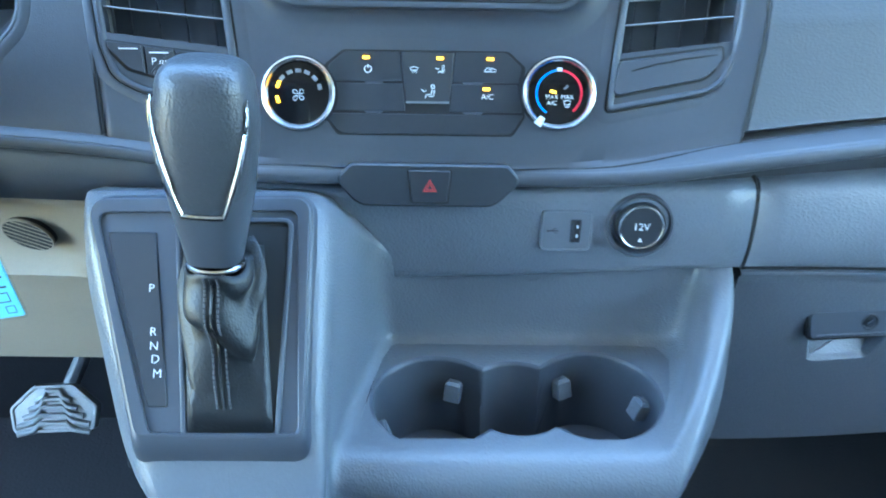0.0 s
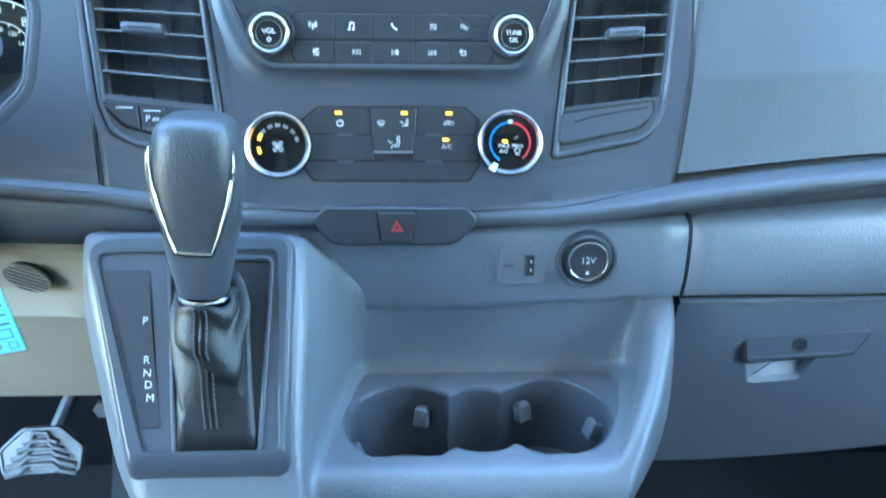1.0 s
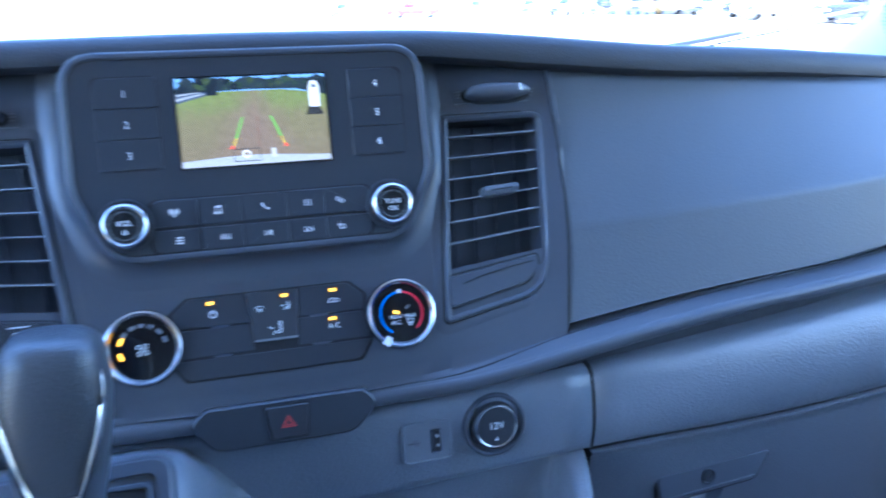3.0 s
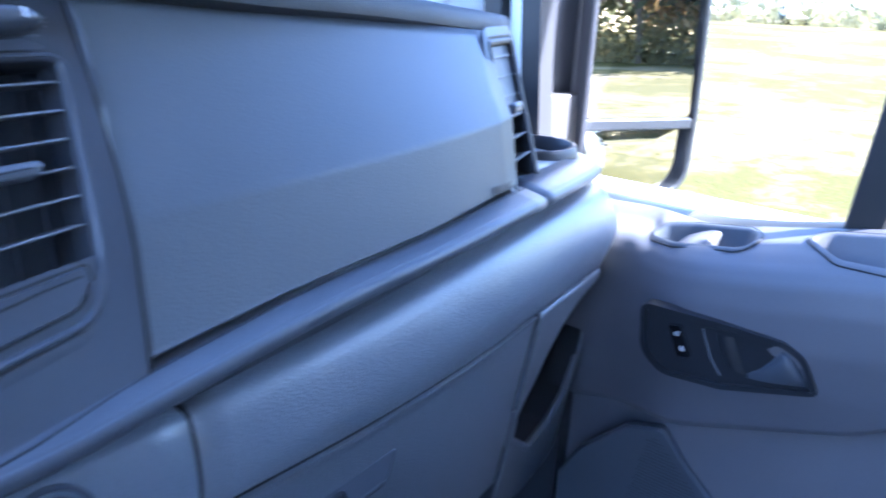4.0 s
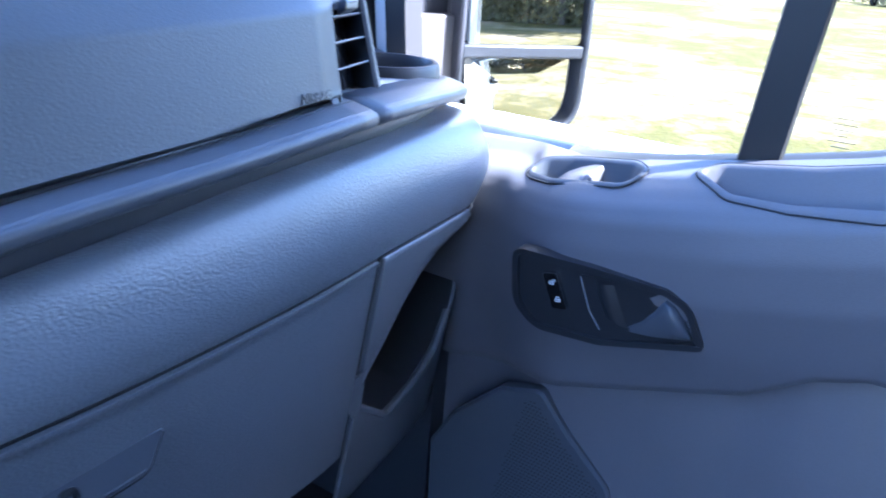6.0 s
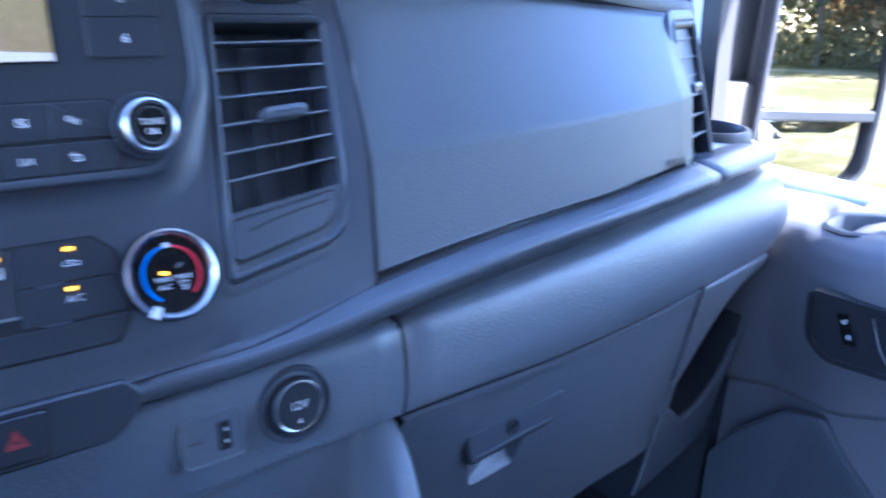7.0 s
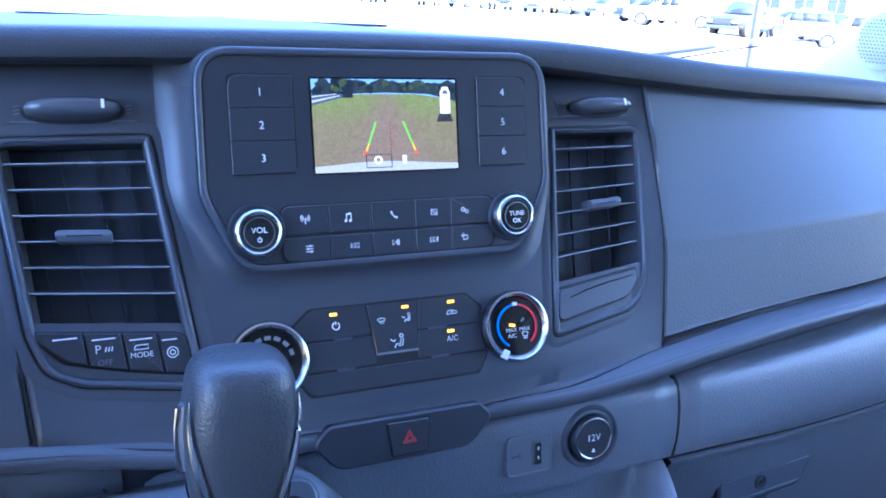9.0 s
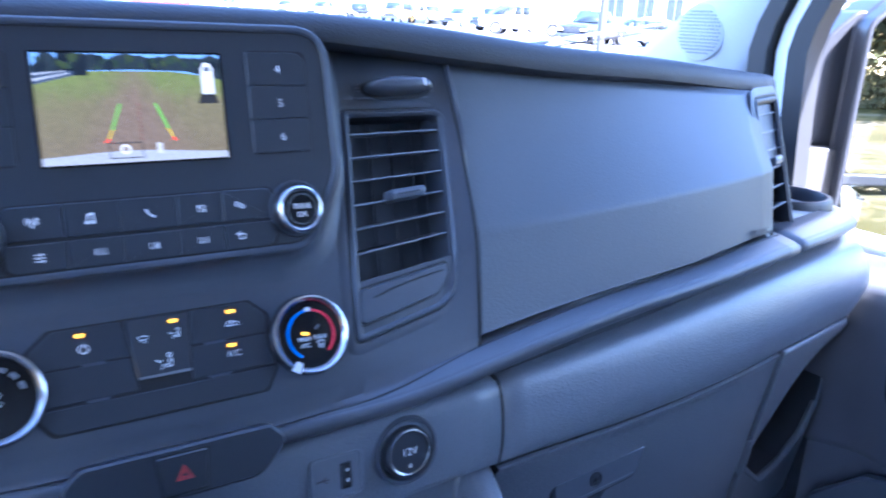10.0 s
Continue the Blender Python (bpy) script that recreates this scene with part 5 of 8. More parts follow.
    part("wheel_mark", box(-0.0008, 0.0008, -0.0020, 0.0026, 0.0100, 0.0136), M_WHITE, wheel, m=pose(0.0140, 0, 0))
    for sx in (-1, 1):
        for i in range(3):
            part("vent_symbol", tube([(sx * 0.0268 - 0.0014, -0.002 + i * 0.002, 0), (sx * 0.0268 + 0.0014, -0.0013 + i * 0.002, 0)], 0.0003, 6), M_GREYINK, v, m=mw @ Matrix.Translation((0, 0, 0.0009)))

# ---- switches below the driver-side vent ----
bank = thing("switch_bank", "row of four black push switches below an air vent", "switches")
at = centre_vent_point(-1)
joint = rounded([(p[0] * 0.064, p[1] * 0.104) for p in ((0.005, -0.045), (1.004, -0.045), (1.006, -0.286), (0.56, -0.270), (0.315, -0.247), (0.155, -0.230), (0.005, -0.108))], [0.002, 0.006, 0.003, 0.01, 0.01, 0.006, 0.003], 4)
bm = bmesh.new()
bm.faces.new([bm.verts.new(at(p[0] / 0.064, p[1] / 0.104, 0.0011)) for p in joint])
part("joint", bm, M_DEEP, bank, "black joint round the switches", solid=0.0004)
s_edges = (0.015, 0.315, 0.565, 0.80, 1.0)
for i in range(4):
    a, b2 = s_edges[i] + 0.006, s_edges[i + 1] - 0.006
    lo_l = (-0.10, -0.235, -0.258, -0.270)[i]
    lo_r = (-0.232, -0.257, -0.269, -0.274)[i]
    flat = [(a * 0.064, -0.055 * 0.104), (b2 * 0.064, -0.055 * 0.104), (b2 * 0.064, lo_r * 0.104), (a * 0.064, lo_l * 0.104)]
    if i == 0:
        flat.insert(3, ((a + 0.16) * 0.064, -0.215 * 0.104))
    flat = rounded(flat, {0: [0.001, 0.0006, 0.0006, 0.004, 0.002], 1: 0.0006, 2: 0.0006, 3: [0.0006, 0.005, 0.002, 0.0006]}[i], 4)
    bm = bmesh.new()
    rings = [[bm.verts.new(at(p[0] / 0.064, p[1] / 0.104, w)) for p in inset(flat, d)] for d, w in ((0.0, 0.0), (0.0, 0.0024), (0.0007, 0.0032))]
    for r0, r1 in zip(rings, rings[1:]):
        for q in range(len(flat)):
            bm.faces.new((r0[q], r0[(q + 1) % len(flat)], r1[(q + 1) % len(flat)], r1[q]))
    bm.faces.new(rings[-1])
    s = part("switch", bm, M_BLACK, bank, smooth=30)
    c = at((a + b2) / 2 + (0.03 if i == 0 else 0), -0.088, 0.0034)
    ms = on(F_SLOPE, 0, 0, 0, 0)
    ms.translation = c
    part("switch_line", box(-0.0056, 0.0056 if i < 3 else 0.002, -0.00035, 0.00035, 0, 0.0002), M_WHITE, s, m=ms)
    if i == 1:
        lettering("switch_word", "P", 0.0062, M_WHITE, s, ms @ Matrix.Translation((-0.003, -0.0052, 0)))
        for q in range(3):
            part("sensor_symbol", tube([(0.0004 + q * 0.0015, -0.0066, 0), (0.0010 + q * 0.0015, -0.0042, 0)], 0.0003, 6), M_WHITE, s, m=ms)
        lettering("switch_word", "OFF", 0.0042, M_GREYINK, s, ms @ Matrix.Translation((0, -0.0120, 0)))
    if i == 2:
        lettering("switch_word", "MODE", 0.0040, M_WHITE, s, ms @ Matrix.Translation((0, -0.0082, 0)))
        part("car_symbol", tube([(-0.0035, -0.0046, 0), (-0.0024, -0.0030, 0), (0.0034, -0.0030, 0), (0.0034, -0.0052, 0), (-0.0035, -0.0052, 0), (-0.0035, -0.0046, 0)], 0.00028, 6), M_WHITE, s, m=ms)
    if i == 3:
        for r in (0.0030, 0.0015):
            part("lamp_symbol", lathe([(r, -0.0001), (r, 0.0002), (r - 0.0005, 0.0002), (r - 0.0005, -0.0001)], 18), M_WHITE, s, m=ms @ Matrix.Translation((-0.0006, -0.0068, 0)))


# ---- sockets below ----
def on_pad(x, z, w=0.0):
    return on(0.16, x, z, 0.4385, 0.915, w)


usb = thing("usb_port", "silver usb socket in a small grey plate", "usb port")
up_ = on_pad(0.0925, 0.9125)
part("plate", slab(rounded(rect(-0.0174, -0.0128, 0.0134, 0.0128), 0.003), -0.006, 0.0007, chamfer=0.0004), M_TRIM, usb, m=up_)
part("plate_rim", band(rounded(rect(-0.0188, -0.0142, 0.0148, 0.0142), 0.0042), rounded(rect(-0.0172, -0.0126, 0.0132, 0.0126), 0.0028), -0.006, 0.0013), M_PAD, usb, "soft raised rim", m=up_, bevel=0.0005)
ux = on_pad(0.0962, 0.9125, 0.0004)
part("shell", band(rounded(rect(-0.0034, -0.0079, 0.0034, 0.0079), 0.0008), rounded(rect(-0.0027, -0.0072, 0.0027, 0.0072), 0.0006), 0.0, 0.0014), M_CHROME, usb, "silver metal shell", m=ux)
part("slot", slab(rect(-0.0027, -0.0072, 0.0027, 0.0072), 0.0, 0.0005), M_DEEP, usb, m=ux)
part("tongue", box(-0.0022, -0.0006, -0.0060, 0.0060, 0.0004, 0.0008), M_BLACK, usb, m=ux)
for v in (-0.0035, 0.0030):
    part("contact", box(0.0006, 0.0017, v - 0.0010, v + 0.0010, 0.0004, 0.0009), M_WHITE, usb, m=ux)
bm = bmesh.new()
tube([(-0.004, 0, 0), (0.003, 0, 0)], 0.0003, 6, bm)
tube([(-0.002, 0, 0), (0.0, 0.0016, 0), (0.0016, 0.0016, 0)], 0.00025, 6, bm)
tube([(-0.001, 0, 0), (0.0008, -0.0016, 0), (0.002, -0.0016, 0)], 0.00025, 6, bm)
lathe([(0.0008, -0.0002), (0.0008, 0.0002), (0, 0.0002)], 10, bm, (-0.004, 0))
part("usb_symbol", bm, M_BLACK, usb, m=on_pad(0.0825, 0.9125, 0.0010))
soc = thing("power_socket", "black twelve volt socket cap with a silver ring", "power socket")
ms = on_pad(0.1372, 0.9170, 0.0016) @ Matrix.Scale(0.95, 4)
# collar of the pad's plastic, coloured darker for the shade where it dips
part("collar", lathe([(0.0240, -0.005), (0.0234, 0.0006), (0.0222, 0.0022), (0.0206, 0.0022), (0.0192, 0.0008), (0.0186, -0.003), (0.0, -0.003)], 48), M_SOFT, soc, "rounded socket collar, darkened for the shade in its dip", m=ms)
cap = part("cap", lathe([(0.0172, -0.003), (0.0172, 0.0030), (0.0164, 0.0044), (0.0140, 0.0047), (0.0136, 0.0043), (0.0, 0.0046)], 48), M_BLACK, soc, "black push cap", m=ms)
part("cap_ring", lathe([(0.0156, 0.0043), (0.0154, 0.0052), (0.0146, 0.0054), (0.0140, 0.0050), (0.0138, 0.0043)], 48), M_CHROME, cap, "thin silver ring")
lettering("cap_word", "12V", 0.0072, M_WHITE, cap, Matrix.Translation((0, 0.0004, 0.0048)))
part("cap_mark", band([(0, -0.0072), (0.0014, -0.0100), (-0.0014, -0.0100)], [(0, -0.0080), (0.0008, -0.0096), (-0.0008, -0.0096)], 0.0044, 0.0049), M_WHITE, cap)

# ---- centre console ----
console = thing("centre_console", "grey plastic console with gear plate, open bin and two cup holders", "console")


def left_profile(x):
    return [(0.47, 0.928), (0.435, 0.940), (0.413, 0.952), (0.4005, 0.9545), (0.378, 0.9335), (0.358, 0.9115), (0.338, 0.889), (0.320, 0.867), (0.308, 0.8475), (0.301, 0.836), (0.293, 0.825), (0.288, 0.812), (0.290, 0.798), (0.302, 0.786), (0.330, 0.777), (0.40, 0.771), (0.5, 0.768)]


def bin_profile(x):
    return [(0.447, 0.886), (0.4475, 0.880), (0.4485, 0.874), (0.449, 0.862), (0.447, 0.846), (0.445, 0.832), (0.4415, 0.8235), (0.436, 0.8205), (0.345, 0.8205), (0.334, 0.821), (0.324, 0.8175), (0.318, 0.808), (0.317, 0.792), (0.322, 0.768), (0.333, 0.735), (0.356, 0.68), (0.39, 0.60)]


def wall_profile(x):
    return [(0.46, 0.888), (0.45, 0.888), (0.441, 0.8875), (0.432, 0.885), (0.420, 0.880), (0.405, 0.872), (0.390, 0.862), (0.372, 0.850), (0.352, 0.838), (0.338, 0.828), (0.326, 0.818), (0.318, 0.806), (0.317, 0.790), (0.322, 0.766), (0.333, 0.735), (0.356, 0.68), (0.39, 0.60)]


def side_profile(x):
    return [(0.465, 0.886), (0.46, 0.880), (0.455, 0.872), (0.45, 0.86), (0.442, 0.85), (0.43, 0.84), (0.42, 0.83), (0.405, 0.82), (0.39, 0.81), (0.375, 0.80), (0.362, 0.79), (0.354, 0.778), (0.350, 0.766), (0.352, 0.750), (0.362, 0.725), (0.386, 0.67), (0.42, 0.60)]


def left_side(x):
    return [(0.50, 0.925), (0.47, 0.928), (0.45, 0.932), (0.435, 0.934), (0.42, 0.926), (0.40, 0.91), (0.38, 0.888), (0.36, 0.867), (0.345, 0.85), (0.333, 0.836), (0.325, 0.824), (0.322, 0.812), (0.322, 0.80), (0.33, 0.789), (0.345, 0.779), (0.41, 0.771), (0.5, 0.768)]


CONSOLE_COLS = [(-0.2045, left_side, 1), (-0.2025, left_side, 0.5), (-0.1985, left_side, 0.12), (-0.194, left_profile, 0), (-0.15, left_profile, 0), (-0.1, left_profile, 0), (-0.063, left_profile, 0), (-0.055, bin_profile, 0.03),
                (-0.050, bin_profile, 0.12), (-0.045, bin_profile, 0.30), (-0.040, bin_profile, 0.55), (-0.035, bin_profile, 0.78), (-0.031, bin_profile, 0.93), (-0.026, bin_profile, 1), (-0.018, bin_profile, 1), (-0.010, bin_profile, 1), (0.0, bin_profile, 1), (0.012, bin_profile, 1), (0.024, bin_profile, 1), (0.036, bin_profile, 1), (0.05, bin_profile, 1), (0.1, bin_profile, 1), (0.15, bin_profile, 1), (0.178, bin_profile, 1),
                (0.184, wall_profile, 0.3), (0.188, wall_profile, 0.85), (0.192, wall_profile, 1), (0.200, wall_profile, 1), (0.205, wall_profile, 1), (0.209, side_profile, 0.6), (0.211, side_profile, 1)]


def console_column(i):
    x, f, k = CONSOLE_COLS[i]
    prof = f(x)
    if f is left_side:
        base = left_profile(x)
    elif f is bin_profile:
        base = left_profile(x)
    elif f is wall_profile:
        base = bin_profile(x)
    elif f is side_profile:
        base = wall_profile(x)
    else:
        base, k = prof, 1
    out = []
    for j, ((y0, z0), (y1, z1)) in enumerate(zip(base, prof)):
        kk = k
        if f is bin_profile and x < 0.04:
            # the upper part flows over into the dash more slowly
            low = smoothstep(0, 6, j)
            kk = k * low + smoothstep(-0.085, 0.012, x) * (1 - low)
        y, z = y0 + (y1 - y0) * kk, z0 + (z1 - z0) * kk
        # the console narrows towards the front and the foot
        q = max(0.0, 0.44 - y) / 0.12
        sx = x * (1 - 0.25 * min(1, q) ** 1.5) if x > 0 else x + (0.045 * min(1.1, max(0.0, 0.40 - y) / 0.10) * smoothstep(-0.06, -0.19, x) if x < -0.05 else 0)
        if -0.056 < x < 0.02:
            sx -= 0.022 * min(1, q) * smoothstep(-0.056, -0.03, x) * smoothstep(0.02, -0.02, x)
        if x < -0.05:
            sx += 0.075 * min(1.2, max(0.0, 0.83 - z) / 0.06) ** 2 * smoothstep(-0.10, -0.2, x)
        if x > 0.1:
            sx -= (0.52 * (math.sqrt(max(0.0, 0.81 - z) ** 2 + 0.0006) - 0.0245)) * smoothstep(0.05, 0.2, x)
        out.append(Vector((sx, y, z)))
    return out


lines = [console_column(i) for i in range(len(CONSOLE_COLS))]
bm = bmesh.new()
rows = [[bm.verts.new(p) for p in line] for line in lines]
for i, (a, b) in enumerate(zip(rows, rows[1:])):
    for j in range(len(a) - 1):
        if j == 7 and CONSOLE_COLS[i][0] >= -0.027 and CONSOLE_COLS[i + 1][0] <= 0.179:
            continue
        bm.faces.new((a[j], b[j], b[j + 1], a[j + 1]))
body = part("body", bm, M_CONSOLE, console, "grained grey console moulding", smooth=180)
mod = body.modifiers.new("rounding", "SUBSURF")
mod.levels = mod.render_levels = 1

# tray with the double cup well let into it
circles = ((0.008, 0.380, 0.0405), (0.112, 0.386, 0.0405), (0.060, 0.3825, 0.033))


def well_outline(grow=0.0, n=120):
    cx, cy, _ = circles[2]
    out = []
    for i in range(n):
        a = 2 * math.pi * i / n
        dx, dy = math.cos(a), math.sin(a)
        best = 0
        for x, y, r in circles:
            bx, by = cx - x, cy - y
            h = bx * dx + by * dy
            disc = h * h - (bx * bx + by * by - (r + grow) ** 2)
            if disc > 0:
                best = max(best, -h + math.sqrt(disc))
        out.append((cx + dx * best, cy + dy * best))
    return out


def fx(x, y):
    return x * (1 - 0.25 * min(1, max(0.0, 0.44 - y) / 0.12) ** 1.5) if x > 0 else x


bm = bmesh.new()
out = [(fx(x, 0.436), 0.436) for x in np.linspace(-0.026, 0.178, 14)] + [(fx(0.178, y), y) for y in np.linspace(0.42, 0.36, 4)] + [(fx(x, 0.345), 0.345) for x in np.linspace(0.178, -0.026, 14)] + [(-0.026 - 0.02 * min(1, (0.44 - y) / 0.12), y) for y in np.linspace(0.345, 0.42, 6)]
loops = []
for ring, z in ((out, 0.8205), (well_outline(0.0025), 0.8205)):
    vs = [bm.verts.new((x, y, z)) for x, y in ring]
    loops.append(vs)
    for i in range(len(vs)):
        bm.edges.new((vs[i], vs[(i + 1) % len(vs)]))
bmesh.ops.triangle_fill(bm, edges=bm.edges[:], use_beauty=True)
part("cup_tray", bm, M_CONSOLE, console, "flat tray round the cup wells", smooth=45)
bm = bmesh.new()
prev = [bm.verts.new((x, y, 0.8205)) for x, y in well_outline(0.0025)]
for grow, z in ((0.0008, 0.8198), (0.0, 0.818), (-0.001, 0.79), (-0.003, 0.757)):
    vs = [bm.verts.new((x, y, z)) for x, y in well_outline(grow)]
    for i in range(len(vs)):
        j = (i + 1) % len(vs)
        bm.faces.new((prev[i], prev[j], vs[j], vs[i]))
    prev = vs
bm.faces.new(prev)
# same plastic as the tray; the darker colour puts in the wells' shade
part("cup_well", bm, M_SOFT, console, "two round cup wells joined in the middle, darkened for shade", smooth=45)
for c, a in ((0, 70), (0, 192), (1, 118), (1, 18)):
    x, y, r = circles[c]
    m = Matrix.Translation((x, y, 0.797)) @ pose(0, 0, 0, 0, 0, a) @ pose(r - 0.0045, 0, 0.002, 0, 18, 0)
    part("grip_tab", slab(rounded(rect(-0.005, -0.0055, 0.004, 0.0055), 0.0012), -0.008, 0.006, chamfer=0.002), M_CONSOLE, console, "small grey cup gripping tab", m=m)

# gear plate
G = 0.9
GN = math.sqrt(1 + G * G)


def gv(x, z):
    return (x, (z - 0.916) * GN)


MG = on(G, 0, 0.916, 0.362, 0.916)
plate = rounded([gv(*p) for p in ((-0.1895, 0.9535), (-0.0650, 0.9550), (-0.0640, 0.8575), (-0.1535, 0.8575))], [0.010, 0.010, 0.006, 0.006], 5)
part("gear_plate", slab(plate, -0.006, 0.0022, chamfer=0.0016), M_SOFT, console, "satin dark gear plate", m=MG)
rim_in = rounded([gv(*p) for p in ((-0.1835, 0.9475), (-0.0720, 0.9490), (-0.0670, 0.8585), (-0.1460, 0.8585))], [0.006, 0.006, 0.004, 0.004], 5)
part("plate_joint", band(inset(plate, -0.0012), plate, -0.004, 0.0008), M_DEEP, console, m=MG)
part("plate_rim", band(plate, rim_in, 0.0, 0.0045), M_SOFT, console, "raised grey surround", m=MG, bevel=0.0018)
# the plate stands off the console towards its foot, on a sloping skirt
rows = []
for d, drop, w in ((0.0008, 0.0, 0.0040), (-0.0004, 0.0006, 0.0036), (-0.0016, 0.0040, 0.0010), (-0.0026, 0.0085, -0.0030), (-0.0034, 0.0120, -0.0090)):
    ring = []
    for p in inset(plate, d):
        low = smoothstep(gv(0, 0.872)[1], gv(0, 0.8575)[1], p[1])
        ring.append(MG @ Vector((p[0], p[1] - drop * low, w * (0.35 + 0.65 * low))))
    rows.append(ring + [ring[0]])
part("plate_skirt", loft(rows), M_SOFT, console, "dark sloping skirt below the gear plate", smooth=40)
ind = part("gear_indicator", slab(rounded([gv(*p) for p in ((-0.1770, 0.9395), (-0.1500, 0.9395), (-0.1372, 0.8685), (-0.1480, 0.8685))], 0.0015), 0.002, 0.0032, chamfer=0.0006), M_BLACK, console, "black gear position strip", m=MG)
for ch, x, z in (("P", -0.1522, 0.9160), ("R", -0.1496, 0.8983), ("N", -0.1486, 0.8925), ("D", -0.1474, 0.8873), ("M", -0.1458, 0.8815)):
    lettering("gear_letter", ch, 0.0066, M_WHITE, ind, Matrix.Translation((*gv(x + 0.0020, z), 0.0034)))
opening = rounded([gv(*p) for p in ((-0.1370, 0.9440), (-0.0765, 0.9440), (-0.0795, 0.8582), (-0.1262, 0.8582))], 0.003, 3)
part("boot_frame", band(inset(opening, -0.0028), opening, 0.0018, 0.0040), M_SOFT, console, m=MG, bevel=0.0008)
part("boot_well", slab(opening, -0.001, 0.0024), M_DEEP, console, m=MG)

# gear lever
lever = thing("gear_lever", "automatic gear lever with grained black grip, silver trim and leather boot", "gear lever")
NECK = Vector((-0.1105, 0.354, 0.9425))
AXIS = Vector((0.055, 0.085, 0.99)).normalized()
SIDE = Vector((1, 0, 0))
BACK = AXIS.cross(SIDE).normalized()      # away from the driver
SIDE = BACK.cross(AXIS).normalized()


def lever_at(a, s, b):
    return NECK + AXIS * a + SIDE * s + BACK * b


# leather boot: from the plate opening to the neck, creased
nring = 48
base = []
o4 = [gv(*p) for p in ((-0.1335, 0.936), (-0.0900, 0.934), (-0.0800, 0.8590), (-0.1252, 0.8590))]
for i in range(nring):
    s = i / nring * 4
    j, u = int(s), s - int(s)
    a, b = Vector(o4[j]), Vector(o4[(j + 1) % 4])
    base.append(MG @ Vector((*a.lerp(b, u), 0.002)))
rings = []
for k in range(15):
    t = k / 14
    ring = []
    for i in range(nring):
        s = i / nring * 4
        ang = math.pi * 0.75 - (s / 4) * 2 * math.pi
        top = lever_at(-0.004 + 0.002 * math.sin(3 * ang), 0.0150 * math.cos(ang), 0.0143 * math.sin(ang))
        q = base[i].lerp(top, t ** 0.42)
        p = Vector((q.x, q.y, base[i].z + (top.z - base[i].z) * t ** 0.9))
        bulge = math.sin(math.pi * t)
        fold = noise.noise(Vector((p.x * 34, p.y * 34, p.z * 48 + 3))) * 0.008 + 0.0045 * math.sin(t * 13 + 2.6 * math.cos(ang) + 1.5 * noise.noise(p * 30))
        axis_p = NECK.lerp(Vector((-0.106, 0.355, 0.9)), 1 - t)
        away = (p - axis_p)
        p = p + away.normalized() * (fold * bulge) + AXIS * 0.004 * bulge
        lift = (MG.inverted() @ p).z
        ring.append(MG @ Vector((*(MG.inverted() @ p).xy, max(lift, 0.0034 + 0.004 * bulge))))
    rings.append(ring + [ring[0]])
part("boot", loft(rings), M_BOOT, lever, "creased black leather boot", smooth=80, solid=0.001)
for ds in (-0.0035, 0.0, 0.0035):
    pts = []
    for k in range(1, 14):
        r = rings[k]
        j0 = 30
        p = r[j0].lerp(r[j0 + 1], 0.3)
        pts.append(p + Vector((ds, -0.0015, 0.0012)))
    if ds == 0:
        part("seam", tube(pts, 0.0008, 6), M_BOOT, lever)
    else:
        bm = bmesh.new()
        for a, b in zip(pts, pts[1:]):
            for q in range(3):
                tube([a.lerp(b, q / 3 + 0.04), a.lerp(b, q / 3 + 0.27)], 0.0007, 6, bm)
        part("stitching", bm, M_THREAD, lever, "dark twin stitching")
# collar
cm = Matrix((SIDE, BACK, AXIS)).transposed().to_4x4()
cm.translation = NECK
part("collar", lathe([(0.0145, -0.0038), (0.0155, -0.0030), (0.0155, -0.0014), (0.0146, -0.0006), (0.0, -0.0006)], 36), M_CHROME, lever, "thin silver collar", m=cm)
# grip
prof = [(0.001, 0.0135, 0.0135, 0), (0.008, 0.0146, 0.0150, 0), (0.018, 0.0166, 0.0172, 0), (0.030, 0.0190, 0.0196, 0.0005), (0.045, 0.0214, 0.0216, 0.001), (0.060, 0.0233, 0.0230, 0.001), (0.074, 0.0242, 0.0237, 0.001), (0.083, 0.0238, 0.0236, 0.001), (0.089, 0.0229, 0.0230, 0.001)]
for u in (0.15, 0.3, 0.45, 0.6, 0.72, 0.82, 0.9, 0.96, 0.99):
    prof.append((0.090 + 0.0150 * math.sin(u * math.pi / 2), 0.0227 * math.cos(u * math.pi / 2) ** 0.42, 0.0228 * math.cos(u * math.pi / 2) ** 0.42, 0.001))


def grip_radius(a):
    aa = [p[0] for p in prof]
    return [float(np.interp(a, aa, [p[i] for p in prof])) for i in (1, 2, 3)]


def grip_point(a, ang, lift=0.0):
    rx, ry, c = grip_radius(a)
    n = 2.9
    ca, sa = math.cos(ang), math.sin(ang)
    k = (abs(ca) ** n + abs(sa) ** n) ** (-1 / n)
    return lever_at(a, (rx + lift) * ca * k, c + (ry + lift) * sa * k)


bm = bmesh.new()
rows = [[bm.verts.new(grip_point(p[0], 2 * math.pi * i / 40)) for i in range(40)] for p in prof]
for a, b in zip(rows, rows[1:]):
    for i in range(40):
        bm.faces.new((a[i], a[(i + 1) % 40], b[(i + 1) % 40], b[i]))
bm.faces.new(rows[-1])
part("grip", bm, M_LEATHER, lever, "grained black leather-look grip", smooth=80)
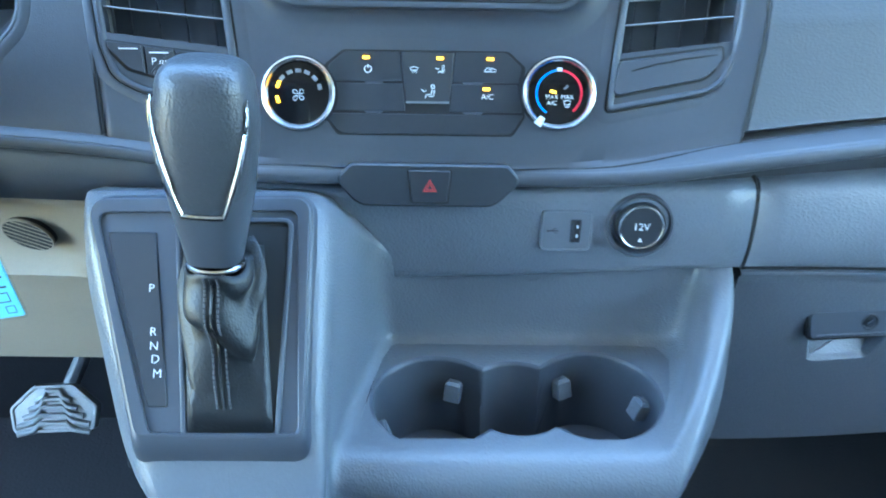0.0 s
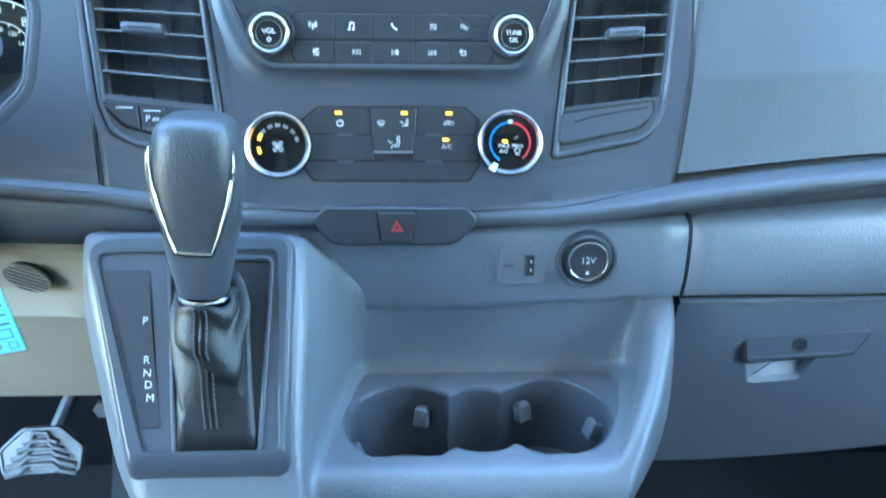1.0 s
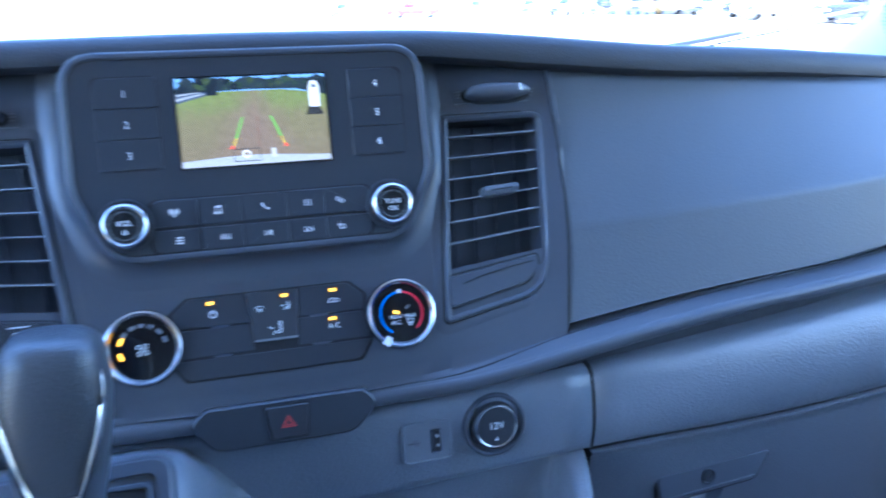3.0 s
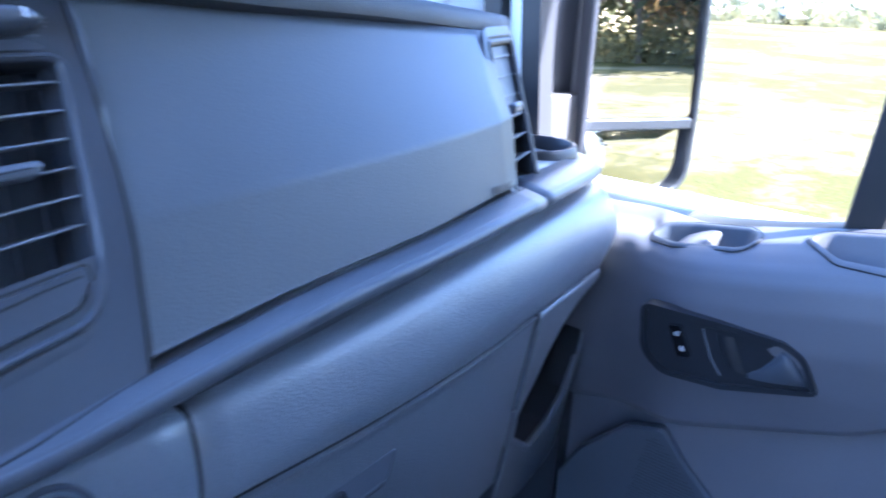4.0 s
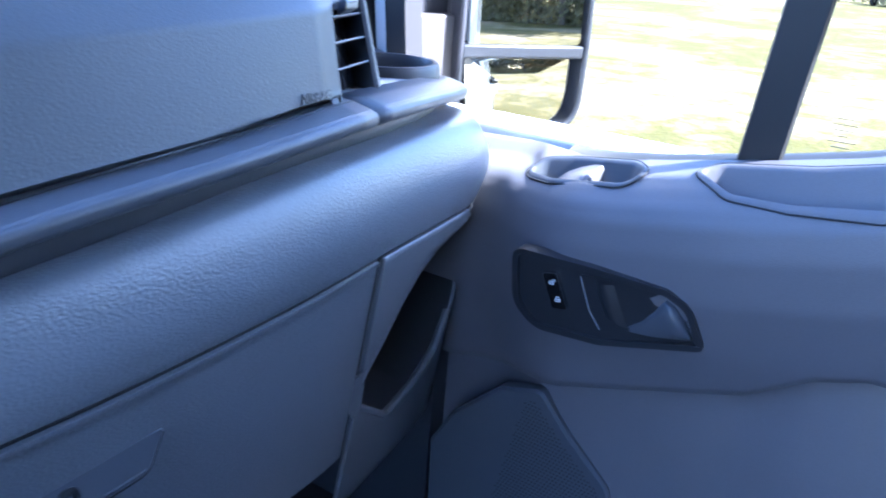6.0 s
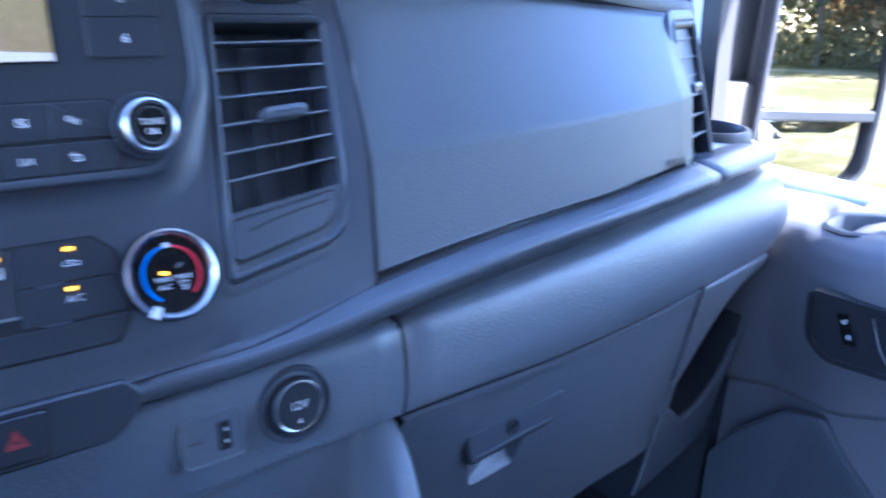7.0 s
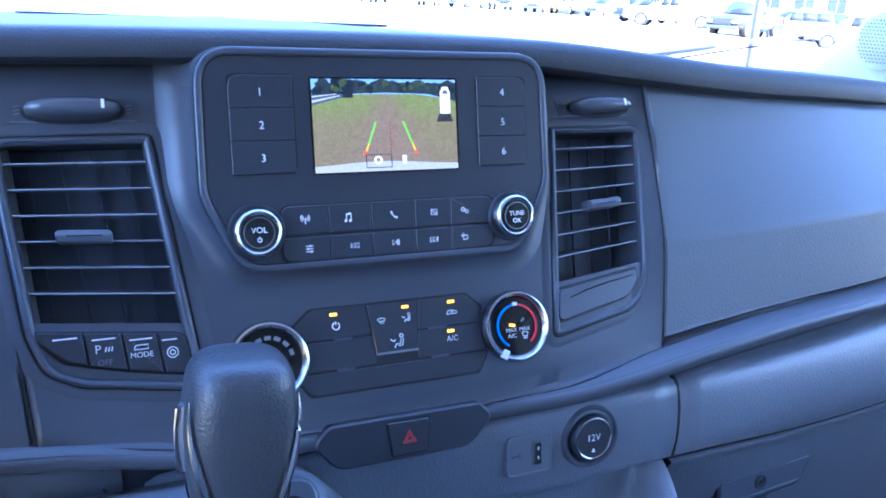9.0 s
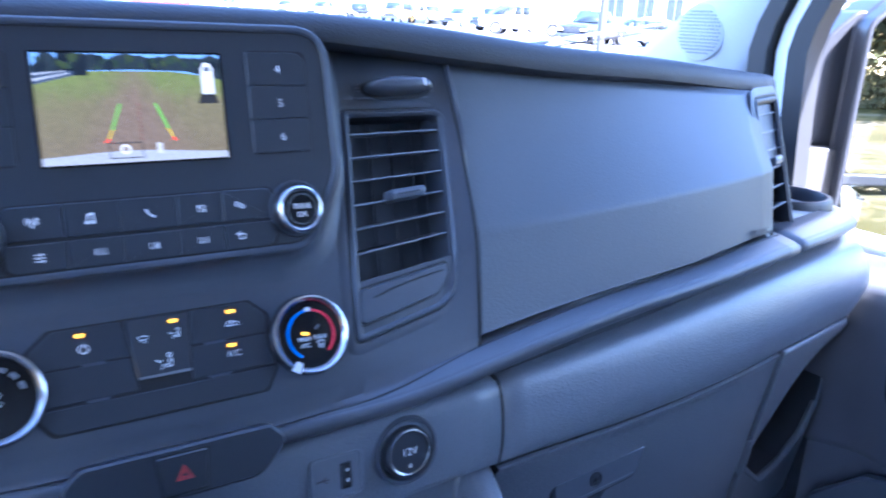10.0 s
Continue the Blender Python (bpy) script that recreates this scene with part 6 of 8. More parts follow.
# plain satin sleeve below the silver trim
lo = 0.032
bm = bmesh.new()
rows = [[bm.verts.new(grip_point(a + (0.012 * abs(math.cos(2 * math.pi * i / 40)) if a > 0.02 else 0), 2 * math.pi * i / 40, 0.0007)) for i in range(40)] for a in (0.001, 0.008, 0.014, 0.020, 0.026, 0.032)]
for a, b in zip(rows, rows[1:]):
    for i in range(40):
        bm.faces.new((a[i], a[(i + 1) % 40], b[(i + 1) % 40], b[i]))
part("grip_sleeve", bm, M_SOFT, lever, "satin dark sleeve", smooth=70)
for sgn in (-1, 1):
    pts = []
    for a in np.linspace(lo, 0.090, 16):
        t = (a - lo) / (0.090 - lo)
        half = radians(27 + 31 * t ** 0.8)
        pts.append(grip_point(a, -math.pi / 2 + sgn * half, 0.0012))
    part("trim_strip", tube(pts, [0.0014] * 4 + [0.0018] * 5 + [0.0017, 0.0015, 0.0013, 0.0011, 0.0009, 0.0007, 0.0004], 8), M_CHROME, lever, "thin silver trim strip")
pts = [grip_point(lo, -math.pi / 2 + radians(27) * (2 * i / 8 - 1), 0.0012) for i in range(9)]
part("trim_strip", tube(pts, 0.0016, 8), M_CHROME, lever, "thin silver trim strip")
part("split_line", tube([grip_point(a, -math.pi / 2, 0.0) for a in (0.003, 0.01, 0.018, 0.025, 0.031)], 0.0005, 6), M_DEEP, lever)
bpts = [grip_point(a, math.pi + 0.15, -0.0018) for a in (0.056, 0.066, 0.076, 0.085)]
part("release_button", tube(bpts, [0.0036, 0.0046, 0.0046, 0.0036], 12), M_TRIM, lever, "grey release button")
part("button_edge", tube([p + Vector((-0.0045, -0.002, 0)) for p in bpts], 0.0009, 8), M_CHROME, lever)

# ---- cab: floor, firewall, roof and walls that close it ----
FLOOR = 0.40


def setting(name, bm, material, label, **kw):
    return tagged(part(name, bm, material, None, **kw), label, name.split("_")[0], kind="structure")


setting("floor", box(-0.97, 0.93, -1.1, 1.1, FLOOR - 0.05, FLOOR), M_FLOOR, "black ribbed rubber cab floor mat")
bm = box(-0.95, 0.90, 0.80, 0.84, FLOOR, 1.06)
setting("wall_firewall", bm, M_CARPET, "dark footwell bulkhead behind the dash")
# added behind the camera; its grey sets how much fill light comes back
setting("wall_rear", box(-0.95, 0.93, -1.1, -1.06, FLOOR, 1.9), M_TRIM, "unseen plain rear wall, its grey chosen for fill light")
setting("ceiling", box(-0.95, 0.93, -1.1, 0.36, 1.86, 1.92), M_LINER, "pale fabric headlining")
# driver's side of the cab, unseen; its wide door opening is sized to set the light
bm = box(-0.99, -0.93, -1.1, -0.42, FLOOR - 0.3, 1.9)
box(-0.99, -0.93, -0.42, 0.18, FLOOR - 0.3, 0.70, bm)
box(-0.99, -0.93, 0.62, 1.1, FLOOR - 0.3, 1.16, bm)
box(-0.99, -0.93, 0.18, 0.62, FLOOR - 0.3, 0.70, bm)
box(-0.99, -0.93, -1.1, 0.40, 1.78, 1.9, bm)
setting("wall_left", bm, M_PILLAR, "unseen pale door surround that shapes light on the driver's side")
bm = box(0.90, 0.93, -1.1, -0.42, FLOOR, 1.9)
setting("wall_right", bm, M_DOOR, "dark door surround on the passenger side")
# out of view; hung low to cut light from the passenger window
setting("wall_header", box(0.82, 0.93, -1.1, 0.45, 1.52, 1.88), M_LINER, "unseen pale header, lowered to block passenger window light")
setting("wall_kick", box(0.815, 0.93, 0.57, 0.82, FLOOR, 0.85), M_BLACK, "black kick panel beside the passenger footwell")
# glass
bm = loft([[Vector((x, 1.15 - 0.2 * (x / 0.9) ** 2, 1.16)) for x in xs_between(-0.9, 0.9, 0.1)], [Vector((x * 0.9, 0.36 - 0.1 * (x / 0.9) ** 2, 1.89)) for x in xs_between(-0.9, 0.9, 0.1)]])
w = tagged(part("window_windscreen", bm, M_GLASS), "clear raked windscreen", "window", kind="structure")
w.visible_shadow = False

# windscreen pillars
def pillar(sx):
    p = thing("windscreen_pillar", "pale grey trimmed windscreen pillar" + (" with a round tweeter grille" if sx > 0 else ""), "pillar", kind="structure")
    rows = []
    for z in (1.04, 1.09, 1.13, 1.17, 1.21, 1.26, 1.32, 1.40, 1.55, 1.70, 1.88):
        yl = float(np.interp(z, [1.04, 1.13, 1.21, 1.30, 1.45, 1.65, 1.88], [1.06, 0.958, 0.845, 0.745, 0.60, 0.43, 0.25]))
        yr = float(np.interp(z, [1.04, 1.13, 1.21, 1.30, 1.45, 1.65, 1.88], [0.80, 0.748, 0.692, 0.63, 0.51, 0.36, 0.19]))
        xo = 0.858 - 0.06 * (z - 1.04)
        ring = [Vector((sx * (xo + dx), yr + (yl - yr) * k, z)) for k, dx in ((0.0, 0.045), (0.0, 0.008), (0.03, -0.001), (0.1, -0.008), (0.3, -0.018), (0.55, -0.022), (0.8, -0.020), (0.94, -0.013), (0.985, -0.004), (1.0, 0.006), (1.0, 0.045))]
        rows.append(ring + [ring[0]])
    part("trim", loft(rows), M_PILLAR, p, smooth=70)
    if sx > 0:
        g = part("tweeter_grille", lathe([(0.038, -0.010), (0.038, 0.0015), (0.036, 0.0028), (0.0, 0.004)], 40), M_PILLAR, p, "round grey tweeter grille", m=Matrix.Translation((0.829, 0.823, 1.168)) @ look((0, 0, 0), (0.99, 0.10, 0.05)).to_3x3().to_4x4())
        bm = bmesh.new()
        for i in range(-6, 7):
            for j in range(-6, 7):
                x, y = (i + 0.5 * (j % 2)) * 0.0052, j * 0.0046
                if x * x + y * y < 0.033**2:
                    lathe([(0.0014, 0.0036), (0.0014, 0.0044), (0, 0.0044)], 6, bm, (x, y))
        tagged(part("grille_holes", bm, M_GREYINK, g), kind="stuff")
    return p


pillar(1)
pillar(-1)

# ---- passenger door ----
door = thing("door_passenger", "grey plastic front passenger door, closed", "door", kind="structure")


def sill_rise(y):
    """How much higher the door top stands than at its front end."""
    return float(np.interp(y, [-0.4, 0.14, 0.2, 0.26, 0.36, 0.44, 0.56], [0.075, 0.036, 0.018, 0.004, -0.016, -0.028, -0.034]))


def door_x(y, z):
    zs = [0.40, 0.62, 0.70, 0.75, 0.79, 0.84, 0.88, 0.905, 0.92, 0.932, 0.942, 0.950]
    xs_ = [0.80, 0.795, 0.79, 0.782, 0.770, 0.762, 0.762, 0.766, 0.774, 0.788, 0.808, 0.835]
    x = float(np.interp(z - sill_rise(y), zs, xs_))
    flat = float(np.interp(z - sill_rise(y), [0.40, 0.62, 0.70, 0.75, 0.79, 0.84, 0.88, 0.912, 0.924, 0.931, 0.935, 0.950], [0.80, 0.795, 0.79, 0.782, 0.770, 0.762, 0.762, 0.765, 0.771, 0.782, 0.812, 0.835]))
    x += (flat - x) * smoothstep(0.470, 0.495, y)
    return x + 0.04 * smoothstep(0.40, 0.52, y) - 0.02 * smoothstep(0.25, -0.2, y)


def crease_z(y):
    return float(np.interp(y, [-0.4, 0.09, 0.15, 0.19, 0.235, 0.29, 0.41, 0.48, 0.56], [0.80, 0.815, 0.816, 0.800, 0.766, 0.746, 0.704, 0.688, 0.668]))


def door_z(x, y):
    """Height of the rolled door top over a place in the plan."""
    zs = [0.88, 0.905, 0.92, 0.932, 0.942, 0.950]
    xs_ = [0.762, 0.766, 0.774, 0.788, 0.808, 0.835]
    return float(np.interp(x - 0.04 * smoothstep(0.40, 0.52, y) + 0.02 * smoothstep(0.25, -0.2, y), xs_, zs)) + sill_rise(y)


CUP = rounded([(0.815, 0.480), (0.832, 0.468), (0.833, 0.440), (0.825, 0.376), (0.811, 0.360), (0.789, 0.372), (0.799, 0.445)], [0.012, 0.012, 0.02, 0.016, 0.016, 0.022, 0.025], 8)
DISH = rounded([(0.811, 0.318), (0.823, 0.300), (0.815, 0.228), (0.812, 0.166), (0.768, 0.148), (0.776, 0.236), (0.784, 0.284)], [0.012, 0.016, 0.04, 0.014, 0.018, 0.06, 0.03], 8)
ys = xs_between(-0.45, 0.62, 0.003)
lines = []
for y in ys:
    rise = sill_rise(y)
    top = 0.950 + rise
    cz = crease_z(y)
    row = []
    for k in range(45):
        z = cz + (top - cz) * (1 - (1 - k / 44) ** 1.7)
        row.append(Vector((door_x(y, z), y, z)))
    row.insert(0, Vector((door_x(y, cz) + 0.014, y, cz - 0.004)))
    lines.append(row)
bm = loft(lines)
hole = []
for f in bm.faces:
    q = f.calc_center_median()
    if q.z > 0.87 and any(within([Vector(p) for p in inset(o, 0.0005)], q.x, q.y) for o in (CUP, DISH)):
        hole.append(f)
bmesh.ops.delete(bm, geom=hole, context="FACES")
for o in (CUP, DISH):
    snap_rim(bm, inset(o, -0.0008), 1, lambda q, p: Vector((p.x, p.y, door_z(p.x, p.y))) if q.z > 0.87 else q)
part("upper_panel", bm, M_DOOR, door, "smooth grey upper door panel", smooth=70)
lines = []
for y in ys:
    cz = crease_z(y)
    lines.append([Vector((door_x(y, cz) + 0.013 - 0.012 * math.sin(math.pi * t) * smoothstep(0.4, 0.1, y), y, (cz - 0.003) * (1 - t) + FLOOR * t)) for t in np.linspace(0, 1, 8)])
part("lower_panel", loft(lines), M_DOOR, door, "grey lower door panel", smooth=60)


def dpt(y, z, y0=0.36, z0=0.81):
    return (-(y - y0), z - z0)


MD = Matrix.Translation((0.7605, 0.36, 0.81)) @ Matrix(((0, 0, -1), (-1, 0, 0), (0, 1, 0))).to_4x4() @ pose(0, 0, 0, 4, 3, 0)
bz = rounded([dpt(*p) for p in ((0.453, 0.849), (0.449, 0.792), (0.424, 0.7725), (0.361, 0.7760), (0.2705, 0.8005), (0.287, 0.836), (0.308, 0.8465), (0.372, 0.8490))], [0.012, 0.034, 0.03, 0.04, 0.006, 0.026, 0.02, 0.05], 8)
part("handle_bezel", band(bz, inset(bz, 0.0055), -0.012, 0.0030), M_HANDLE, door, "black door handle surround", m=MD, bevel=0.0014)
part("handle_plate", slab(inset(bz, 0.0035), -0.014, -0.002), M_HANDLE, door, "recessed dark handle plate", m=MD)
cup = rounded([dpt(*p) for p in ((0.388, 0.838), (0.376, 0.809), (0.362, 0.787), (0.318, 0.790), (0.281, 0.8045), (0.294, 0.830), (0.312, 0.8395), (0.350, 0.841))], [0.004, 0.02, 0.006, 0.02, 0.005, 0.014, 0.012, 0.02], 5)
part("handle_cup", slab(cup, -0.0022, -0.0012), M_HANDLE, door, "dark gloss finger recess", m=MD)
part("cup_edge", tube([Vector((*dpt(y, z), -0.0008)) for y, z in ((0.386, 0.836), (0.380, 0.820), (0.374, 0.805), (0.363, 0.790))], 0.0005, 6), M_EDGE, door, m=MD)
hp = [[Vector((*dpt(y, z), w)) for y, z, w in row] for row in (
    ((0.372, 0.836, -0.001), (0.366, 0.820, 0.000), (0.358, 0.803, -0.001)), ((0.367, 0.836, 0.003), (0.361, 0.820, 0.004), (0.352, 0.803, 0.002)),
    ((0.361, 0.836, 0.002), (0.354, 0.819, 0.003), (0.346, 0.801, 0.002)), ((0.355, 0.836, -0.001), (0.347, 0.818, -0.001), (0.338, 0.799, -0.001)))]
part("handle_rib", loft(hp), M_HANDLE, door, smooth=60, m=MD)
# pull handle: a paddle that swells towards its rear end
rows = []
for y, zt, zb, w in ((0.340, 0.800, 0.7955, -0.002), (0.326, 0.811, 0.797, 0.001), (0.317, 0.823, 0.799, 0.004), (0.309, 0.8365, 0.801, 0.006), (0.301, 0.8335, 0.803, 0.0065), (0.292, 0.823, 0.8045, 0.0055), (0.2835, 0.8095, 0.806, 0.002)):
    rows.append([Vector((*dpt(y, zt), -0.003)), Vector((*dpt(y, zt - 0.001), w * 0.7)), Vector((*dpt(y, zt * 0.7 + zb * 0.3), w)), Vector((*dpt(y, zt * 0.3 + zb * 0.7), w)), Vector((*dpt(y, zb + 0.001), w * 0.6)), Vector((*dpt(y, zb), -0.003))])
part("door_handle", loft(rows), M_SOFT, door, "grey pull handle", m=MD, smooth=60)
lk = rounded([dpt(*p) for p in ((0.4215, 0.8315), (0.4080, 0.8335), (0.3940, 0.8010), (0.4085, 0.7985))], 0.003, 3)
sw = part("lock_switch", slab(lk, -0.002, 0.0022, chamfer=0.0006), M_GLOSS, door, "black lock switch with silver edge", m=MD)
part("switch_edge", band(inset(lk, -0.0003), inset(lk, 0.0003), -0.001, 0.0024), M_CHROME, sw, "thin silver outline")
for y, z, op in ((0.4115, 0.824, 1), (0.4040, 0.8085, 0)):
    bm = bmesh.new()
    x, v = dpt(y, z)
    o = [(x - 0.0022, v - 0.002), (x + 0.0022, v - 0.002), (x + 0.0022, v + 0.0008), (x - 0.0022, v + 0.0008)]
    band(o, [(x + (a - x) * 0.6, v - 0.0006 + (b + 0.0006 - v) * 0.6) for a, b in o], 0, 0.0003, bm)
    tube([(x - 0.0014 + op * 0.002, v + 0.0008, 0), (x - 0.0014 + op * 0.002, v + 0.0026, 0), (x + 0.0014 + op * 0.002, v + 0.0026, 0), (x + 0.0014 + op * 0.002, v + (0.0008 if not op else 0.0018), 0)], 0.0004, 6, bm)
    part("padlock_symbol", bm, M_WHITE, sw, m=Matrix.Translation((0, 0, 0.0022)))
# pull cup and the long pocket let into the door top
def sill_dish(name, o, depth, slope, label):
    bm = bmesh.new()
    rings = []
    for d, w in ((-0.0034, -0.0008), (-0.0028, 0.0016), (-0.001, 0.0024), (0.0010, 0.0018), (0.0022, -0.0010), (0.0028, -0.006), (0.0040, -depth * 0.85), (0.0062, -depth)):
        ring = []
        mid_y = sum(p[1] for p in o) / len(o)
        base = sum(door_z(*p) for p in o) / len(o)
        for p in inset(o, d):
            z = door_z(p[0], p[1])
            flat = base + slope * (p[1] - mid_y)
            k = min(1.0, max(0.0, -w / depth))
            ring.append(bm.verts.new((p[0] + 0.25 * min(0, w + 0.002), p[1], z * (1 - k) + flat * k + w)))
        rings.append(ring)
    for a, b in zip(rings, rings[1:]):
        for i in range(len(a)):
            bm.faces.new((a[i], a[(i + 1) % len(a)], b[(i + 1) % len(a)], b[i]))
    bm.faces.new(rings[-1])
    joint = [Vector((p[0], p[1], door_z(*p) + 0.0012)) for p in inset(o, -0.0036)]
    part("dish_joint", tube(joint + joint[:1], 0.0009, 6), M_DEEP, door)
    # the shallower cup is door plastic too, coloured darker for the shade inside
    return part(name, bm, M_DOOR if depth > 0.05 else M_SOFT, door, label, smooth=50)


sill_dish("sill_cup", CUP, 0.045, -0.16, "small oval grip cup in the door top, darkened for shade")
sill_dish("sill_pocket", DISH, 0.052, -0.18, "long open pocket in the door top")
rows = []
for y, dz in ((0.456, -0.019), (0.452, -0.012), (0.445, -0.007), (0.432, -0.0035), (0.420, -0.002), (0.412, -0.0025), (0.409, -0.006), (0.409, -0.018)):
    rows.append([Vector((x, y - 0.25 * (x - 0.81), door_z(min(x, 0.826), y) + dz)) for x in (0.7965, 0.804, 0.812, 0.820, 0.8275)])
part("grip_hook", loft(rows), M_DOOR, door, "sloping grey grip in the cup", smooth=50)
# speaker grille
sp = rounded([(-(y - 0.42), z - 0.62) for y, z in ((0.553, 0.575), (0.526, 0.622), (0.470, 0.676), (0.424, 0.690), (0.388, 0.652), (0.340, 0.612), (0.30, 0.48), (0.55, 0.46))], 0.014, 5)
MS = Matrix.Translation((0.796, 0.42, 0.62)) @ Matrix(((0, 0, -1), (-1, 0, 0), (0, 1, 0))).to_4x4()
spk = part("speaker_grille", slab(sp, -0.01, 0.006, chamfer=0.003), M_SOFT, door, "dark perforated speaker grille", m=MS)
bm = bmesh.new()
for i in range(36):
    for j in range(40):
        x, y = -0.07 + i * 0.0042 + 0.0021 * (j % 2), -0.11 + j * 0.0042
        if x > -0.03 + y * 0.2 and within([Vector(p) for p in inset(sp, 0.012)], x, y):
            slab([(x + 0.0011 * math.cos(a), y + 0.0011 * math.sin(a)) for a in (0, 1.57, 3.14, 4.71)], 0.006, 0.0064, bm)
tagged(part("speaker_holes", bm, M_DEEP, spk), kind="stuff")

# door frame and glass
def glass_x(z):
    return 0.872 - (z - 0.95) * 0.13


bm = bmesh.new()
vs = [bm.verts.new((glass_x(z), y, z)) for y, z in ((0.62, 0.93), (-0.45, 0.965), (-0.45, 1.72), (0.36, 1.72))]
bm.faces.new(vs)
w = part("window_glass", bm, M_SIDEGLASS, door, "side window, tinted to dim the light from its side")
# small printed mark in the corner of the glass
for k, (y0, y1) in enumerate(((0.216, 0.228), (0.212, 0.232), (0.214, 0.230), (0.218, 0.226), (0.211, 0.233), (0.215, 0.229))):
    z = 0.991 - k * 0.0048
    part("glass_print", box(glass_x(z) - 0.0032, glass_x(z) - 0.0026, y0, y1, z - 0.0003, z + 0.0003), M_FOOT, w, "small unreadable print on the glass")
rows = []
for y in [q for q in ys if q < 0.46]:
    rise = sill_rise(y)
    z = 0.950 + rise
    x = door_x(y, z)
    rows.append([Vector((x - 0.002, y, z - 0.002)), Vector((x + 0.01, y, z + 0.002)), Vector((x + 0.03, y, z + 0.001)), Vector((x + 0.04, y, z - 0.02)), Vector((x + 0.04, y, z - 0.2))])
part("sill_seal", loft(rows), M_RUBBER, door, "black window sill seal", smooth=60)
bm = bmesh.new()
rows = []
for t in np.linspace(0, 1, 6):
    z = 0.925 + 0.78 * t
    y = 0.279 - 0.0936 * t
    x = glass_x(z) - 0.030
    rows.append([Vector((x, y + 0.019, z)), Vector((x - 0.004, y + 0.017, z)), Vector((x - 0.004, y - 0.015, z)), Vector((x, y - 0.017, z)), Vector((x, y + 0.019, z))])
part("window_divider", loft(rows, bm), M_RUBBER, door, "black upright window divider bar", smooth=30)
# front edge of the door frame: seals and bare painted jamb
def upright(name, material, y0, x0, wdt, dpt_, label):
    rows = []
    for t in np.linspace(0, 1, 28):
        z = 0.93 + 0.85 * t
        up = max(0.0, z - 1.14)
        y = y0 - 0.75 * (up - 0.05 * (1 - math.exp(-up / 0.05)))
        x = x0 - 0.10 * t
        ring = [Vector((x, y - wdt / 2, z)), Vector((x - dpt_, y - wdt / 2, z)), Vector((x - dpt_, y + wdt / 2, z)), Vector((x, y + wdt / 2, z))]
        rows.append(ring + [ring[0]])
    return part(name, loft(rows), material, door, label, smooth=30)


upright("frame_seal", M_RUBBER, 0.669, 0.880, 0.027, 0.030, "black door frame seal")
upright("door_jamb", M_BODY, 0.6965, 0.885, 0.027, 0.018, "white painted door jamb")
upright("pillar_seal", M_RUBBER, 0.726, 0.885, 0.026, 0.034, "black pillar seal")
upright("jamb_gap", M_DEEP, 0.7115, 0.885, 0.004, 0.012, "dark gap beside the jamb")
# outer skin
bm = box(0.88, 0.935, -0.5, 0.66, -0.05, 0.93)
part("door_skin", bm, M_BODY, door, "white outer door skin", bevel=0.01)
part("outer_handle", tube([(0.94, -0.38, 0.82), (0.97, -0.36, 0.82), (0.97, -0.22, 0.82), (0.94, -0.2, 0.82)], 0.012, 8), M_BLACK, door, "black outer handle")

# the van's own white side behind the door
van = thing("van_body", "white painted van side behind the front door", "van")
part("side_panel", box(0.885, 0.945, -4.6, -0.52, 0.0, 2.15), M_BODY, van, bevel=0.03)
part("roof", box(-1.0, 0.96, -4.6, 0.30, 1.98, 2.16), M_BODY, van, bevel=0.05)
part("side_moulding", box(0.94, 0.955, -4.5, -0.55, 0.30, 0.42), M_BLACK, van, "black side moulding", bevel=0.008)
part("bonnet", loft([[Vector((x, y, 0.98 - 0.20 * (y - 1.15) - 0.05 * abs(x))) for x in xs_between(-0.9, 0.9, 0.15)] for y in (1.12, 1.4, 1.75, 1.9)]), M_BODY, van, "white short bonnet", solid=0.02)

# ---- door mirror ----
mirror = thing("door_mirror", "tall black door mirror with two panes on a grey arm", "mirror")
A = Vector((0.942, 0.643, 0))
uu = Vector((0.874, -0.486, 0)).normalized()
nn = Vector((uu.y, -uu.x, 0))     # towards the cab, rearwards
MM = Matrix((uu, Vector((0, 0, 1)), nn)).transposed().to_4x4()
MM.translation = A
shell = rounded([(-0.012, 0.915), (0.03, 0.884), (0.075, 0.883), (0.171, 0.888), (0.174, 0.998), (0.169, 1.195), (0.142, 1.228), (0.028, 1.224), (-0.010, 1.19)], [0.015, 0.02, 0.02, 0.07, 0.03, 0.03, 0.02, 0.03, 0.03], 10)
part("housing", slab(shell, -0.11, -0.022), M_BLACK, mirror, "black mirror housing", m=MM, bevel=0.02, seg=3)
up = rounded([(0.0, 0.9965), (0.1615, 0.9965), (0.157, 1.188), (0.134, 1.215), (0.032, 1.212), (0.002, 1.185)], [0.006, 0.008, 0.02, 0.02, 0.02, 0.015], 4)
lo_ = rounded([(0.002, 0.9796), (0.157, 0.980), (0.153, 0.899), (0.043, 0.8925), (0.010, 0.912)], [0.006, 0.006, 0.05, 0.03, 0.01], 8)
part("frame", band(shell, inset(shell, 0.008), -0.026, 0.004), M_BLACK, mirror, "grey-black frame", m=MM, bevel=0.003)
part("bridge", slab(rect(-0.005, 0.980, 0.166, 0.996), -0.024, 0.002), M_BLACK, mirror, m=MM, bevel=0.003)
part("main_pane", slab([(u, v - 0.9965) for u, v in up], -0.004, 0.0), M_MIRROR, mirror, "large flat mirror pane", m=MM @ pose(0, 0.9965, -0.002, -1.3, 0, 0))
bm = bmesh.new()
cu, cv = 0.062, 0.945
rings = []
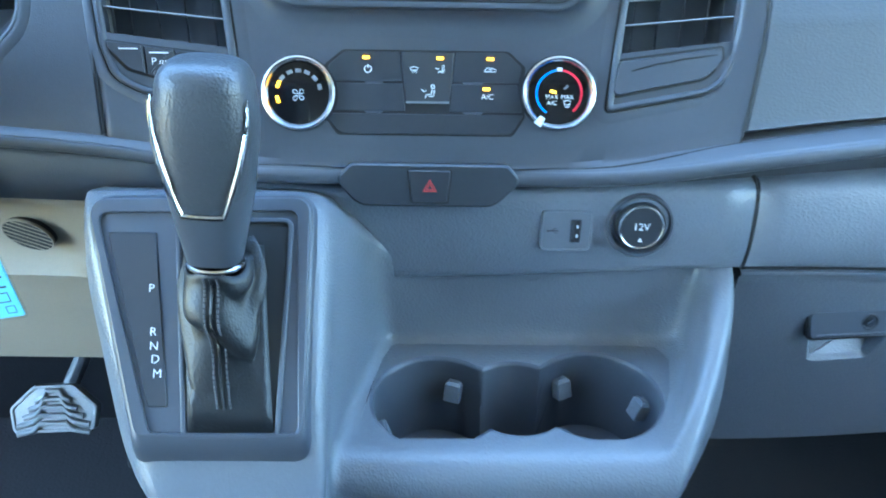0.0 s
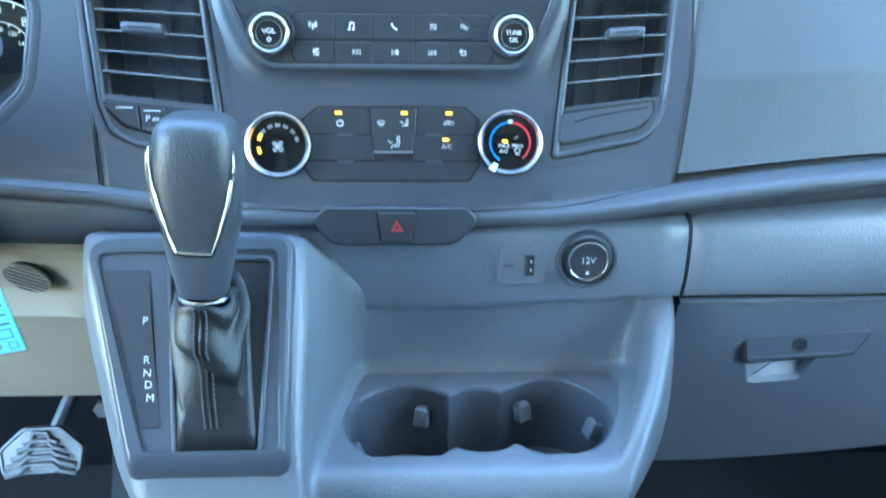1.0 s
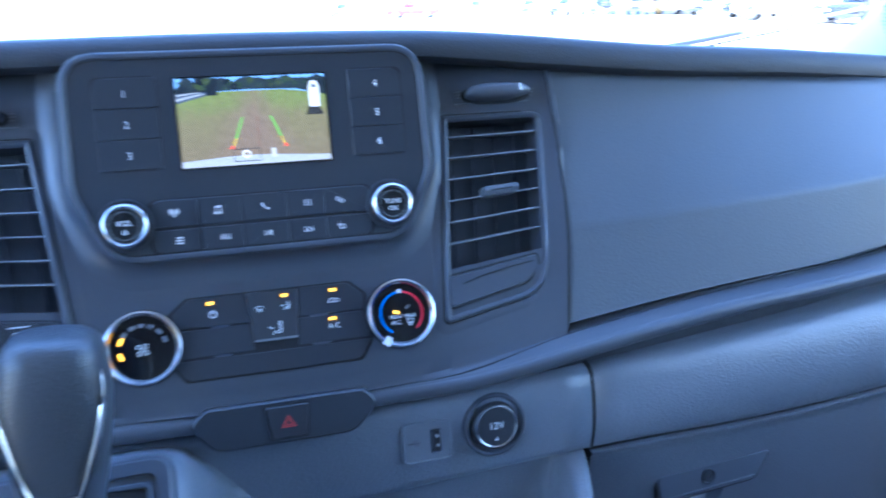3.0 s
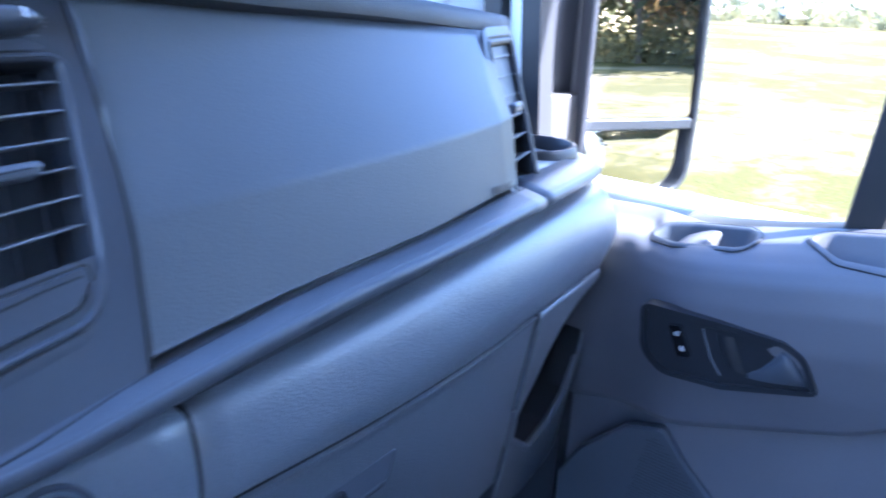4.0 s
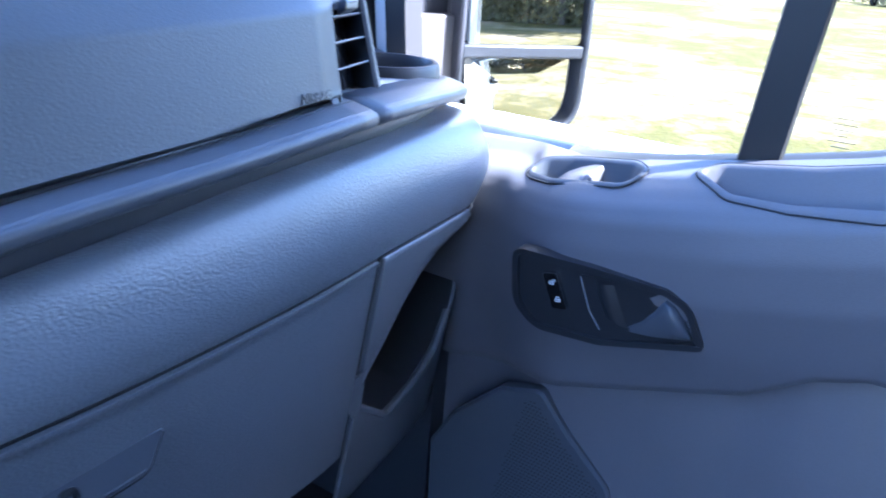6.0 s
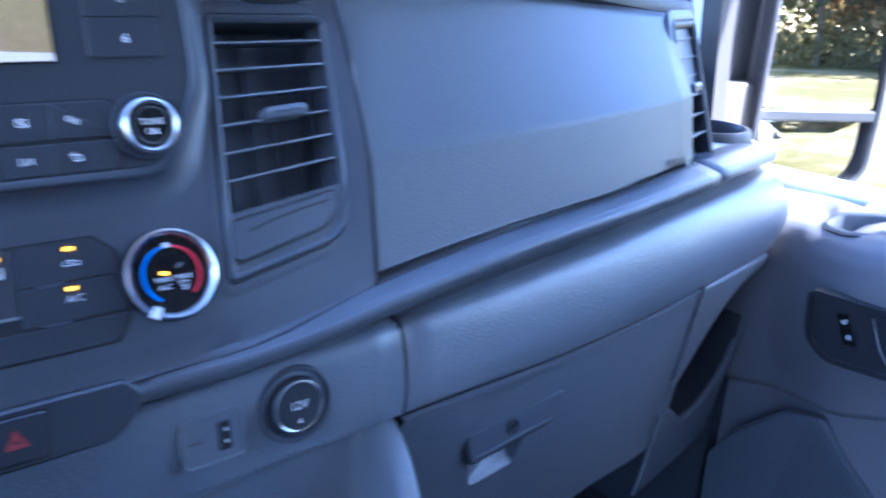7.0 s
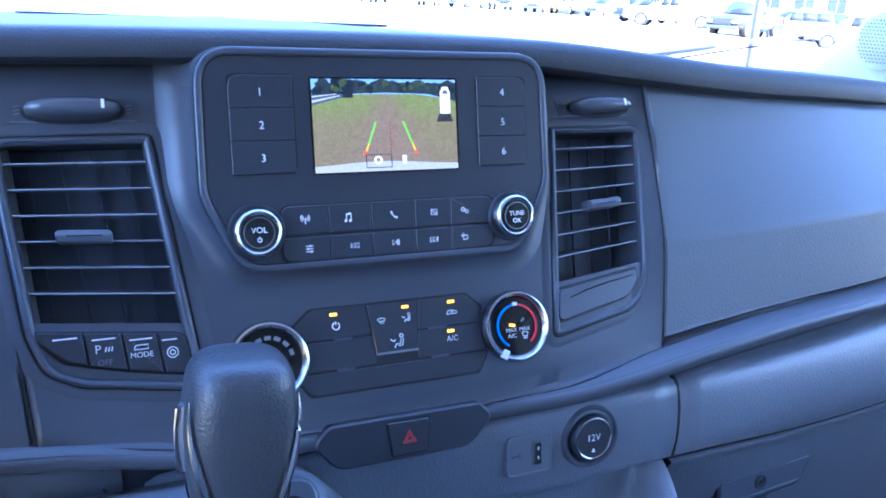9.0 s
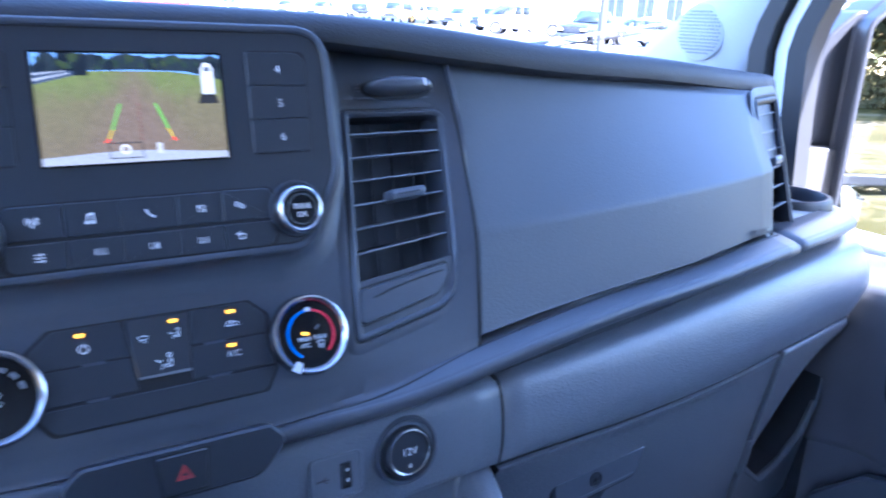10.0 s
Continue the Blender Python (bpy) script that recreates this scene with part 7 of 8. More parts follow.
for k in range(9):
    f = 1 - k / 9
    rings.append([bm.verts.new((cu + (p[0] - cu) * f, cv + (p[1] - cv) * f, -0.004 - ((p[0] - cu) ** 2 + (p[1] - cv) ** 2) * f * f / 1.6 + 0.012 * (cv + (p[1] - cv) * f - cv))) for p in lo_])
for a, b in zip(rings, rings[1:]):
    for i in range(len(a)):
        bm.faces.new((a[i], a[(i + 1) % len(a)], b[(i + 1) % len(a)], b[i]))
bm.faces.new(rings[-1])
part("wide_pane", bm, M_MIRROR, mirror, "small curved wide-angle pane", m=MM, smooth=80)
part("arm", slab(rounded([(-0.078, 0.93), (-0.070, 1.07), (-0.040, 1.172), (-0.004, 1.206), (0.02, 1.206), (0.02, 0.93)], [0.004, 0.03, 0.03, 0.02, 0.004, 0.004], 5), -0.100, -0.034), M_BLACK, mirror, "black mirror stalk", m=MM, bevel=0.012)
part("arm_cover", slab(rounded([(-0.078, 0.925), (-0.068, 1.026), (-0.010, 1.028), (0.004, 0.925)], [0.004, 0.006, 0.006, 0.004], 4), -0.06, -0.012), M_FOOT, mirror, "pale grey mirror foot", m=MM, bevel=0.005)

# ---- driver's side ----
# rolled shoulder and knee panel under the ledge
knee = thing("knee_panel", "knee panel coloured for warm bounced light, with an oval speaker grille", "dash panel")
rows = []
for x in xs_between(-0.75, -0.155, 0.02):
    t = PAD_TOP(x)
    k = smoothstep(-0.20, -0.27, x)
    u = PANEL_FOOT(x)
    rows.append([Vector((x, u.y + 0.012, u.z - 0.0100)), Vector((x, u.y + 0.004, u.z - 0.0125)), Vector((x, u.y + 0.0008, u.z - 0.0165)), Vector((x, u.y + 0.0006, t.z - 0.006)), Vector((x, t.y - 0.006, t.z - 0.022)), Vector((x, t.y + 0.010 + 0.008 * k, t.z - 0.04)),
                 Vector((x, t.y + 0.014 + 0.012 * k, t.z - 0.07)), Vector((x, t.y + 0.018 + 0.012 * k, 0.862)), Vector((x, t.y + 0.016 + 0.006 * k, 0.850)), Vector((x, t.y + 0.02 + 0.006 * k, 0.845)),
                 Vector((x, t.y + 0.03, 0.81)), Vector((x, t.y + 0.045, 0.775)), Vector((x, t.y + 0.055, 0.748)), Vector((x, t.y + 0.10, 0.742))])
part("ledge_joint", tube([PANEL_FOOT(x) + Vector((0, 0.0005, -0.0102)) for x in xs_between(-0.75, -0.13, 0.02)], 0.0022, 6), M_DEEP, knee, "dark joint under the ledge")
# top rows of the knee panel, coloured dark for the shadow below the ledge
part("shoulder", loft([r[:5] for r in rows]), M_DRIVER, knee, "shoulder under the ledge, coloured charcoal for the ledge's shadow", smooth=60, solid=0.003)
# the beige carries the warm bounced light on this panel
part("moulding", loft([r[4:] for r in rows]), M_BEIGE, knee, "grained knee panel moulding", smooth=60, solid=0.004)
mg = Matrix.Translation((-0.273, 0.4712, 0.886)) @ pose(0, 0, 0, 90 + 8, 0, -8) @ pose(0, 0, 0, 0, 0, -18)
oval = [(0.0175 * math.cos(a), 0.0115 * math.sin(a)) for a in np.linspace(0, 2 * math.pi, 32, endpoint=False)]
part("grille_back", slab(oval, -0.004, 0.0022), M_DEEP, knee, m=mg)
part("grille_rim", band([(p[0] * 1.05, p[1] * 1.07) for p in oval], oval, 0.0, 0.0026), M_BEIGE, knee, m=mg, bevel=0.0004)
for i in range(6):
    y = -0.0085 + i * 0.0034
    h = 0.0175 * math.sqrt(max(0.0, 1 - (y / 0.0115) ** 2))
    part("grille_bar", tube([(-h, y, 0.0022), (h, y, 0.0022)], 0.0005, 6), M_BEIGE, knee, m=mg)

# instrument cluster in its hood
cluster = thing("instrument_cluster", "black instrument cluster with white speedometer markings", "instrument cluster")


def driver_y(x, z):
    """Depth of the driver's side panel at world x, z."""
    x -= (1.14 - z) * 0.108 * max(0.0, 1 - (-0.2135 - x) / 0.2)
    f, h = PANEL_FOOT(x), HEAD(x)
    return f.y + (h.y - f.y) * (z - f.z) / (h.z - f.z)


rows = []
for d, back in ((-0.0030, -0.0006), (-0.0020, -0.0006), (-0.0010, 0.0006), (0.0, 0.003), (0.002, 0.010), (0.004, 0.035), (0.008, 0.085)):
    ring = [Vector((p[0], driver_y(*p) + back, p[1])) for p in inset(HOLE, d)]
    rows.append(ring + [ring[0]])
part("shroud", loft(rows), M_BLACK, cluster, "black inner shroud", smooth=60)
rows = []
for d, back in ((-0.0115, 0.0006), (-0.0100, -0.0006), (-0.0060, -0.0011), (-0.0034, -0.0010), (-0.0028, -0.0002)):
    ring = [Vector((p[0], driver_y(*p) + back, p[1])) for p in inset(HOLE, d)]
    rows.append(ring + [ring[0]])
part("hood_edge", loft(rows), M_DRIVER, cluster, "flat charcoal edge of the opening", smooth=70)
edge = [Vector((p[0], driver_y(*p) - 0.0008, p[1])) for p in inset(HOLE, -0.0030)]
part("edge_bead", tube(edge + edge[:1], 0.0010, 8), M_TRIM, cluster, "thin satin grey edge")
mdial = Matrix.Translation((-0.298, 0.558, 1.028)) @ pose(0, 0, 0, 90 - 16, 0, 0)
part("dial_plate", slab(rect(-0.16, -0.06, 0.09, 0.12), -0.004, 0.0), M_GLOSS, cluster, "black dial plate", m=mdial)


def gauge_tick(a, r0, r1, w, material=M_DIALLIT):
    ca, sa = math.cos(a), math.sin(a)
    o = Vector((-sa, ca)) * w
    p, q = Vector((ca, sa)) * r0, Vector((ca, sa)) * r1
    part("gauge_tick", slab([p - o, q - o, q + o, p + o], 0.0, 0.0006), material, cluster, m=mdial)


aa = np.linspace(radians(210), radians(-30), 46)
part("gauge_arc", tube([(0.0425 * math.cos(a), 0.0425 * math.sin(a), 0.0004) for a in aa], 0.0005, 6), M_DIALLIT, cluster, m=mdial)
part("gauge_arc", tube([(0.0265 * math.cos(a), 0.0265 * math.sin(a), 0.0004) for a in aa], 0.0003, 6), M_DIALLIT, cluster, m=mdial)
for i in range(13):
    a = radians(210 - i * 20)
    gauge_tick(a, 0.0385, 0.0425, 0.0005 if i % 2 else 0.0008)
    gauge_tick(a, 0.0240, 0.0265, 0.0003)
for a, txt in ((131, "40"), (90, "60"), (49, "80"), (12, "100")):
    lettering("gauge_number", txt, 0.0092, M_DIALLIT, cluster, mdial @ Matrix.Translation((0.0345 * math.cos(radians(a)), 0.0345 * math.sin(radians(a)), 0.0004)))
for a, txt in ((150, "60"), (118, "80"), (88, "100"), (58, "120"), (30, "140"), (8, "160"), (-14, "180")):
    lettering("gauge_number", txt, 0.0046, M_DIALLIT, cluster, mdial @ Matrix.Translation((0.0205 * math.cos(radians(a)), 0.0205 * math.sin(radians(a)), 0.0004)))
lens = part("lens", slab(rect(-0.16, -0.06, 0.09, 0.12), 0.010, 0.011), M_GLASS, cluster, "clear cluster lens", m=mdial)
lens.visible_shadow = False

# steering column shroud that carries the stalk and the lock
column = thing("steering_column", "dark steering column shroud", "steering column")
part("shroud", tube([(-0.40, 0.56, 1.0), (-0.40, 0.46, 1.02), (-0.40, 0.36, 1.045), (-0.40, 0.30, 1.06)], [0.075, 0.075, 0.07, 0.06], 20), M_SOFT, column, smooth=60)

# control stalk
stalk = thing("wiper_stalk", "dark grey wiper stalk with a rounded end", "stalk")
pts = [(-0.46, 0.40, 1.06), (-0.30, 0.366, 1.076), (-0.25, 0.362, 1.080), (-0.222, 0.360, 1.083), (-0.205, 0.359, 1.085), (-0.199, 0.3585, 1.0852)]
part("lever", tube(pts, [0.013, 0.013, 0.012, 0.0108, 0.0098, 0.0070], 18), M_SOFT, stalk, smooth=70)
part("collar", tube([(-0.243, 0.3615, 1.0805), (-0.233, 0.361, 1.0815)], 0.0122, 18), M_BLACK, stalk, "ribbed black collar")
for dz in (-0.004, 0.0, 0.004):
    part("stalk_mark", tube([(-0.2285, 0.3505, 1.079 + dz), (-0.2255, 0.3502, 1.0793 + dz)], 0.0005, 6), M_WHITE, stalk)

# lock barrel, key ring and stock tag
lock = thing("ignition_lock", "dark round ignition lock on the steering column", "ignition lock")
part("barrel", lathe([(0.03, -0.02), (0.03, 0.01), (0.026, 0.016), (0.0, 0.018)], 36), M_SOFT, lock, m=Matrix.Translation((-0.31, 0.44, 0.945)) @ pose(0, 0, 0, 75, 0, -15), smooth=50)
tag = thing("key_tag", "pale blue plastic key tag hanging from a wire ring", "key tag")
mt = Matrix.Translation((-0.2665, 0.392, 0.9105)) @ pose(0, 0, 0, 84, 0, -6) @ pose(0, 0, 0, 0, 0, 13)
card = rounded(rect(-0.0195, -0.036, 0.0195, 0.036), 0.0012, 3)
part("card", slab(card, -0.0004, 0.0004), M_TAG, tag, "pale blue card", m=mt)
part("sleeve_edge", band(inset(card, -0.0016), inset(card, 0.0006), -0.0006, 0.0006), M_GLASS, tag, "clear plastic sleeve", m=mt)
part("hole", lathe([(0.003, 0.0), (0.003, 0.0007), (0.0, 0.0007)], 16), M_DEEP, tag, m=mt @ Matrix.Translation((0.0, 0.0305, 0)))
part("hole", lathe([(0.0022, 0.0), (0.0022, 0.0007), (0.0, 0.0007)], 16), M_GREYINK, tag, m=mt @ Matrix.Translation((0.002, -0.031, 0)))
for i in range(7):
    y = 0.022 - i * 0.0065
    part("ruled_line", box(-0.017, 0.004, y - 0.0002, y + 0.0002, 0.0003, 0.0006), M_INK, tag, m=mt)
    part("print_bar", box(0.006, 0.016, y + 0.0006, y + 0.0018, 0.0003, 0.0006), M_INK, tag, m=mt)
    if i < 6:
        part("writing_bar", box(-0.015 + 0.002 * (i % 3), 0.001 + 0.002 * (i % 2), y + 0.0012, y + 0.0030, 0.0003, 0.0006), M_INK, tag, m=mt)
part("box_line", band(rect(-0.016, -0.026, 0.015, -0.0195), rect(-0.0154, -0.0254, 0.0144, -0.0201), 0.0003, 0.0006), M_INK, tag, m=mt)
for x in (-0.0125, 0.0125):
    part("box_line", band(rect(x - 0.0032, -0.0335, x + 0.0032, -0.0285), rect(x - 0.0028, -0.0331, x + 0.0028, -0.0289), 0.0003, 0.0006), M_INK, tag, m=mt)
c0 = mt @ Vector((0.0, 0.0305, 0))
part("wire_ring", tube([c0 + Vector((0.010 * math.cos(a) - 0.009, 0, 0.012 * math.sin(a) + 0.003)) for a in np.linspace(-0.9, 5.0, 24)], 0.0007, 6), M_CHROME, tag, "thin wire ring")

# brake pedal
pedal = thing("brake_pedal", "ribbed brake pedal with bright worn steps", "pedal")
mp = Matrix.Translation((-0.366, 0.585, 0.616)) @ pose(0, 0, 0, 58, 0, 4) @ Matrix.Scale(0.84, 4)
pad_ = rounded([(-0.046, -0.026), (0.046, -0.026), (0.050, 0.004), (0.022, 0.030), (-0.022, 0.030), (-0.050, 0.004)], 0.008, 4)
part("pad", slab(pad_, -0.012, 0.0, chamfer=0.002), M_STEEL, pedal, "bright worn pad", m=mp)
part("pad_edge", band(pad_, inset(pad_, 0.004), -0.008, 0.002), M_STEEL, pedal, m=mp, bevel=0.001)
for i in range(5):
    y = -0.019 + i * 0.0095
    w = 0.041 - 0.007 * max(0, i - 1)
    part("rib", tube([(-w, y - 0.008, 0.002), (-w * 0.55, y - 0.004, 0.003), (-w * 0.35, y + 0.004, 0.003), (w * 0.35, y + 0.004, 0.003), (w * 0.55, y - 0.004, 0.003), (w, y - 0.008, 0.002)], 0.0034, 8), M_STEEL, pedal, "bright worn rib", m=mp)
part("pedal_arm", tube([(-0.36, 0.60, 0.62), (-0.33, 0.64, 0.68), (-0.325, 0.66, 0.78)], 0.008, 8), M_BLACK, pedal, "dark pedal arm")
acc = thing("accelerator_pedal", "dark accelerator pedal and linkage in the footwell", "pedal")
part("arm", tube([(-0.30, 0.62, 0.60), (-0.295, 0.65, 0.65), (-0.29, 0.69, 0.74)], 0.007, 8), M_STEEL, acc)
part("pad", slab(rounded(rect(-0.02, -0.045, 0.02, 0.045), 0.008), -0.006, 0.004, chamfer=0.002), M_RUBBER, acc, m=Matrix.Translation((-0.30, 0.63, 0.55)) @ pose(0, 0, 0, 58, 0, 0))
part("bolt", lathe([(0.009, 0.0), (0.009, 0.006), (0.0, 0.007)], 6), M_STEEL, acc, m=Matrix.Translation((-0.30, 0.60, 0.66)) @ pose(0, 0, 0, 80, 0, 0))

# ---- side air vent by the door ----
def side_point(s, t, w):
    z = 0.9985 + 0.110 * t
    x = 0.546 + 0.034 * t + 0.057 * s
    y = 0.4815 + 0.062 * t + 0.020 * s
    n = Vector((-0.12, -0.86, 0.46)).normalized()
    return Vector((x, y, z)) + n * w


outl = rounded([(-0.10 * 0.064, -0.07 * 0.104), (1.10 * 0.064, -0.07 * 0.104), (1.10 * 0.064, 1.02 * 0.104), (-0.10 * 0.064, 1.02 * 0.104)], 0.007, 5)
# frame coloured black to offset the strong light at this end
louvre_vent("air_vent", "black louvred side air vent beside the door", side_point, [(p[0] / 0.064, p[1] / 0.104) for p in outl], tab_side=0.6, tab_at=0.5, group="dash vents", frame_mat=M_BLACK)
pod = thing("vent_pod", "dark end pod of the dash that carries the side vent", "dash panel")
rows = []
for t in (-0.08, 0.0, 0.25, 0.5, 0.75, 1.0, 1.1):
    a, b = side_point(-0.12, t, -0.004), side_point(1.14, t, -0.004)
    rows.append([a, b, b + Vector((0.012, 0.012, 0)), b + Vector((0.012, 0.10, 0)), a + Vector((0, 0.12, 0)), a])
bm = loft(rows)
bmesh.ops.delete(bm, geom=[f for f in bm.faces if f.calc_center_median().y < side_point(0.5, 0.5, 0).y + 0.9 * (f.calc_center_median().z - 1.053) * 0.56 + 0.004 and 0.55 < f.calc_center_median().x < 0.615 and abs(f.normal.x) < 0.5], context="FACES")
part("shell", bm, M_HIDE, pod, smooth=40)

# ---- outside ----
GROUND = -0.30


def ground_mat():
    m = bpy.data.materials.new("dry_grass_and_gravel")
    m.use_nodes = True
    nt = m.node_tree
    n, l = nt.nodes, nt.links
    b = n["Principled BSDF"]
    b.inputs["Roughness"].default_value = 0.95
    b.inputs["Specular IOR Level"].default_value = 0.1
    co = n.new("ShaderNodeTexCoord")

    def noise_(s, d, dist=0.0):
        t = n.new("ShaderNodeTexNoise")
        t.inputs["Scale"].default_value = s
        t.inputs["Detail"].default_value = d
        t.inputs["Distortion"].default_value = dist
        l.new(co.outputs["Object"], t.inputs["Vector"])
        return t
    a, c, f = noise_(0.22, 8, 0.6), noise_(2.2, 9, 0.4), noise_(14.0, 6)
    add = n.new("ShaderNodeMath")
    add.operation = "MULTIPLY_ADD"
    add.inputs[1].default_value = 0.6
    l.new(c.outputs["Fac"], add.inputs[0])
    l.new(a.outputs["Fac"], add.inputs[2])
    add2 = n.new("ShaderNodeMath")
    add2.operation = "MULTIPLY_ADD"
    add2.inputs[1].default_value = 0.3
    l.new(f.outputs["Fac"], add2.inputs[0])
    l.new(add.outputs[0], add2.inputs[2])
    r = n.new("ShaderNodeValToRGB")
    e = r.color_ramp.elements
    e[0].position, e[0].color = 0.80, (0.185, 0.152, 0.092, 1)
    e[1].position, e[1].color = 1.12, (0.070, 0.062, 0.016, 1)
    mid = e.new(0.93)
    mid.color = (0.128, 0.103, 0.038, 1)
    l.new(add2.outputs[0], r.inputs[0])
    l.new(r.outputs[0], b.inputs["Base Color"])
    bu = n.new("ShaderNodeBump")
    bu.inputs["Strength"].default_value = 0.7
    bu.inputs["Distance"].default_value = 0.03
    l.new(f.outputs["Fac"], bu.inputs["Height"])
    l.new(bu.outputs[0], b.inputs["Normal"])
    return m


setting("ground", slab(rect(-600, -600, 600, 600), GROUND - 0.2, GROUND), ground_mat(), "dry patchy grass field reaching the horizon")
M_LOT = mat("pale_concrete", (0.17, 0.165, 0.155), 0.9, grain=0.3, grain_size=0.02, mottle=0.15)


def lot_z(x, y):
    """The car park lies a little higher than the grass, straight ahead and to the driver's side."""
    az = math.degrees(math.atan2(x, max(y, 0.01)))
    return GROUND + 0.015 + 0.48 * smoothstep(10, 28, math.hypot(x, y)) * smoothstep(50, 38, az)


rows = []
for d in (6, 8, 10, 13, 16, 20, 24, 28, 34, 42, 55, 75, 105, 150):
    rows.append([Vector((d * math.sin(radians(a)), d * math.cos(radians(a)), lot_z(d * math.sin(radians(a)), d * math.cos(radians(a))))) for a in range(-62, 66, 2)])
setting("pavement", loft(rows), M_LOT, "pale sunlit concrete car park", smooth=60)

M_TYRE = mat("tyre_rubber", (0.02, 0.02, 0.021), 0.85)
M_RIM = mat("wheel_alloy", (0.5, 0.5, 0.52), 0.3, metal=1.0)
M_CARGLASS = mat("tinted_car_glass", (0.02, 0.025, 0.03), 0.06, mottle=0.02)
M_LAMP = mat("lamp_lens", (0.7, 0.7, 0.7), 0.12)
M_TAIL = mat("tail_lamp_red", (0.45, 0.02, 0.02), 0.2)
PAINT = {}


def paint(name, colour):
    if name not in PAINT:
        PAINT[name] = mat("car_paint_" + name, colour, 0.22, coat=0.6, mottle=0.02)
    return PAINT[name]


def car(style, colour_name, colour, x, y, turn, label):
    """A parked car, nose towards +y before it is turned."""
    c = thing("car", label, "car", "parked cars")
    L, W2 = {"pickup": (5.6, 0.98), "suv": (4.8, 0.96), "sedan": (4.6, 0.9), "van": (5.5, 1.0)}[style]
    h = L / 2
    # half-profile along the length: position, sill, shoulder, roof, roof half-width
    prof = {"pickup": [(-1, .55, 1.05), (-.96, .5, 1.12), (-.35, .42, 1.15), (.15, .42, 1.15), (.5, .42, 1.12), (.9, .45, 1.02), (1, .5, .85)],
            "suv": [(-1, .55, 1.0), (-.96, .45, 1.06), (-.4, .4, 1.08), (.2, .4, 1.07), (.55, .4, 1.04), (.92, .45, .95), (1, .5, .78)],
            "sedan": [(-1, .5, .85), (-.95, .42, .95), (-.4, .35, .95), (.2, .35, .93), (.55, .35, .90), (.92, .4, .78), (1, .45, .65)],
            "van": [(-1, .5, 1.15), (-.97, .45, 1.2), (-.4, .4, 1.2), (.3, .4, 1.2), (.7, .4, 1.15), (.93, .45, 1.05), (1, .5, .85)]}[style]
    rows = []
    for t, lo, hi in prof:
        w = W2 * (1 - 0.12 * max(0, abs(t) - 0.8) / 0.2)
        yy = t * h
        rows.append([Vector((-w * 0.96, yy, lo)), Vector((-w, yy, (lo + hi) / 2)), Vector((-w * 0.96, yy, hi)), Vector((0, yy, hi + 0.03)), Vector((w * 0.96, yy, hi)), Vector((w, yy, (lo + hi) / 2)), Vector((w * 0.96, yy, lo)), Vector((-w * 0.96, yy, lo))])
    bm = loft(rows)
    bmesh.ops.holes_fill(bm, edges=[e for e in bm.edges if e.is_boundary])
    part("body", bm, paint(colour_name, colour), c, colour_name + " painted body", smooth=35, bevel=0.04)
    a, b2, roof = {"pickup": (-.22, .42, 1.80), "suv": (-.93, .42, 1.72), "sedan": (-.72, .42, 1.42), "van": (-.95, .68, 2.0)}[style]
    sh = prof[3][2] - 0.02
    rows = []
    for t, z, w in ((a, sh, .90), (a + .06 if style != "sedan" else a + .28, roof - .03, .74), ((a + b2) / 2, roof, .76), (b2 - .30, roof - .03, .74), (b2, sh, .88)):
        ww = W2 * w
        rows.append([Vector((-W2 * .92, t * h, sh)), Vector((-ww, t * h, z)), Vector((ww, t * h, z)), Vector((W2 * .92, t * h, sh))])
    bm = loft(rows)
    part("cabin", bm, paint(colour_name, colour), c, smooth=35, bevel=0.03)
    for sx in (-1, 1):
        t0, t1 = a + .10, b2 - .16
        n = 2 if style in ("pickup", "sedan") else 3
        for i in range(n):
            u0, u1 = t0 + (t1 - t0) * i / n + .008, t0 + (t1 - t0) * (i + 1) / n - .008
            zs_, zr = sh + .06, roof - .13
            q0 = u0 + (.10 if (style == "sedan" and i == 0) else 0)
            q1 = u1 - (.06 if i == n - 1 else 0)
            xx = lambda z: sx * (W2 * .93 - (W2 * .17) * (z - sh) / (roof - sh) + 0.012)
            bm = bmesh.new()
            vs = [bm.verts.new((xx(z), t * h, z)) for t, z in ((u0, zs_), (u1, zs_), (q1, zr), (q0, zr))]
            bm.faces.new(vs)
            part("side_window", bm, M_CARGLASS, c, solid=0.01)
    bm = bmesh.new()
    vs = [bm.verts.new(p) for p in ((-W2 * .80, b2 * h - .06 + .05, sh + .06), (W2 * .80, b2 * h - .06 + .05, sh + .06), (W2 * .68, (b2 - .27) * h + .05, roof - .08), (-W2 * .68, (b2 - .27) * h + .05, roof - .08))]
    bm.faces.new(vs)
    part("windscreen", bm, M_CARGLASS, c, solid=0.01)
    for sx in (-1, 1):
        part("headlamp", box(sx * W2 * .72 - .16, sx * W2 * .72 + .16, h - .10, h + .01, prof[-1][2] - .16, prof[-1][2] - .02), M_LAMP, c, bevel=0.02)
        part("tail_lamp", box(sx * W2 * .86 - .08, sx * W2 * .86 + .08, -h - .01, -h + .08, prof[0][2] - .32, prof[0][2] - .04), M_TAIL, c, bevel=0.02)
    part("grille", box(-.48, .48, h - .06, h + .015, .58, prof[-1][2] - .06), M_BLACK, c, "dark grille", bevel=0.02)
    part("bumper", box(-W2 * .9, W2 * .9, h - .1, h + .05, .38, .56), M_SOFT, c, bevel=0.04)
    wr = {"pickup": .40, "suv": .37, "sedan": .33, "van": .36}[style]
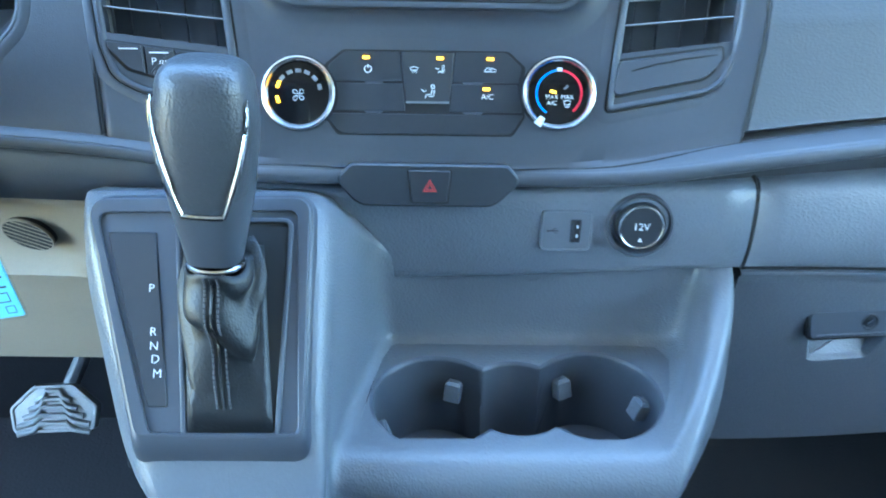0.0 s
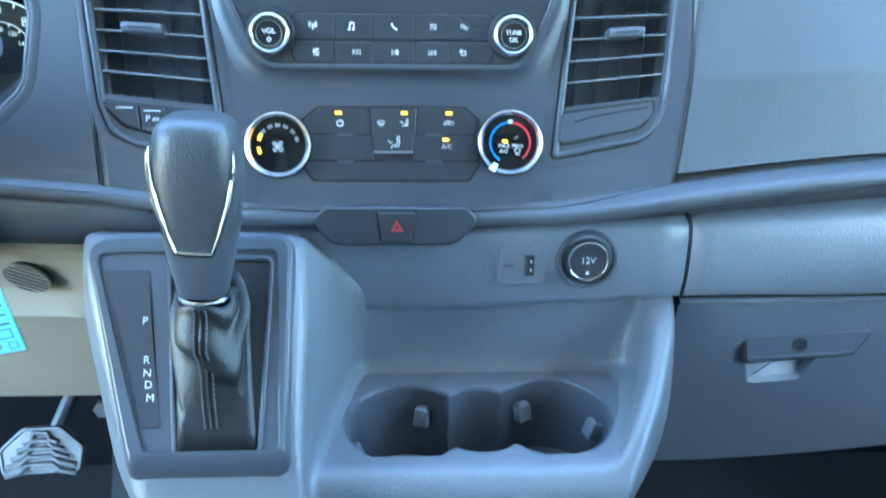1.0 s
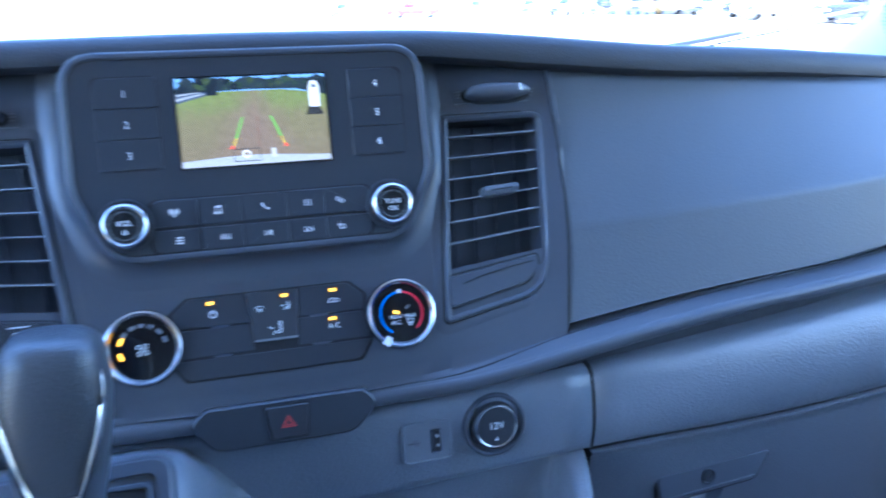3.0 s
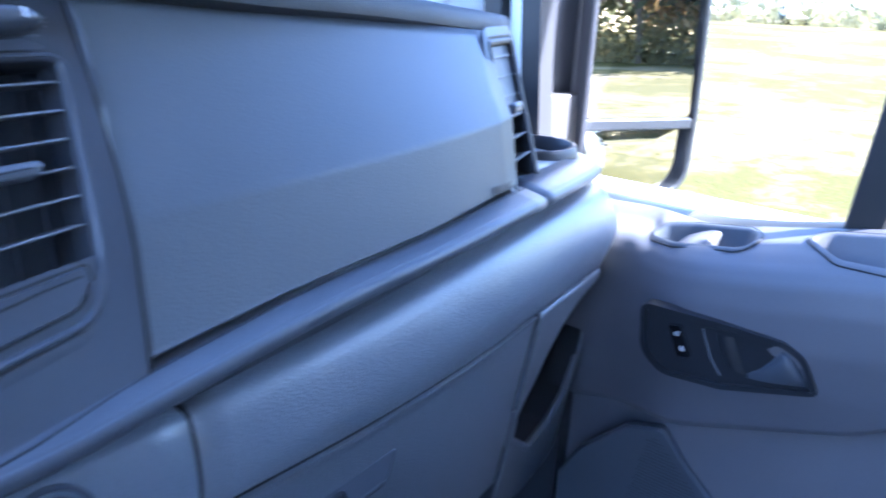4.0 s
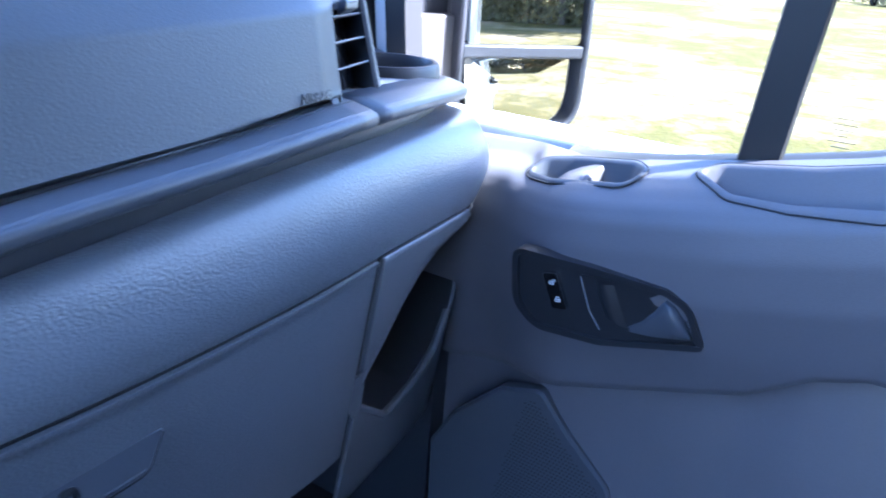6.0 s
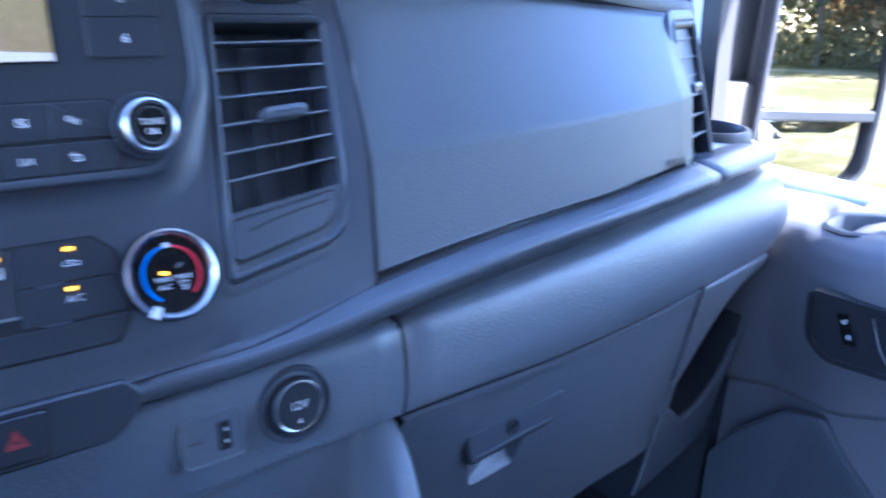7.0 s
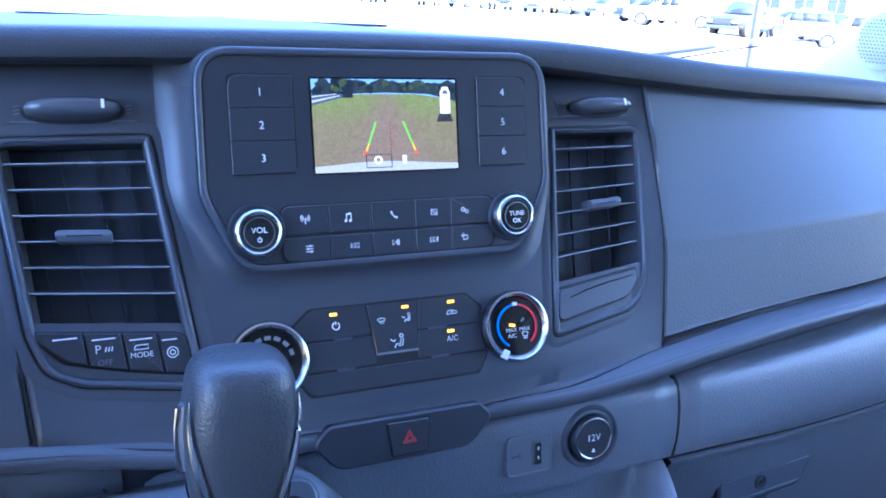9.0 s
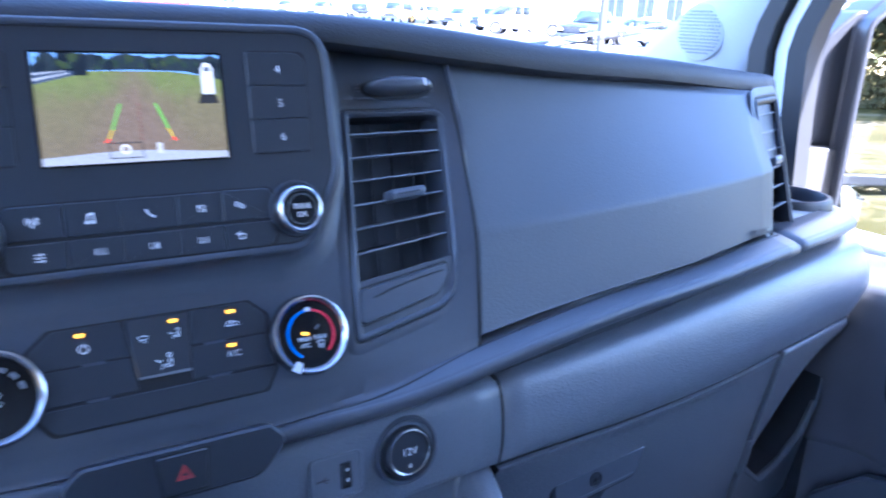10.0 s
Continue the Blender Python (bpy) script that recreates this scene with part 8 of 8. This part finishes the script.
    for sx in (-1, 1):
        for t in (-.60, .62):
            m = Matrix.Translation((sx * (W2 - .10), t * h, wr)) @ pose(0, 0, 0, 0, 90 * sx, 0)
            wh = part("wheel", lathe([(wr * .62, -.10), (wr * .96, -.11), (wr, -.08), (wr, .08), (wr * .96, .11), (wr * .62, .10)], 24), M_TYRE, c, m=m)
            part("rim", lathe([(wr * .62, .02), (wr * .62, .098), (wr * .5, .07), (wr * .2, .06), (0, .075)], 16), M_RIM, wh)
    c.matrix_basis = Matrix.Translation((x, y, lot_z(x, y) if abs(math.atan2(x, y)) < 1.13 else GROUND)) @ pose(0, 0, 0, 0, 0, turn)
    return c


WHITE, SILVER, DARK, RED_, BLUE_ = ("white", (0.75, 0.75, 0.74)), ("silver", (0.42, 0.43, 0.44)), ("black", (0.02, 0.02, 0.022)), ("red", (0.4, 0.02, 0.02)), ("blue", (0.05, 0.075, 0.14))
def parked(style, paint_, az, d, turn):
    """A car at a bearing and a distance from the van; turn: its nose, against the line of sight."""
    car(style, paint_[0], paint_[1], d * math.sin(radians(az)), d * math.cos(radians(az)), -az + turn, "%s %s parked in the open lot" % (paint_[0], style))


YELLOW_ = ("yellow", (0.42, 0.27, 0.03))
for style, paint_, az, d, turn in (
        ("pickup", WHITE, -20.2, 33.5, 95), ("pickup", RED_, 14.3, 88, 75), ("suv", SILVER, 9.5, 96, 160), ("suv", WHITE, 18.5, 92, 200),
        ("suv", WHITE, 22.4, 90, 170), ("pickup", SILVER, 25.0, 88, 150), ("suv", DARK, 27.3, 86, 190), ("van", YELLOW_, 30.0, 82, 165), ("pickup", WHITE, 32.2, 80, 205), ("suv", WHITE, 34.5, 74, 150),
        ("pickup", WHITE, 39.0, 50, 82), ("pickup", DARK, 43.6, 47, 155), ("suv", BLUE_, 46.3, 52, 120), ("suv", WHITE, 50.4, 45, 97), ("suv", DARK, 49.0, 56, 160), ("sedan", SILVER, 53.8, 50, 60),
        ("suv", SILVER, 36.5, 66, 190), ("pickup", DARK, 37.6, 60, 130), ("sedan", WHITE, 41.6, 63, 170), ("suv", SILVER, 44.6, 68, 165), ("van", WHITE, 47.6, 66, 185), ("pickup", WHITE, 33.4, 98, 160),
        ("suv", BLUE_, 84, 62.4, -25), ("sedan", RED_, 88.2, 64, -10), ("sedan", WHITE, 73, 69, 10), ("suv", SILVER, 93.4, 67, 5)):
    parked(style, paint_, az, d, turn)


post = thing("lamp_post", "slim grey steel lamp post on the lot", "lamp post")
part("pole", tube([(7.54, 7.90, lot_z(7.54, 7.90) - 0.1), (7.54, 7.90, 6.0)], [0.055, 0.045], 12), M_FOOT, post)
part("base_plate", box(7.54 - 0.14, 7.54 + 0.14, 7.90 - 0.14, 7.90 + 0.14, lot_z(7.54, 7.90) - 0.05, lot_z(7.54, 7.90) + 0.03), M_STEEL, post, bevel=0.01)


def building(name, label, x0, x1, y0, y1, h, wall, roof_c, bays):
    """A low block with openings along the side that faces the van."""
    b = thing(name, label, "building")
    part("wall", box(x0, x1, y0, y1, GROUND, h), wall, b)
    part("roof", box(x0 - .4, x1 + .4, y0 - .4, y1 + .4, h, h + .35), roof_c, b, "flat roof edge", bevel=0.05)
    n = bays
    for i in range(n):
        a = x0 + (x1 - x0) * (i + .2) / n
        e = x0 + (x1 - x0) * (i + .8) / n
        w = part("window", box(a, e, y0 - .06, y0 + .02, GROUND + .9, h - .9), M_CARGLASS, b, "dark window bay")
        part("pane_bar", box((a + e) / 2 - .04, (a + e) / 2 + .04, y0 - .09, y0 - .05, GROUND + .9, h - .9), M_RIM, w)
    return b


M_STUCCO = mat("pale_stucco", (0.6, 0.59, 0.56), 0.85, mottle=0.08)
M_BROWN = mat("brown_boarding", (0.16, 0.09, 0.06), 0.8, mottle=0.2)
M_ROOF = mat("grey_roofing", (0.2, 0.2, 0.21), 0.7, mottle=0.15)
building("showroom", "pale low showroom building beyond the car park", 44, 78, 66, 84, 5.5, M_STUCCO, M_ROOF, 7)
building("workshop", "pale workshop building at the far edge of the lot", 88, 120, 40, 52, 4.5, M_STUCCO, M_ROOF, 5)
h = building("house", "small brown house among the trees", 0, 9, 0, 7, 3.2, M_BROWN, M_ROOF, 3)
h.matrix_basis = Matrix.Translation((26, -78, 0)) @ pose(0, 0, 0, 0, 0, 172)

# street lamp and its neighbour sign post by the lot
pole = thing("lamp_post", "slim grey lamp post at the edge of the lot", "lamp post")
part("post", tube([(18.2, 18.9, GROUND), (18.2, 18.9, 5.2)], [0.07, 0.05], 12), M_ROOF, pole)
part("base", lathe([(0.22, 0), (0.22, 0.3), (0.1, 0.36), (0.0, 0.36)], 16), M_LOT, pole, m=Matrix.Translation((18.2, 18.9, GROUND)))
part("head", box(17.9, 18.5, 18.3, 18.9, 5.1, 5.25), M_ROOF, pole, bevel=0.03)

# wiper lying at the foot of the windscreen
wiper = thing("wiper", "black windscreen wiper resting at the foot of the screen", "wiper")
part("wiper_arm", tube([(0.62, 1.16, 1.108), (0.76, 1.12, 1.132), (0.90, 1.09, 1.156), (1.02, 1.05, 1.178)], [0.005, 0.004, 0.003, 0.0025], 8), M_TRIM, wiper)
part("washer_cap", tube([(0.60, 1.165, 1.10), (0.64, 1.15, 1.113)], [0.016, 0.012], 10), M_SOFT, wiper)
part("blade", tube([(0.70, 1.15, 1.108), (0.86, 1.11, 1.138), (0.98, 1.07, 1.160)], 0.0016, 6), M_RUBBER, wiper)

# trees beside and behind the van
M_BARK = mat("bark", (0.09, 0.07, 0.05), 0.9, grain=0.8, grain_size=0.03, mottle=0.3)
def leaf_mat(name, colour):
    """Leaves that let some of the sun through."""
    m = mat(name, colour, 0.7, mottle=0.4)
    n, l = m.node_tree.nodes, m.node_tree.links
    tr = n.new("ShaderNodeBsdfTranslucent")
    tr.inputs["Color"].default_value = (*[min(1, c * 2.2) for c in colour], 1)
    mx = n.new("ShaderNodeMixShader")
    mx.inputs[0].default_value = 0.45
    l.new(n["Principled BSDF"].outputs[0], mx.inputs[1])
    l.new(tr.outputs[0], mx.inputs[2])
    l.new(mx.outputs[0], n["Material Output"].inputs[0])
    return m


LEAVES = [leaf_mat("leaf_%s" % n_, c_) for n_, c_ in (("dark", (0.072, 0.080, 0.045)), ("olive", (0.12, 0.110, 0.052)), ("autumn", (0.22, 0.155, 0.075)))]


def tree(x, y, height, spread, leaf, seed, label):
    r = random.Random(seed)
    t = thing("tree", label, "tree", "trees round the field")
    pts = [Vector((r.uniform(-.15, .15) * i, r.uniform(-.15, .15) * i, height * .62 * i / 4)) for i in range(5)]
    bm = tube(pts, [height * .02, height * .017, height * .013, height * .009, height * .004], 8)
    tips = []
    for k in range(9):
        p = pts[1].lerp(pts[4], r.random())
        a = r.uniform(0, 6.283)
        q = p + Vector((math.cos(a), math.sin(a), r.uniform(.25, 1.0))) * spread * r.uniform(.45, .8)
        tube([p, p.lerp(q, .5) + Vector((0, 0, .2)), q], [height * .010, height * .006, height * .002], 5, bm)
        tips.append(q)
    part("trunk", bm, M_BARK, t, "bare branching trunk")
    verts, faces = [], []
    for k in range(2400):
        c = r.choice(tips) + Vector((r.gauss(0, 1), r.gauss(0, 1), r.gauss(0, .8))) * spread * .26
        s = r.uniform(.16, .40)
        u = Vector((r.gauss(0, 1), r.gauss(0, 1), r.gauss(0, 1))).normalized()
        v = u.orthogonal().normalized()
        w = u.cross(v)
        i = len(verts)
        verts += [c - v * s, c + w * s * .5, c + v * s, c - w * s * .5]
        faces.append((i, i + 1, i + 2, i + 3))
    me = bpy.data.meshes.new("crown")
    me.from_pydata(verts, [], faces)
    me.materials.append(leaf)
    crown = new("crown", me)
    crown.parent = t
    tagged(crown, "loose leafy crown", kind="stuff")
    t.matrix_basis = Matrix.Translation((x, y, GROUND)) @ pose(0, 0, 0, 0, 0, r.uniform(0, 360))
    return t


rt = random.Random(11)
for k in range(26):
    a = radians(118 + 76 * k / 25 + rt.uniform(-1.5, 1.5))
    d = rt.uniform(46, 62)
    hgt = rt.uniform(7, 14)
    lf = rt.choice((0, 0, 1, 1, 2))
    tree(math.sin(a) * d, math.cos(a) * d, hgt, hgt * .36, LEAVES[lf], 100 + k, ("dark evergreen", "olive green", "brown autumn")[lf] + " tree at the field's edge")

for k in range(11):
    a = radians(148 + 36 * k / 10 + rt.uniform(-1, 1))
    d = rt.uniform(34, 42)
    hgt = rt.uniform(6, 10)
    lf = rt.choice((0, 1, 2, 2))
    tree(math.sin(a) * d, math.cos(a) * d, hgt, hgt * .42, LEAVES[lf], 300 + k, ("dark evergreen", "olive green", "brown autumn")[lf] + " tree at the field's edge")

# low hedge and dry weeds at the far side of the grass
verts, faces = [], []
for k in range(27000):
    near = k > 5200
    a = radians(rt.uniform(140, 192) if near else rt.uniform(60, 200))
    d = rt.uniform(35, 38) if near else rt.uniform(64, 70)
    c = Vector((math.sin(a) * d, math.cos(a) * d, GROUND + abs(rt.gauss(0, 1.1))))
    s = rt.uniform(.06, .18) if near else rt.uniform(.2, .5)
    u = Vector((rt.gauss(0, 1), rt.gauss(0, 1), rt.gauss(0, .4))).normalized()
    v = u.orthogonal().normalized()
    w = u.cross(v)
    i = len(verts)
    verts += [c - v * s, c + w * s * .5, c + v * s, c - w * s * .5]
    faces.append((i, i + 1, i + 2, i + 3))
me = bpy.data.meshes.new("hedge")
me.from_pydata(verts, [], faces)
me.materials.append(LEAVES[1])
tagged(new("hedge", me), "rough olive hedge along the far edge of the grass", "hedge", kind="stuff")
